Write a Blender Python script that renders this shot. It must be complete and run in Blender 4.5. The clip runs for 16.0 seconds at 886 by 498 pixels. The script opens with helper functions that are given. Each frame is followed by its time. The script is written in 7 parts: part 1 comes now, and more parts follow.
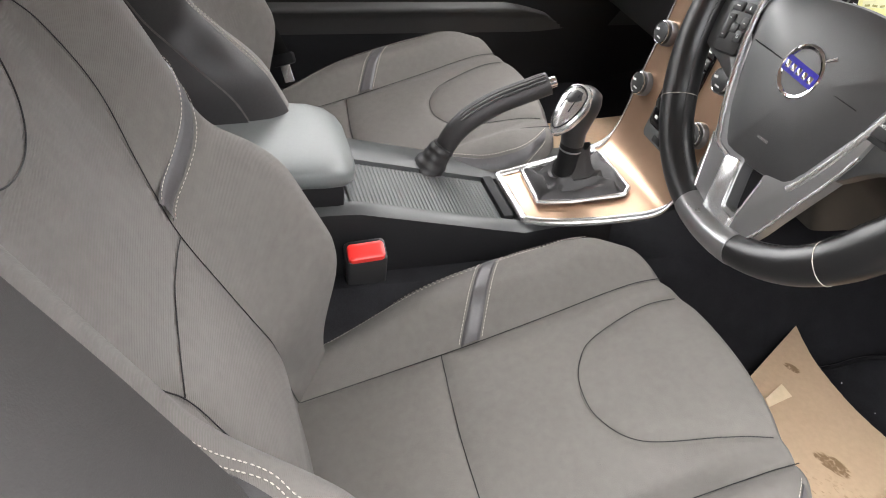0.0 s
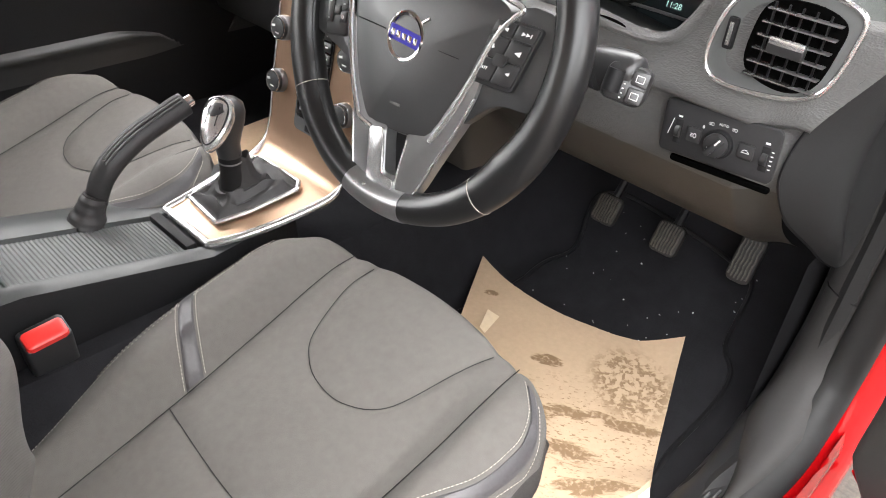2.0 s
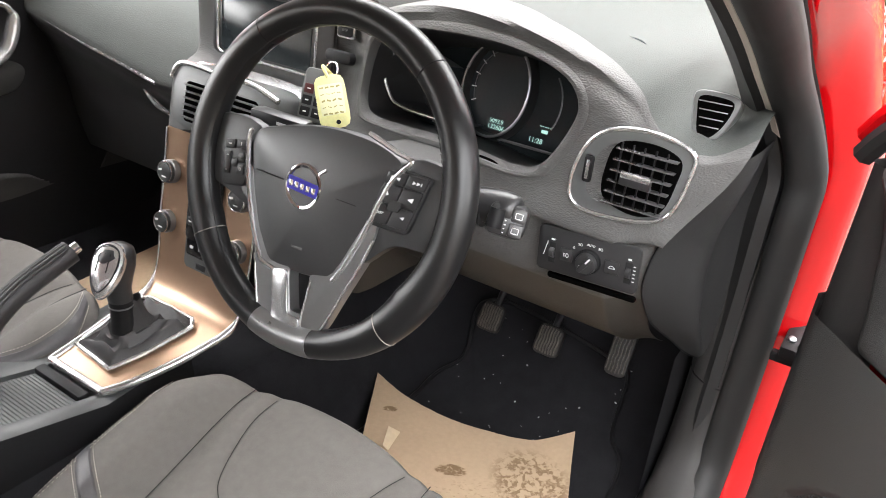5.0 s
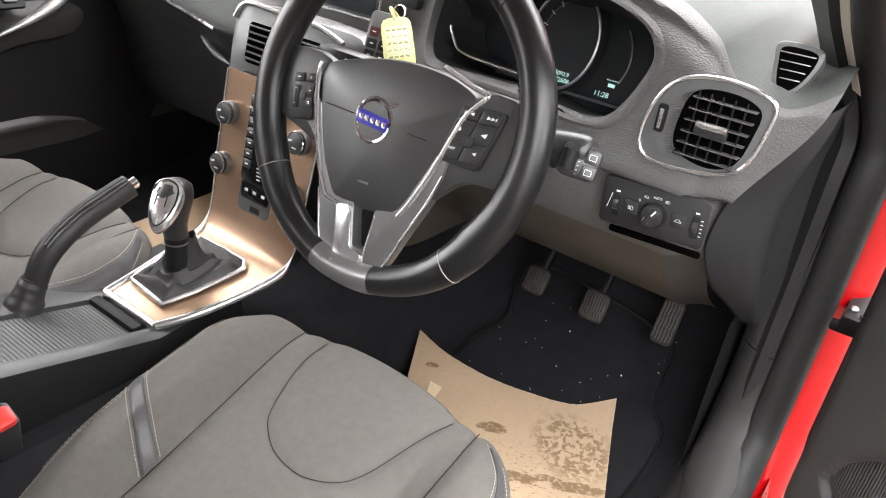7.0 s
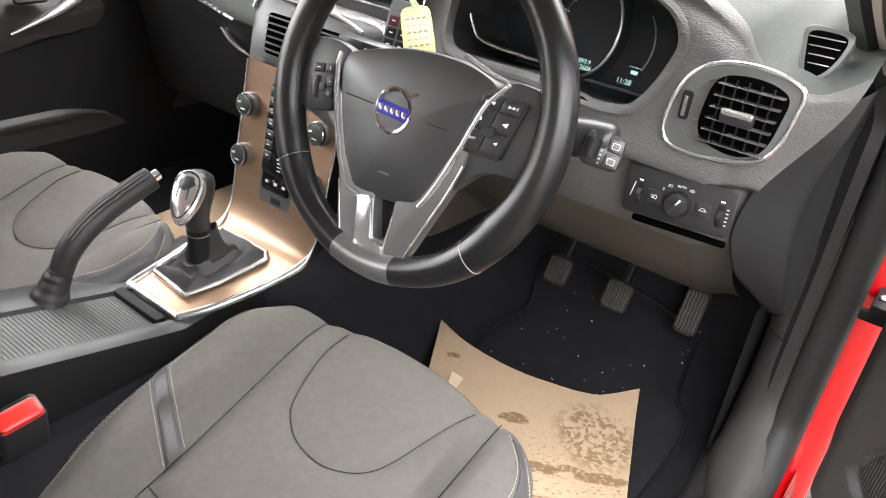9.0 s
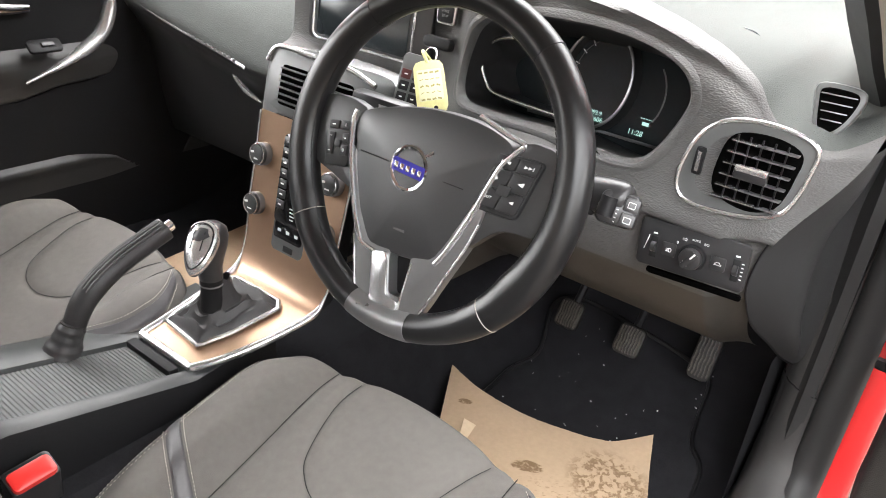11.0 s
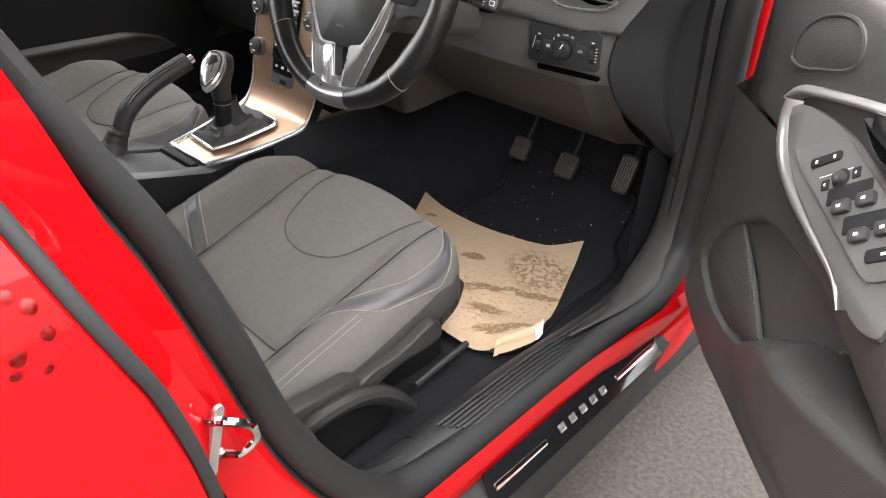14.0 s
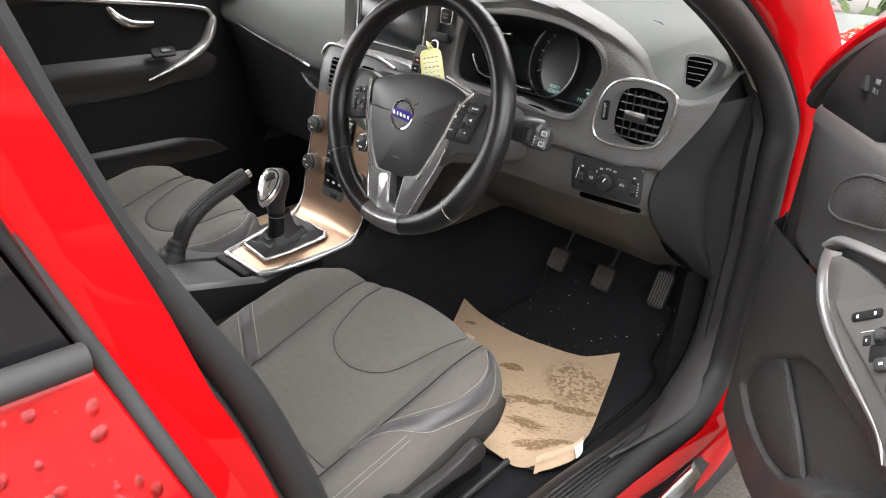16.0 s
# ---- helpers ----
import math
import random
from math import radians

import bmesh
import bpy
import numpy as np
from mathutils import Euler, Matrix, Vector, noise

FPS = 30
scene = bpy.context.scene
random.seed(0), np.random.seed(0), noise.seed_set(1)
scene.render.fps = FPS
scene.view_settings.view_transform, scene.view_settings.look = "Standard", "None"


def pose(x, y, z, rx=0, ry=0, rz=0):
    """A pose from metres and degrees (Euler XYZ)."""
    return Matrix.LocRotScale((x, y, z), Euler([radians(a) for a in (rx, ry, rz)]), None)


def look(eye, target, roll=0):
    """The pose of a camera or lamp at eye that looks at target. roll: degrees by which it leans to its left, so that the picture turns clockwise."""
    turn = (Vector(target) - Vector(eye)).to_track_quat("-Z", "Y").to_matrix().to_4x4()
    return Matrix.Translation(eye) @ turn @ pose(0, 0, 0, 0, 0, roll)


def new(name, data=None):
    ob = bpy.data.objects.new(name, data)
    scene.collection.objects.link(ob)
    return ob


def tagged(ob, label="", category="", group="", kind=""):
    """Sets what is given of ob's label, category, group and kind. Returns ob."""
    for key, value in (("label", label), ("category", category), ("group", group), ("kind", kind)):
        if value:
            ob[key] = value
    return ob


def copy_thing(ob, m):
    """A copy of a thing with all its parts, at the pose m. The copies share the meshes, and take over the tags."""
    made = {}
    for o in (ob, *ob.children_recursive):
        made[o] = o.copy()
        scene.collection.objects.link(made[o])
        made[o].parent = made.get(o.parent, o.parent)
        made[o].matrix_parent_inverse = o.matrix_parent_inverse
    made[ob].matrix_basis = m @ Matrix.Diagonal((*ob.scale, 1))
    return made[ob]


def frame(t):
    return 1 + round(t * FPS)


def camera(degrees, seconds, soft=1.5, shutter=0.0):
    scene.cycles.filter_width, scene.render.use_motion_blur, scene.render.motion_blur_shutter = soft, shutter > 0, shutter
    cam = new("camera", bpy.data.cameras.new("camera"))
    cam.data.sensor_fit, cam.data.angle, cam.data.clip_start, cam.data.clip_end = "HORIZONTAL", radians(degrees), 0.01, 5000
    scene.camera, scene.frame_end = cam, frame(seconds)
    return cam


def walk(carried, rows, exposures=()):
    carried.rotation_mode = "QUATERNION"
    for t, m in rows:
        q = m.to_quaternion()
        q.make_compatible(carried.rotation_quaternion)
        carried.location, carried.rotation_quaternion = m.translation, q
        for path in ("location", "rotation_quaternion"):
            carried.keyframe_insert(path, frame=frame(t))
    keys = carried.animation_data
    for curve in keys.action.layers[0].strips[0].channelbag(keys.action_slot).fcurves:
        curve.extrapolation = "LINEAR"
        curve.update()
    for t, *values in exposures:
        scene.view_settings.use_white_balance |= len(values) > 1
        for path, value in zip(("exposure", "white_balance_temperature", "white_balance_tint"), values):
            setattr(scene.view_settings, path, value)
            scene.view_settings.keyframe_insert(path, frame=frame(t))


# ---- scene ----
cam = camera(61.4, 16.0, soft=1.0)
EXPOSURES = [(0, 3.95), (0.5, 4.12), (1.5, 4.1), (3, 3.82), (5.5, 3.82), (9.5, 4.0), (12, 3.98), (13, 3.80), (13.5, 3.49), (14.5, 3.40), (16, 3.33)]
PATH = [
    (0, (0.894, -0.538, 1.174), (-0.578, 0.02, -0.06), 7.6),
    (0.5, (0.843, -0.488, 1.149), (-0.575, 0.165, -0.101), 9.0),
    (1, (0.783, -0.445, 1.157), (-0.636, 0.137, -0.126), 6.9),
    (1.5, (0.813, -0.441, 1.165), (-0.477, 0.421, -0.097), 4.6),
    (2, (0.909, -0.53, 1.179), (-0.17, 0.687, 0.016), 4.8),
    (2.5, (0.948, -0.559, 1.213), (-0.015, 0.84, 0.158), 5.3),
    (3, (0.934, -0.553, 1.246), (0.023, 0.937, 0.272), 2.5),
    (3.2, (0.923, -0.556, 1.249), (0.032, 0.963, 0.3), 2.2),
    (5.3, (0.897, -0.583, 1.233), (-0.029, 0.938, 0.322), 5.8),
    (5.5, (0.891, -0.586, 1.229), (-0.037, 0.931, 0.314), 5.9),
    (6, (0.884, -0.595, 1.221), (-0.056, 0.91, 0.299), 6.5),
    (6.5, (0.883, -0.595, 1.222), (-0.067, 0.895, 0.286), 7.1),
    (7, (0.879, -0.617, 1.186), (-0.08, 0.857, 0.232), 7.6),
    (7.5, (0.878, -0.616, 1.178), (-0.086, 0.844, 0.208), 7.8),
    (8, (0.874, -0.613, 1.18), (-0.095, 0.834, 0.197), 7.6),
    (8.5, (0.873, -0.611, 1.182), (-0.104, 0.826, 0.193), 7.2),
    (9, (0.875, -0.613, 1.185), (-0.116, 0.818, 0.2), 6.5),
    (9.5, (0.872, -0.611, 1.187), (-0.137, 0.815, 0.212), 6.0),
    (9.7, (0.867, -0.611, 1.19), (-0.149, 0.815, 0.224), 5.8),
    (11.8, (0.853, -0.613, 1.218), (-0.176, 0.842, 0.31), 6.0),
    (12, (0.887, -0.628, 1.21), (-0.141, 0.824, 0.296), 6.1),
    (12.5, (0.975, -0.654, 1.185), (-0.028, 0.793, 0.236), 6.7),
    (13, (1.158, -0.694, 1.164), (0.174, 0.737, 0.173), 7.2),
    (13.5, (1.296, -0.785, 1.139), (0.283, 0.594, 0.103), 7.0),
    (14, (1.27, -0.799, 1.154), (0.167, 0.505, 0.114), 3.6),
    (14.5, (1.262, -0.818, 1.224), (0.072, 0.502, 0.307), 3.1),
    (15, (1.258, -0.819, 1.246), (0.036, 0.508, 0.383), 4.0),
    (15.5, (1.245, -0.827, 1.251), (0.021, 0.496, 0.384), 3.9),
    (16, (1.241, -0.837, 1.244), (0.023, 0.491, 0.377), 3.8),
]
walk(cam, [(t, look(eye, target, roll)) for t, eye, target, roll in PATH], EXPOSURES)

# ---------------------------------------------------------------- daylight
world = bpy.data.worlds.new("overcast_sky")
scene.world = world
world.use_nodes = True
wn = world.node_tree
bg = wn.nodes["Background"]
sky = wn.nodes.new("ShaderNodeTexSky")
sky.sky_type, sky.sun_disc = "NISHITA", False
sky.sun_elevation, sky.sun_rotation = radians(80), radians(220)
sky.air_density, sky.dust_density, sky.ozone_density = 1.0, 2.5, 1.0
hsv = wn.nodes.new("ShaderNodeHueSaturation")
hsv.inputs["Saturation"].default_value = 0.12
wn.links.new(sky.outputs[0], hsv.inputs["Color"])
wn.links.new(hsv.outputs[0], bg.inputs[0])
bg.inputs[1].default_value = 0.15
sun = new("sun", bpy.data.lights.new("sun", "SUN"))
sun.data.energy, sun.data.angle, sun.data.color = 1.1, radians(140), (1.0, 0.945, 0.885)
sun.matrix_world = look((0, 0, 0), (0.24, 0.08, -0.96))


# ---------------------------------------------------------------- materials
def mat(name, color, rough=0.5, metal=0.0, vary=0.15, vscale=14.0, bump=0.0, bscale=400.0, coat=0.0, rvary=0.1,
        spec=0.5, weave=0.0, wscale=700.0, stain=0.0, sheen=0.0, voronoi=False, stretch=None):
    m = bpy.data.materials.new(name)
    m.use_nodes = True
    nt = m.node_tree
    b = nt.nodes["Principled BSDF"]
    co = nt.nodes.new("ShaderNodeTexCoord")
    n1 = nt.nodes.new("ShaderNodeTexNoise")
    n1.inputs["Scale"].default_value, n1.inputs["Detail"].default_value = vscale, 6
    nt.links.new(co.outputs["Object"], n1.inputs["Vector"])
    n2 = nt.nodes.new("ShaderNodeTexNoise")
    n2.inputs["Scale"].default_value, n2.inputs["Detail"].default_value = vscale * 17, 3
    nt.links.new(co.outputs["Object"], n2.inputs["Vector"])
    add = nt.nodes.new("ShaderNodeMath")
    add.operation = "ADD"
    nt.links.new(n1.outputs["Fac"], add.inputs[0])
    nt.links.new(n2.outputs["Fac"], add.inputs[1])
    ramp = nt.nodes.new("ShaderNodeMapRange")
    ramp.inputs["From Min"].default_value, ramp.inputs["From Max"].default_value = 0.6, 1.4
    ramp.inputs["To Min"].default_value, ramp.inputs["To Max"].default_value = 1 - vary, 1 + vary
    nt.links.new(add.outputs[0], ramp.inputs["Value"])
    mul = nt.nodes.new("ShaderNodeVectorMath")
    mul.operation = "SCALE"
    mul.inputs[0].default_value = color[:3]
    nt.links.new(ramp.outputs[0], mul.inputs["Scale"])
    last = mul.outputs[0]
    if stain:
        n3 = nt.nodes.new("ShaderNodeTexNoise")
        n3.inputs["Scale"].default_value, n3.inputs["Detail"].default_value = vscale * 2.3, 8
        nt.links.new(co.outputs["Object"], n3.inputs["Vector"])
        r3 = nt.nodes.new("ShaderNodeMapRange")
        r3.inputs["From Min"].default_value, r3.inputs["From Max"].default_value = 0.58, 0.72
        r3.inputs["To Max"].default_value = stain
        nt.links.new(n3.outputs["Fac"], r3.inputs["Value"])
        mx = nt.nodes.new("ShaderNodeMix")
        mx.data_type = "RGBA"
        mx.inputs["B"].default_value = (0.22, 0.19, 0.15, 1)
        nt.links.new(r3.outputs[0], mx.inputs["Factor"])
        nt.links.new(last, mx.inputs["A"])
        last = mx.outputs["Result"]
    nt.links.new(last, b.inputs["Base Color"])
    rr = nt.nodes.new("ShaderNodeMapRange")
    rr.inputs["To Min"].default_value, rr.inputs["To Max"].default_value = max(0.02, rough - rvary), min(1, rough + rvary)
    nt.links.new(n1.outputs["Fac"], rr.inputs["Value"])
    nt.links.new(rr.outputs[0], b.inputs["Roughness"])
    b.inputs["Metallic"].default_value = metal
    b.inputs["Specular IOR Level"].default_value = spec
    b.inputs["Coat Weight"].default_value = coat
    b.inputs["Coat Roughness"].default_value = 0.03
    b.inputs["Sheen Weight"].default_value = sheen
    b.inputs["Sheen Roughness"].default_value = 0.5
    height = None
    if bump:
        if voronoi:
            n4 = nt.nodes.new("ShaderNodeTexVoronoi")
            n4.inputs["Scale"].default_value = bscale
            height = n4.outputs["Distance"]
        else:
            n4 = nt.nodes.new("ShaderNodeTexNoise")
            n4.inputs["Scale"].default_value, n4.inputs["Detail"].default_value = bscale, 4
            height = n4.outputs["Fac"]
        if stretch:
            mp = nt.nodes.new("ShaderNodeMapping")
            mp.inputs["Scale"].default_value = stretch
            nt.links.new(co.outputs["Object"], mp.inputs["Vector"])
            nt.links.new(mp.outputs[0], n4.inputs["Vector"])
        else:
            nt.links.new(co.outputs["Object"], n4.inputs["Vector"])
    if weave:
        w1 = nt.nodes.new("ShaderNodeTexWave")
        w1.bands_direction = "Y"
        w1.inputs["Scale"].default_value, w1.inputs["Distortion"].default_value = wscale, 1.5
        w1.inputs["Detail"].default_value = 1
        nt.links.new(co.outputs["Object"], w1.inputs["Vector"])
        height = w1.outputs["Fac"]
        bump = weave
    if height is not None:
        bp = nt.nodes.new("ShaderNodeBump")
        bp.inputs["Strength"].default_value, bp.inputs["Distance"].default_value = bump, 0.001
        nt.links.new(height, bp.inputs["Height"])
        nt.links.new(bp.outputs[0], b.inputs["Normal"])
    return m


def glow(name, color, strength):
    m = bpy.data.materials.new(name)
    m.use_nodes = True
    b = m.node_tree.nodes["Principled BSDF"]
    b.inputs["Base Color"].default_value = (0.01, 0.01, 0.01, 1)
    b.inputs["Emission Color"].default_value = (*color, 1)
    b.inputs["Emission Strength"].default_value = strength
    return m


def glass(name, color=(1, 1, 1), rough=0.02):
    m = bpy.data.materials.new(name)
    m.use_nodes = True
    nt = m.node_tree
    nt.nodes.remove(nt.nodes["Principled BSDF"])
    clear, gloss, mix, fr = (nt.nodes.new("ShaderNode" + k) for k in ("BsdfTransparent", "BsdfGlossy", "MixShader", "Fresnel"))
    clear.inputs["Color"].default_value = (*color, 1)
    gloss.inputs["Roughness"].default_value = rough
    fr.inputs["IOR"].default_value = 1.45
    nt.links.new(fr.outputs[0], mix.inputs[0])
    nt.links.new(clear.outputs[0], mix.inputs[1])
    nt.links.new(gloss.outputs[0], mix.inputs[2])
    nt.links.new(mix.outputs[0], nt.nodes["Material Output"].inputs["Surface"])
    return m


FABRIC = mat("seat_fabric", (0.130, 0.121, 0.113), 0.88, vary=0.12, vscale=4, weave=0.28, wscale=220, spec=0.25, sheen=0.05)
FABRIC_B = mat("seat_insert_fabric", (0.122, 0.114, 0.106), 0.85, vary=0.11, vscale=5, bump=0.6, bscale=1000, spec=0.28, sheen=0.03)
SEAT_LEATHER = mat("seat_leather", (0.030, 0.0285, 0.029), 0.46, spec=0.4, vary=0.15, bump=0.25, bscale=900)
STITCH = mat("pale_thread", (0.42, 0.39, 0.34), 0.8, vary=0.2, vscale=60)
PLASTIC = mat("dash_plastic", (0.098, 0.097, 0.096), 0.60, vary=0.08, bump=0.65, bscale=520, spec=0.30, voronoi=True, stretch=(0.5, 1.0, 1.25))
PLASTIC_TOP = mat("dash_top_plastic", (0.070, 0.075, 0.072), 0.85, vary=0.08, bump=0.55, bscale=620, spec=0.12, voronoi=True)
PLASTIC_LOW = mat("lower_trim_plastic", (0.038, 0.034, 0.029), 0.5, vary=0.10, bump=0.35, bscale=600)
PLASTIC_SMOOTH = mat("smooth_plastic", (0.024, 0.024, 0.025), 0.33, vary=0.10, bump=0.06, bscale=900)
AIRBAG = mat("airbag_plastic", (0.026, 0.0265, 0.0275), 0.44, vary=0.08, bump=0.12, bscale=900, spec=0.7)
CONSOLE = mat("console_plastic", (0.036, 0.038, 0.038), 0.40, vary=0.10, bump=0.12, bscale=800)
TRAY = mat("tray_cover_plastic", (0.066, 0.070, 0.069), 0.50, vary=0.08, bump=0.10, bscale=800, spec=0.4)
ARMREST = mat("armrest_vinyl", (0.118, 0.127, 0.125), 0.45, vary=0.06, bump=0.12, bscale=900)
GREY_TRIM = mat("grey_satin_plastic", (0.10, 0.104, 0.104), 0.40, vary=0.06)
RUBBER = mat("rubber_seal", (0.011, 0.011, 0.0113), 0.62, vary=0.12, bump=0.15, bscale=500)
BLACK = mat("black_plastic", (0.008, 0.008, 0.009), 0.55, vary=0.2, spec=0.25)
# near-zero black that paints the shade of hollows onto flush plates
VOID = mat("hollow_shade_black", (0.002, 0.002, 0.002), 1.0, vary=0.2, spec=0.0)
DARK_TRIM = mat("dark_end_trim", (0.026, 0.026, 0.0265), 0.6, vary=0.1, bump=0.15, bscale=900, spec=0.22)
GLOSS_BLACK = mat("gloss_black", (0.006, 0.006, 0.007), 0.08, vary=0.1, rvary=0.02)
SEAT_BAND = mat("seat_band_leather", (0.066, 0.063, 0.066), 0.40, spec=0.5, vary=0.12, bump=0.2, bscale=900)
# leather-toned side, taken darker for the weaker light on upright faces
SEAT_SIDE = mat("seat_side_darkened", (0.048, 0.045, 0.043), 0.7, spec=0.3, vary=0.15, bump=0.3, bscale=1200)
PANEL = mat("switch_panel_plastic", (0.020, 0.020, 0.021), 0.42, vary=0.1, bump=0.06, bscale=900, spec=0.35)
SEAT_PLASTIC = mat("seat_cover_plastic", (0.028, 0.0275, 0.027), 0.5, vary=0.1, bump=0.15, bscale=900, spec=0.35)
CARPET = mat("carpet", (0.015, 0.015, 0.017), 0.95, vary=0.35, vscale=30, bump=0.9, bscale=900, spec=0.1)
WHEEL_LEATHER = mat("wheel_leather", (0.008, 0.008, 0.0085), 0.33, vary=0.15, bump=0.07, bscale=900, rvary=0.10)
CHROME = mat("chrome", (0.78, 0.78, 0.80), 0.08, 1.0, vary=0.05, rvary=0.03)
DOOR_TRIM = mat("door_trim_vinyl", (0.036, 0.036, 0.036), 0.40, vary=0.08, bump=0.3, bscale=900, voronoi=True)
# door trim plastic in a lighter tone, for light on upward faces
DECK = mat("deck_plastic_lit", (0.062, 0.061, 0.060), 0.42, vary=0.08, bump=0.15, bscale=900)
SATIN = mat("satin_silver", (0.60, 0.60, 0.60), 0.25, 0.85, vary=0.02, vscale=4, rvary=0.02)
GRIP_METAL = mat("brushed_grip_metal", (0.50, 0.505, 0.51), 0.30, 0.8, vary=0.04, vscale=6, rvary=0.05)
DARK_SATIN = mat("dark_satin_metal", (0.22, 0.22, 0.225), 0.30, 0.75, vary=0.02, vscale=4)
SPOKE = mat("satin_spoke_metal", (0.27, 0.27, 0.273), 0.30, 0.75, vary=0.03, vscale=6)
COPPER = mat("copper_satin", (0.47, 0.315, 0.215), 0.30, 0.75, vary=0.03, vscale=5, rvary=0.02)
RED = mat("red_paint", (0.38, 0.003, 0.005), 0.35, vary=0.03, vscale=3, coat=1.0, spec=0.0, rvary=0.03)
RED.node_tree.nodes["Principled BSDF"].inputs["Coat IOR"].default_value = 1.37
PAPER = mat("brown_paper", (0.46, 0.335, 0.223), 0.85, vary=0.08, vscale=7, bump=0.2, bscale=60)
PAPER_PALE = mat("pale_paper_back", (0.66, 0.53, 0.36), 0.85, vary=0.08, vscale=9, bump=0.2, bscale=60)
TAG = mat("yellow_tag", (0.80, 0.78, 0.36), 0.6, vary=0.1)
SLIP = mat("pale_paper_slip", (0.80, 0.79, 0.50), 0.7, vary=0.1)
INK = mat("dark_ink", (0.36, 0.33, 0.12), 0.7)
WHITE = mat("white_print", (0.75, 0.75, 0.75), 0.6, vary=0.05)
BUCKLE_RED = mat("red_button", (0.72, 0.03, 0.025), 0.4, vary=0.06)
DIM_RED = mat("faded_red_button", (0.06, 0.008, 0.008), 0.45, vary=0.06)
BLUE = mat("blue_enamel", (0.035, 0.03, 0.30), 0.3, vary=0.05)
HEADLINER = mat("beige_trim", (0.56, 0.52, 0.45), 0.8, vary=0.05, bump=0.2, bscale=900)
SCREEN = mat("dark_screen", (0.020, 0.025, 0.028), 0.16, vary=0.1, rvary=0.03)
DISPLAY = glow("display_digits", (0.55, 0.95, 0.85), 0.07)
TINT = mat("tinted_window", (0.006, 0.006, 0.007), 0.06, vary=0.1, rvary=0.02)
GLASS = glass("clear_glass")
# red tint stands in for the sky reflection the drops break up
WATER = glass("rain_water_reddened", (0.88, 0.56, 0.56))
RUBBER_PAD = mat("worn_pedal_rubber", (0.012, 0.011, 0.010), 0.7, vary=0.4, vscale=60, bump=0.3, bscale=300)
ASPHALT = mat("gravelly_asphalt", (0.044, 0.037, 0.030), 0.9, vary=0.95, vscale=95, bump=1.0, bscale=130, stain=0.0)
RIB = mat("worn_rubber_rib", (0.060, 0.052, 0.042), 0.32, vary=0.9, vscale=70, spec=0.8)
PERF = mat("ribbed_grille", (0.034, 0.034, 0.034), 0.5, vary=0.06, weave=0.9, wscale=90)
TRIM_GREY = mat("pillar_trim_plastic", (0.034, 0.0325, 0.032), 0.55, vary=0.08, bump=0.15, bscale=900, spec=0.3)
FAR_TRIM = mat("far_door_trim", (0.036, 0.0355, 0.035), 0.42, vary=0.08, bump=0.15, bscale=900, spec=0.35)
LEAF = mat("autumn_leaves", (0.30, 0.22, 0.05), 0.8, vary=0.5, vscale=8)
FOLIAGE = mat("hedge_leaves", (0.06, 0.09, 0.03), 0.7, vary=0.4, vscale=6)
STONE = mat("pale_stone", (0.34, 0.31, 0.27), 0.9, vary=0.25, vscale=10, bump=0.5, bscale=40)


# ---------------------------------------------------------------- building tools
def thing(name, at, label, category, group="", kind=""):
    ob = new(name)
    ob.empty_display_size = 0.05
    ob.location = at
    return tagged(ob, label, category, group, kind)


def root_place(ob):
    while ob.parent:
        ob = ob.parent
    return Vector(ob.location)


def part(name, bm, material, parent=None, label="", smooth=True):
    """Link a bmesh, given in world places, as one mesh under a thing or a part."""
    me = bpy.data.meshes.new(name)
    bmesh.ops.recalc_face_normals(bm, faces=bm.faces)
    if parent is not None:
        bmesh.ops.translate(bm, vec=-root_place(parent), verts=bm.verts)
    bm.to_mesh(me)
    bm.free()
    if smooth:
        me.shade_smooth()
        me.set_sharp_from_angle(angle=radians(38))
    me.materials.append(material)
    ob = new(name, me)
    if parent is not None:
        ob.parent = parent
    if label:
        ob["label"] = label
    return ob


def catmull(points, n=8, closed=False):
    """A smooth line through points of any dimension."""
    p = [np.array(q, float) for q in points]
    m = len(p)
    out = []
    for i in range(m if closed else m - 1):
        a = p[(i - 1) % m] if closed or i else p[0]
        b, c = p[i], p[(i + 1) % m]
        d = p[(i + 2) % m] if closed or i + 2 < m else p[-1]
        for k in range(n):
            t = k / n
            out.append(0.5 * (2 * b + (c - a) * t + (2 * a - 5 * b + 4 * c - d) * t * t + (3 * b - a - 3 * c + d) * t ** 3))
    if not closed:
        out.append(p[-1])
    return out


def grid(rows, close_u=False, close_v=False, caps=False, bm=None):
    """A skin over rows of points. close_u: each row is a ring; close_v: the last row joins the first."""
    bm = bm or bmesh.new()
    vs = [[bm.verts.new(tuple(float(c) for c in p)) for p in row] for row in rows]
    nv, nu = len(vs), len(vs[0])
    for i in range(nv if close_v else nv - 1):
        for j in range(nu if close_u else nu - 1):
            try:
                bm.faces.new((vs[i][j], vs[i][(j + 1) % nu], vs[(i + 1) % nv][(j + 1) % nu], vs[(i + 1) % nv][j]))
            except ValueError:
                pass
    if caps and close_u:
        bm.faces.new(vs[0])
        bm.faces.new(list(reversed(vs[-1])))
    return bm


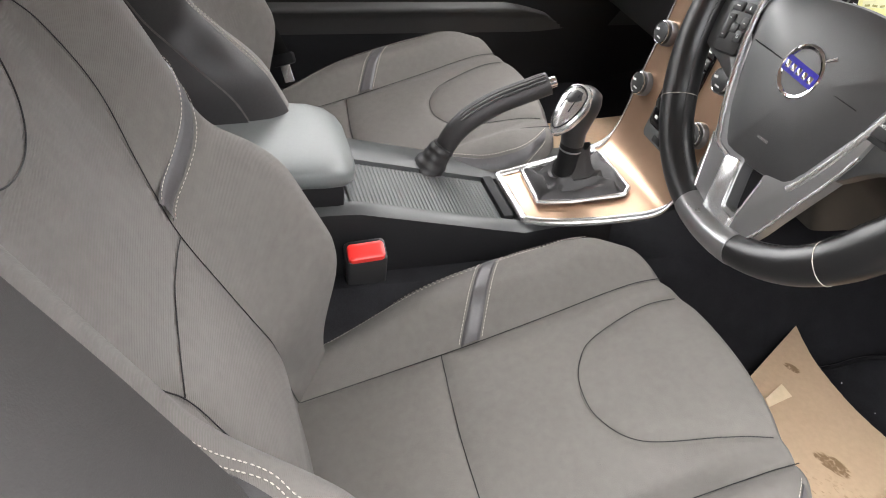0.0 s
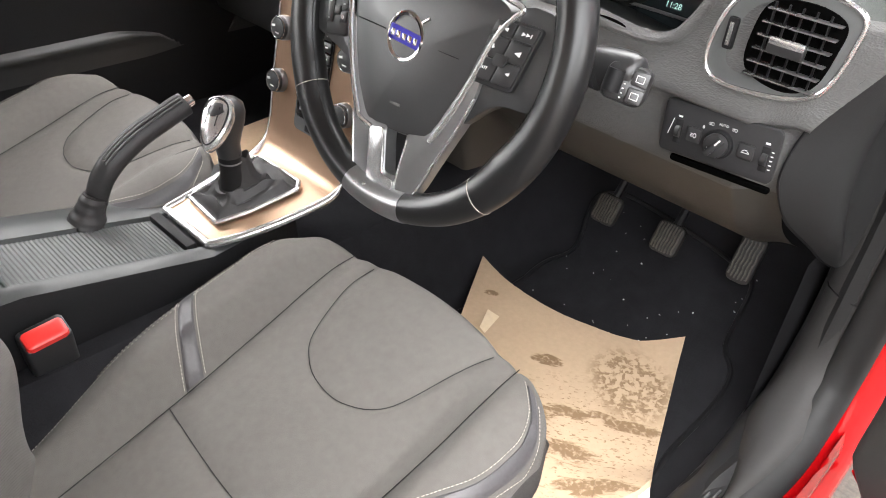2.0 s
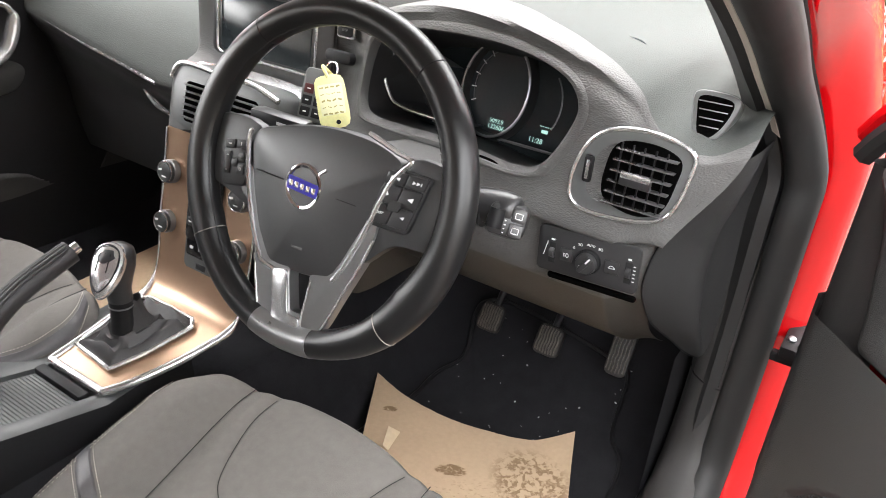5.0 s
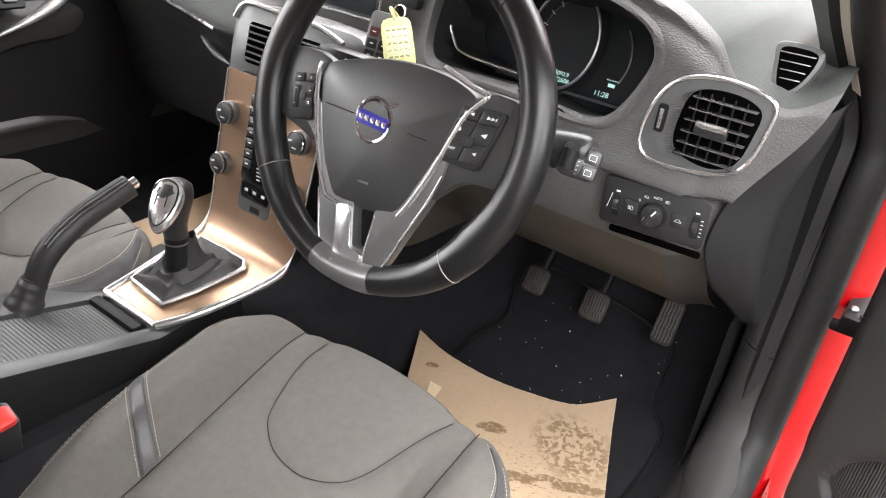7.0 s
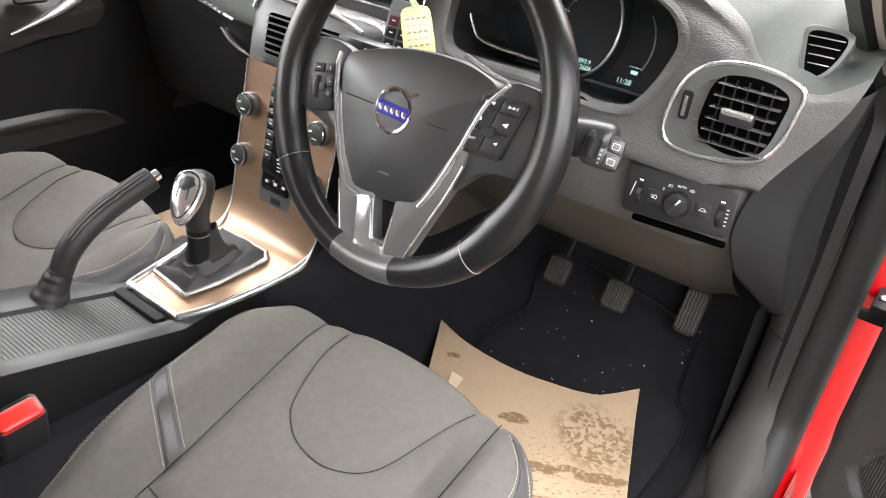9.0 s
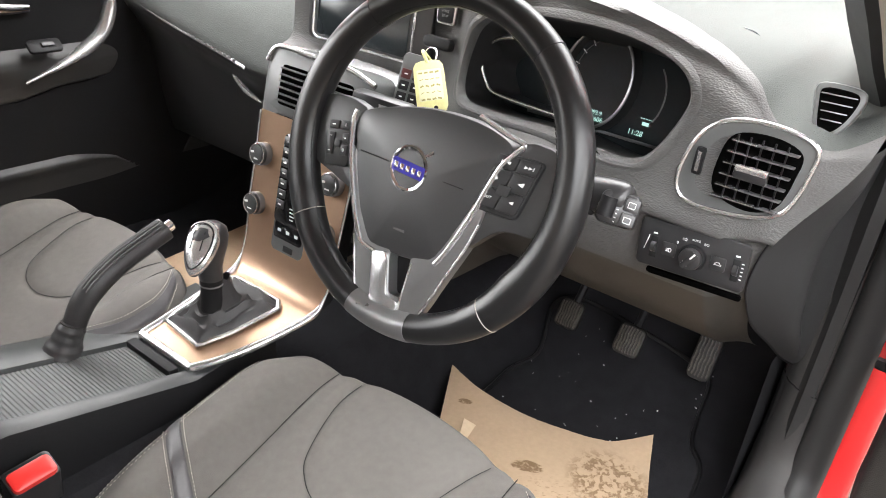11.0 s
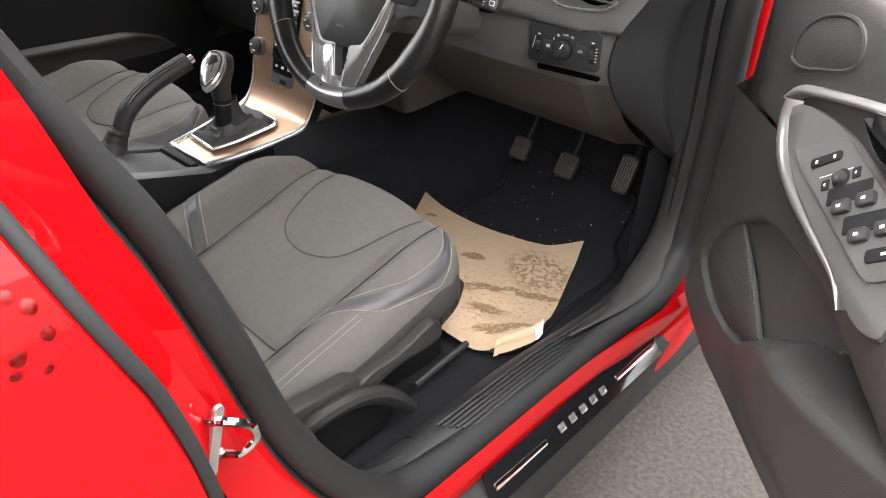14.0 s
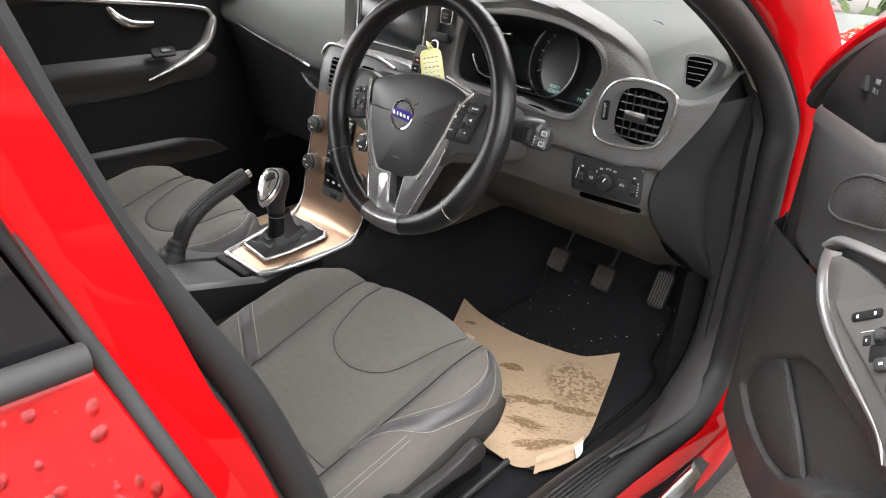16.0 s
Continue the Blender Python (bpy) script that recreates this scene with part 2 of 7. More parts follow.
def tube(points, radius, sides=10, closed=False, bm=None, flat=1.0):
    """A round bar along a line; radius a number or one for each point; flat squeezes the section."""
    p = [Vector([float(c) for c in q]) for q in points]
    n = len(p)
    radii = radius if isinstance(radius, (list, tuple)) else [radius] * n
    rows, side = [], None
    for i in range(n):
        a = p[(i - 1) % n] if closed or i else p[i]
        b = p[(i + 1) % n] if closed or i < n - 1 else p[i]
        d = (b - a).normalized()
        if side is None:
            side = d.orthogonal().normalized()
        side = (side - d * side.dot(d)).normalized()
        up = d.cross(side)
        rows.append([p[i] + radii[i] * (math.cos(2 * math.pi * k / sides) * side + flat * math.sin(2 * math.pi * k / sides) * up) for k in range(sides)])
    return grid(rows, close_u=True, close_v=closed, caps=not closed, bm=bm)


def rounded(w, h, r, n=5):
    """Outline of a rounded rectangle round the origin."""
    r = min(r, w / 2 - 1e-5, h / 2 - 1e-5)
    out = []
    for cx, cy, a0 in ((w / 2 - r, h / 2 - r, 0), (-w / 2 + r, h / 2 - r, 90), (-w / 2 + r, -h / 2 + r, 180), (w / 2 - r, -h / 2 + r, 270)):
        for k in range(n + 1):
            a = radians(a0 + 90 * k / n)
            out.append((cx + r * math.cos(a), cy + r * math.sin(a)))
    return out


def plate(outline, thick, frame_m, bevel=0.0015, bm=None, dome=0.0):
    """A slab with a bevelled front edge: outline in the local x, y; front face at local z = thick."""
    bm = bm or bmesh.new()
    o = [np.array(q, float) for q in outline]
    c = sum(o) / len(o)
    def ring(inset, z):
        out = []
        for q in o:
            v = q - c
            l = np.linalg.norm(v)
            s = c + v * max(0.0, (l - inset) / l) if l > 1e-9 else q
            out.append(frame_m @ Vector((s[0], s[1], z)))
        return out
    b = min(bevel, thick * 0.9)
    rows = [ring(0, 0), ring(0, thick - b), ring(b * 0.3, thick - b * 0.3), ring(b, thick)]
    if dome:
        far = max(np.linalg.norm(q - c) for q in o)
        for f in (0.75, 0.5, 0.25):
            rows.append([frame_m @ Vector((c[0] + (q - c)[0] * f, c[1] + (q - c)[1] * f, thick + dome * (1 - f * f))) for q in o])
    grid(rows, close_u=True, bm=bm)
    bm.verts.ensure_lookup_table()
    n = len(o)
    allv = bm.verts[-n * len(rows):]
    bm.faces.new(allv[-n:])
    bm.faces.new(list(reversed(allv[:n])))
    return bm


def facing(at, normal, up=(0, 0, 1)):
    """A frame at a place whose z looks along normal, and y upward."""
    z = Vector(normal).normalized()
    x = Vector(up).cross(z).normalized()
    y = z.cross(x)
    return Matrix(((x.x, y.x, z.x, at[0]), (x.y, y.y, z.y, at[1]), (x.z, y.z, z.z, at[2]), (0, 0, 0, 1)))


def disc(radius, depth, frame_m, sides=28, bevel=0.002, bm=None, dome=0.0):
    return plate([(radius * math.cos(2 * math.pi * k / sides), radius * math.sin(2 * math.pi * k / sides)) for k in range(sides)], depth, frame_m, bevel, bm, dome)


def box(x0, x1, y0, y1, z0, z1, bevel=0.004, bm=None):
    out = bmesh.new()
    bmesh.ops.create_cube(out, size=1, matrix=Matrix.LocRotScale(((x0 + x1) / 2, (y0 + y1) / 2, (z0 + z1) / 2), None, (x1 - x0, y1 - y0, z1 - z0)))
    if bevel:
        bmesh.ops.bevel(out, geom=out.edges[:], offset=bevel, segments=2, affect="EDGES", profile=0.6)
    if bm is None:
        return out
    me = bpy.data.meshes.new("tmp")
    out.to_mesh(me)
    out.free()
    bm.from_mesh(me)
    bpy.data.meshes.remove(me)
    return bm


def brick(frame_m, w, h, d, bevel=0.002, bm=None):
    """A bevelled block w x h in the frame's x, y, standing d out along z."""
    return plate(rounded(w, h, bevel * 1.5, 2), d, frame_m, bevel, bm)


def text_part(words, size, frame_m, material, parent, label=""):
    cu = bpy.data.curves.new("lettering", "FONT")
    cu.body, cu.size, cu.align_x, cu.align_y, cu.extrude = words, size, "CENTER", "CENTER", 0.0002
    tmp = bpy.data.objects.new("lettering", cu)
    scene.collection.objects.link(tmp)
    me = bpy.data.meshes.new_from_object(tmp.evaluated_get(bpy.context.evaluated_depsgraph_get()))
    bpy.data.objects.remove(tmp)
    bm = bmesh.new()
    bm.from_mesh(me)
    bpy.data.meshes.remove(me)
    bmesh.ops.transform(bm, matrix=frame_m, verts=bm.verts)
    return part("lettering", bm, material, parent, label, smooth=False)


def off(frame_m, x, y, z=0.0):
    return frame_m @ Matrix.Translation((x, y, z))


def smooth(a, b, x):
    t = min(1.0, max(0.0, (x - a) / (b - a)))
    return t * t * (3 - 2 * t)


def lerp_key(keys, x):
    """Values between rows (x, v1, v2, ...), in straight lines."""
    if x <= keys[0][0]:
        return keys[0][1:]
    for a, b in zip(keys, keys[1:]):
        if x <= b[0]:
            f = (x - a[0]) / (b[0] - a[0])
            return tuple(p + f * (q - p) for p, q in zip(a[1:], b[1:]))
    return keys[-1][1:]


# ---------------------------------------------------------------- ground
bm = bmesh.new()
bmesh.ops.create_grid(bm, x_segments=2, y_segments=2, size=400)
ground = tagged(part("ground", bm, ASPHALT, smooth=False), "rough gravelly tarmac car park surface", "ground", kind="structure")

# ---------------------------------------------------------------- body shell round the driver's doorway
# the doorway's edge, as (y, z) in the plane x = 0.80
DOORWAY = catmull([(0.440, 0.48), (0.442, 0.70), (0.425, 0.86), (0.417, 0.937), (0.354, 1.031), (0.199, 1.115), (-0.095, 1.229), (-0.35, 1.31), (-0.55, 1.345),
                   (-0.68, 1.33), (-0.728, 1.26), (-0.700, 1.165), (-0.655, 1.04), (-0.606, 0.945), (-0.563, 0.855), (-0.518, 0.732), (-0.450, 0.543),
                   (-0.360, 0.414), (-0.262, 0.367), (0.0, 0.352), (0.22, 0.358), (0.345, 0.375), (0.41, 0.415)], 8, True)


OUT = -1


def bulge(y, z):
    """The body widens towards the front pillar's foot and the sill."""
    return max(0.045 * smooth(0.02, 0.36, y) * (1 - smooth(0.90, 1.08, z)), 0.030 * smooth(0.66, 0.38, z))


def outward(line, d, x):
    """The doorway's edge moved d metres outward in its plane, at x."""
    n, out = len(line), []
    for i in range(n):
        t = line[(i + 1) % n] - line[i - 1]
        t = t / np.linalg.norm(t)
        e = d
        if line[i][0] < -0.42:
            e = math.copysign(min(abs(d), 0.09 - 0.028 * smooth(0.80, 1.10, line[i][1])), d)
            if d * OUT > 0:
                e = math.copysign(abs(e) - 0.018 * smooth(0, 0.02, abs(d)) * smooth(0.70, 1.10, line[i][1]), d)
        out.append((x + bulge(line[i][0], line[i][1]) * (1 - 5.4 * max(0.0, abs(d) if d * OUT > 0 else 0.0)), line[i][0] + e * t[1], line[i][1] - e * t[0]))
    return out


sign = 1 if outward(DOORWAY, 0.05, 0.8)[0][1] > DOORWAY[0][0] else -1


def ring(d, x):
    return outward(DOORWAY, d * sign, x)


body = thing("body_shell", (0, 0, 0.0), "glossy wet red hatchback body shell with dark sill cladding", "car")
part("door_aperture", grid([ring(d, x) for d, x in ((0.026, 0.785), (0.030, 0.800), (0.034, 0.806), (0.042, 0.812), (0.052, 0.820), (0.062, 0.828), (0.072, 0.834), (0.082, 0.838), (0.095, 0.841), (0.112, 0.842))], close_u=True), RED, body)
part("door_seal", grid([ring(d, x) for d, x in ((0.024, 0.755), (0.008, 0.754), (-0.006, 0.757), (-0.013, 0.765), (-0.0165, 0.776), (-0.014, 0.788), (-0.006, 0.798), (0.005, 0.8035), (0.015, 0.803), (0.022, 0.798), (0.0245, 0.790), (0.027, 0.797), (0.031, 0.800), (0.033, 0.790))], close_u=True), RUBBER, body, "wide dark rubber door seal")
part("inner_trim", grid([ring(d, x) for d, x in ((0.022, 0.757), (0.000, 0.750), (-0.002, 0.735), (0.03, 0.70))], close_u=True), RUBBER, body)
# outer skin: sill, roof side and windscreen pillar
bm = grid([[(x + 0.018 * smooth(0.02, 0.36, y), y, z) for y in (-2.6, -1.2, -0.6, -0.2, 0.0, 0.1, 0.2, 0.3, 0.4, 0.6, 1.0)] for x, z in ((0.842, 0.375), (0.850, 0.355), (0.852, 0.335), (0.846, 0.318))])
part("sill", bm, RED, body)
bm = grid([[(x, y, z) for y in (-2.6, -0.6, 0.2, 0.62, 0.80)] for x, z in ((0.846, 0.322), (0.868, 0.312), (0.880, 0.295), (0.882, 0.20), (0.86, 0.165), (0.80, 0.16))])
part("sill_cladding", bm, DARK_TRIM, body, "dark grey plastic sill cladding")
# roof with a headliner under it
bm = grid([[(x, y, z + 0.03 * (1 - (x / 0.7) ** 2)) for x in np.linspace(-0.70, 0.70, 13)] for y, z in ((-2.2, 1.36), (-1.6, 1.43), (-0.9, 1.45), (-0.3, 1.43), (0.05, 1.385), (0.2, 1.34))])
part("roof", bm, RED, body)
bm = grid([[(x, y, z + 0.03 * (1 - (x / 0.7) ** 2)) for x in np.linspace(-0.72, 0.72, 13)] for y, z in ((-2.2, 1.30), (-1.6, 1.38), (-0.9, 1.40), (-0.3, 1.38), (0.05, 1.34), (0.2, 1.30))])
part("headliner", bm, HEADLINER, body)
for s in (1, -1):
    rail = catmull([(0.74 * s, -2.2, 1.30), (0.76 * s, -1.2, 1.385), (0.755 * s, -0.5, 1.385), (0.745 * s, -0.1, 1.325), (0.735 * s, 0.2, 1.215), (0.73 * s, 0.5, 1.075), (0.74 * s, 0.8, 0.97)], 6)
    part("roof_rail", tube(rail, 0.045, 10), RED, body)
keep = [k for k, q in enumerate(DOORWAY) if q[1] > 0.975 and q[0] > -0.45]
sheet_rings = [ring(d, x) for d, x in ((-0.006, 0.770), (-0.008, 0.758), (0.002, 0.742), (0.016, 0.722), (0.034, 0.704), (0.055, 0.692), (0.085, 0.688))]
for s in (1, -1):
    rows = [[(r[k][0] * s, r[k][1], r[k][2]) for k in keep] for r in sheet_rings]
    part("pillar_trim", grid(rows), HEADLINER, body, "beige fabric-finish windscreen pillar trim")
bm = grid([[(x * 0.70, y, z) for x in np.linspace(-1, 1, 9)] for y, z in ((0.22, 1.335), (0.55, 1.17), (0.98, 1.06))])
screen = part("windscreen", bm, GLASS, body)
screen.visible_shadow = False
# bonnet and wing
bm = grid([[(x, y, z - 0.10 * abs(x / 0.80) ** 3) for x in np.linspace(-0.80, 0.80, 15)] for y, z in ((0.96, 1.015), (1.2, 1.025), (1.6, 0.990), (2.1, 0.88), (2.2, 0.62), (2.2, 0.2))])
part("bonnet", bm, RED, body)
bm = grid([[(x, y, z) for y in (0.575, 0.7, 0.95, 1.3, 1.9)] for x, z in ((0.76, 1.00), (0.80, 0.97), (0.86, 0.90), (0.897, 0.80), (0.90, 0.55), (0.88, 0.33))])
part("front_wing", bm, RED, body)
bm = grid([[(x, 0.575 + (0.012 if k == 3 else 0.0) - 0.03 * (k == 0), z) for k, x in enumerate((0.806, 0.83, 0.86, w))] for z, w in ((0.30, 0.88), (0.55, 0.90), (0.80, 0.897), (0.90, 0.862), (0.97, 0.81))])
part("hinge_pillar", bm, RED, body)
# outer face of the middle pillar
bm = grid([[(0.826 - 1.2 * d * d, lerp_key([(0.30, -0.44), (0.40, -0.50), (0.50, -0.555), (0.60, -0.592), (0.72, -0.618), (0.80, -0.640), (0.89, -0.676), (0.98, -0.706), (1.10, -0.752), (1.30, -0.83)], z)[0] + (d if d > 0 or z < 0.97 else 0.012 + 0.1 * d), z) for d in (-0.06, -0.03, 0.0, 0.03, 0.06)] for z in (0.33, 0.40, 0.50, 0.60, 0.72, 0.80, 0.89, 0.98, 1.10, 1.30)])
part("middle_pillar", bm, RED, body)
# inner trim of the middle pillar, wider than its seal
SEAL_EDGE = [(0.42, -0.372), (0.543, -0.450), (0.732, -0.518), (0.855, -0.563), (0.945, -0.606), (1.04, -0.655), (1.165, -0.700), (1.30, -0.735)]
rows = []
for z in np.linspace(0.45, 1.30, 36):
    y = lerp_key(SEAL_EDGE, z)[0]
    rows.append([(x - 0.05 * smooth(1.05, 1.35, z), y + e, z) for x, e in ((0.768, -0.016), (0.760, -0.002), (0.742, 0.009), (0.715, 0.018), (0.690, 0.021), (0.672, 0.020), (0.664, 0.000), (0.662, -0.05), (0.665, -0.14))])
part("pillar_cover", grid(rows), TRIM_GREY, body, "grey plastic cover of the middle pillar")
# closed far side and rear
bm = grid([[(-0.84, y, z) for y in (-2.4, 0.6, 1.0)] for z in (0.2, 0.60, 0.93)])
part("far_side", bm, RED, body)
bm = grid([[(x, -2.3, z) for x in (-0.84, 0, 0.84)] for z in (0.2, 0.95)])
part("tailgate", bm, RED, body)
bm = grid([[(x, -1.35, z) for x in (-0.78, 0, 0.78)] for z in (0.3, 0.6, 0.95)])
part("rear_bench", bm, FABRIC, body)

# floor pan and firewall, one sheet of carpet with a tunnel
rows = []
for y, z in ((-1.35, 0.30), (-0.6, 0.30), (-0.2, 0.29), (0.2, 0.285), (0.45, 0.285), (0.60, 0.32), (0.70, 0.40), (0.78, 0.52), (0.83, 0.70), (0.85, 0.95)):
    row = []
    for x in np.linspace(-0.76, 0.76, 61):
        up = 0.16 * smooth(0.22, 0.10, abs(x - 0.0)) * (1 if z < 0.5 else max(0, 1 - (z - 0.5) / 0.3))
        side = 0.040 * smooth(0.68, 0.76, abs(x))
        row.append((x, y, z + up + side))
    rows.append(row)
floor = tagged(part("floor", grid(rows), CARPET), "black carpeted car floor rising into the footwell", "floor", kind="structure")
bm = grid([[(-0.76, y, z) for y in (-1.35, 0.6, 0.86)] for z in (0.28, 0.6, 0.93)])
kick_l = tagged(part("wall_unseen_passenger_side", bm, BLACK, smooth=False), "black inner side of the car", "wall", kind="structure")
# plastic tread along the sill, with its ribs
tread = thing("sill_tread", (0.70, 0, 0.36), "black ribbed plastic tread plate along the sill", "trim", kind="structure")
prof = [(0.712, 0.30), (0.722, 0.335), (0.738, 0.357), (0.760, 0.368), (0.800, 0.370), (0.812, 0.362), (0.818, 0.345)]


def tread_at(x, y, z):
    return (x + 0.012 * smooth(0.0, 0.36, y), y, z - 0.010 * smooth(-0.05, 0.25, y) + 0.022 * smooth(0.28, 0.46, y))


part("tread_plate", grid([[tread_at(x, y, z) for y in np.linspace(-0.62, 0.46, 30)] for x, z in prof]), PLASTIC_SMOOTH, tread)
for k in range(6):
    part("rib", tube([tread_at(0.764 + 0.0076 * k, y, 0.3712) for y in np.linspace(-0.19 + 0.006 * k, 0.20 + 0.014 * k, 24)], 0.0026, 6), PLASTIC_SMOOTH, tread)
part("tread_seam", tube([tread_at(0.722, -0.235, 0.336), tread_at(0.742, -0.228, 0.361), tread_at(0.80, -0.216, 0.3705), tread_at(0.815, -0.212, 0.355)], 0.0014, 5), BLACK, tread)
part("carpet_edge", grid([[(x, y, z) for y in np.linspace(-0.62, 0.62, 12)] for x, z in ((0.60, 0.280), (0.66, 0.284), (0.70, 0.290), (0.735, 0.318))]), CARPET, tread, "black carpet beside the tread")

# kick panel and lower pillar trim beside the pedals
kick = tagged(thing("kick_panel", (0.74, 0.5, 0.5), "dark grey plastic trim of the lower front pillar", "trim"), kind="structure")
foot = catmull([(0.436, 0.975), (0.444, 0.86), (0.450, 0.70), (0.452, 0.567), (0.448, 0.50), (0.430, 0.448), (0.395, 0.415), (0.335, 0.396), (0.25, 0.386), (0.12, 0.382)], 6)
rows = []
for k, q in enumerate(foot):
    t = foot[min(k + 1, len(foot) - 1)] - foot[max(k - 1, 0)]
    t = t / np.linalg.norm(t)
    shift = 0.045 * smooth(0.02, 0.36, q[0]) - 0.045
    taper = 1 - 0.9 * smooth(0.40, 0.16, q[0]) * (q[1] < 0.5)
    rows.append([(0.824 - (0.824 - x) * taper + shift, q[0] - e * taper * t[1], q[1] + e * taper * t[0]) for x, e in ((0.824, 0.006), (0.813, -0.004), (0.792, -0.007), (0.770, -0.002), (0.754, 0.010), (0.742, 0.035), (0.735, 0.08), (0.730, 0.16))])
part("panel", grid(rows[:19]), TRIM_GREY, kick, "smooth dark upper panel")
part("panel", grid([[(q[0], q[1] - 0.0015, q[2] - 0.0012) for q in r] for r in rows[18:]]), TRIM_GREY, kick, "smooth grey lower panel")
part("seam", tube([(q[0], q[1] - 0.001, q[2]) for q in rows[18][:7]], 0.0014, 6), BLACK, kick)
part("carpet_side", grid([[(0.731, y, z) for y in (0.40, 0.56, 0.80)] for z in (0.30, 0.45, 0.62)]), CARPET, kick, "black carpet on the side of the footwell")


# ---------------------------------------------------------------- seats
SEAT_X = 0.3675
SEAMS = [
    [(-0.143, -0.46), (-0.143, -0.262), (-0.146, -0.15), (-0.150, -0.03), (-0.150, 0.075)],
    [(0.150, -0.46), (0.156, -0.28), (0.166, -0.20), (0.176, -0.10), (0.178, -0.02), (0.172, 0.075)],
    [(-0.143, -0.266), (0.0, -0.281), (0.157, -0.284)],
    [(-0.106, 0.062), (-0.106, 0.0), (-0.084, -0.075), (-0.055, -0.106), (-0.016, -0.122), (0.034, -0.121), (0.082, -0.088), (0.112, 0.0), (0.132, 0.062)],
]


def bend(line, n):
    return catmull(line, n)


def groove(lines, x, h, width=0.0030, depth=0.0032):
    best = 9.0
    for p in lines:
        d2 = np.min((p[:, 0] - x) ** 2 + (p[:, 1] - h) ** 2)
        best = min(best, d2)
    return depth * math.exp(-best / (2 * width ** 2)) + 0.004 * math.exp(-best / (2 * 0.013 ** 2))


SEAM_PTS = [np.array(bend(s, 30)) for s in SEAMS]


def cushion_top(x, y):
    """Height of the driver's cushion at x from its middle, and y."""
    z = 0.503 + 0.29 * y - 0.9 * max(0.0, y - 0.02) ** 1.6
    a = abs(x)
    fade = 1 - 0.75 * smooth(-0.06, 0.09, y)
    rise = 0.040 * smooth(0.135, 0.205, a) * fade * (0.6 + 0.4 * smooth(-0.45, -0.25, y))
    z += rise + 0.006 * (1 - (min(a, 0.14) / 0.14) ** 2)
    edge = cushion_edge(y)
    t = max(0.0, (a - (edge - 0.055)) / 0.055)
    drop = 0.055 - (0.024 * smooth(0.0, -0.14, y) if x < 0 else 0.0)
    return z - drop * (1 - math.sqrt(max(0.0, 1 - min(t, 1.0) ** 2)))


def cushion_edge(y):
    return 0.268 - 0.045 * smooth(-0.20, -0.46, y) - 0.030 * smooth(0.02, 0.10, y)


def cushion_point(x, y, lift=0.0):
    """A place on the cushion; past its edge the line goes on down the side."""
    w = cushion_edge(y)
    over = max(0.0, abs(x) - w)
    s = math.copysign(min(abs(x), w), x)
    yy = y - 0.85 * s * s * smooth(-0.10, 0.08, y)
    if over:
        return (SEAT_X + s + math.copysign(lift + 0.002, x), yy, cushion_top(s, y) - over)
    return (SEAT_X + s, yy, cushion_top(s, y) + lift)


def seat_mesh_cushion():
    ny, nx = 118, 132
    rows = []
    ys = list(np.linspace(-0.56, 0.068, ny))
    for y in ys:
        w = cushion_edge(y)
        row = []
        zb = min(0.447, cushion_top(w, y) - 0.055)
        for k in range(8):
            f = k / 8
            row.append((SEAT_X - w - 0.004 * math.sin(math.pi * f), y - 0.85 * w * w * smooth(-0.10, 0.08, y), zb + f * (cushion_top(-w, y) - zb)))
        for x in np.linspace(-w, w, nx):
            p = cushion_point(x, y)
            row.append((p[0], p[1], p[2] - groove(SEAM_PTS, x, y)))
        for k in range(7, -1, -1):
            f = k / 8
            row.append((SEAT_X + w + 0.004 * math.sin(math.pi * f), y - 0.85 * w * w * smooth(-0.10, 0.08, y), zb + f * (cushion_top(w, y) - zb)))
        rows.append(row)
    last = rows[-1]
    for k in range(1, 9):
        phi = radians(12 * k)
        r = 0.036
        new_row = []
        for p in last:
            low = 0.42 + (p[2] - 0.42) * 1.0
            z = p[2] - r * (1 - math.cos(phi)) - 0.01 * math.sin(phi)
            new_row.append((SEAT_X + (p[0] - SEAT_X) * (1 - 0.05 * math.sin(phi)), p[1] + r * math.sin(phi) * 0.6, max(z, 0.405)))
        rows.append(new_row)
    rows.append([(p[0], p[1] - 0.02, 0.385) for p in rows[-1]])
    sides = [grid([r[:9] for r in rows[:ny + 2]]), grid([r[-9:] for r in rows[:ny + 2]])]
    return grid([r[8:-8] for r in rows[:ny + 2]]), sides, grid(rows[ny + 1:])


B_O, B_U, B_N = Vector((SEAT_X, -0.425, 0.385)), Vector((0, -0.447, 0.894)), Vector((0, 0.894, 0.447))
BACK_SEAMS = [
    [(-0.143, 0.0), (-0.141, 0.04), (-0.126, 0.10), (-0.109, 0.17), (-0.105, 0.27), (-0.106, 0.34), (-0.125, 0.39), (-0.145, 0.457), (-0.153, 0.51), (-0.150, 0.57), (-0.142, 0.60)],
    [(0.143, 0.0), (0.141, 0.04), (0.126, 0.10), (0.109, 0.17), (0.105, 0.27), (0.106, 0.34), (0.125, 0.39), (0.145, 0.457), (0.153, 0.51), (0.150, 0.57), (0.142, 0.60)],
    [(-0.106, 0.345), (-0.06, 0.358), (0.0, 0.366), (0.06, 0.358), (0.106, 0.345)],
    [(-0.085, 0.66), (-0.062, 0.60), (-0.036, 0.569), (0.0, 0.551), (0.04, 0.546), (0.08, 0.556), (0.105, 0.585), (0.120, 0.66)],
]
BACK_PTS = [np.array(bend(s, 30)) for s in BACK_SEAMS]


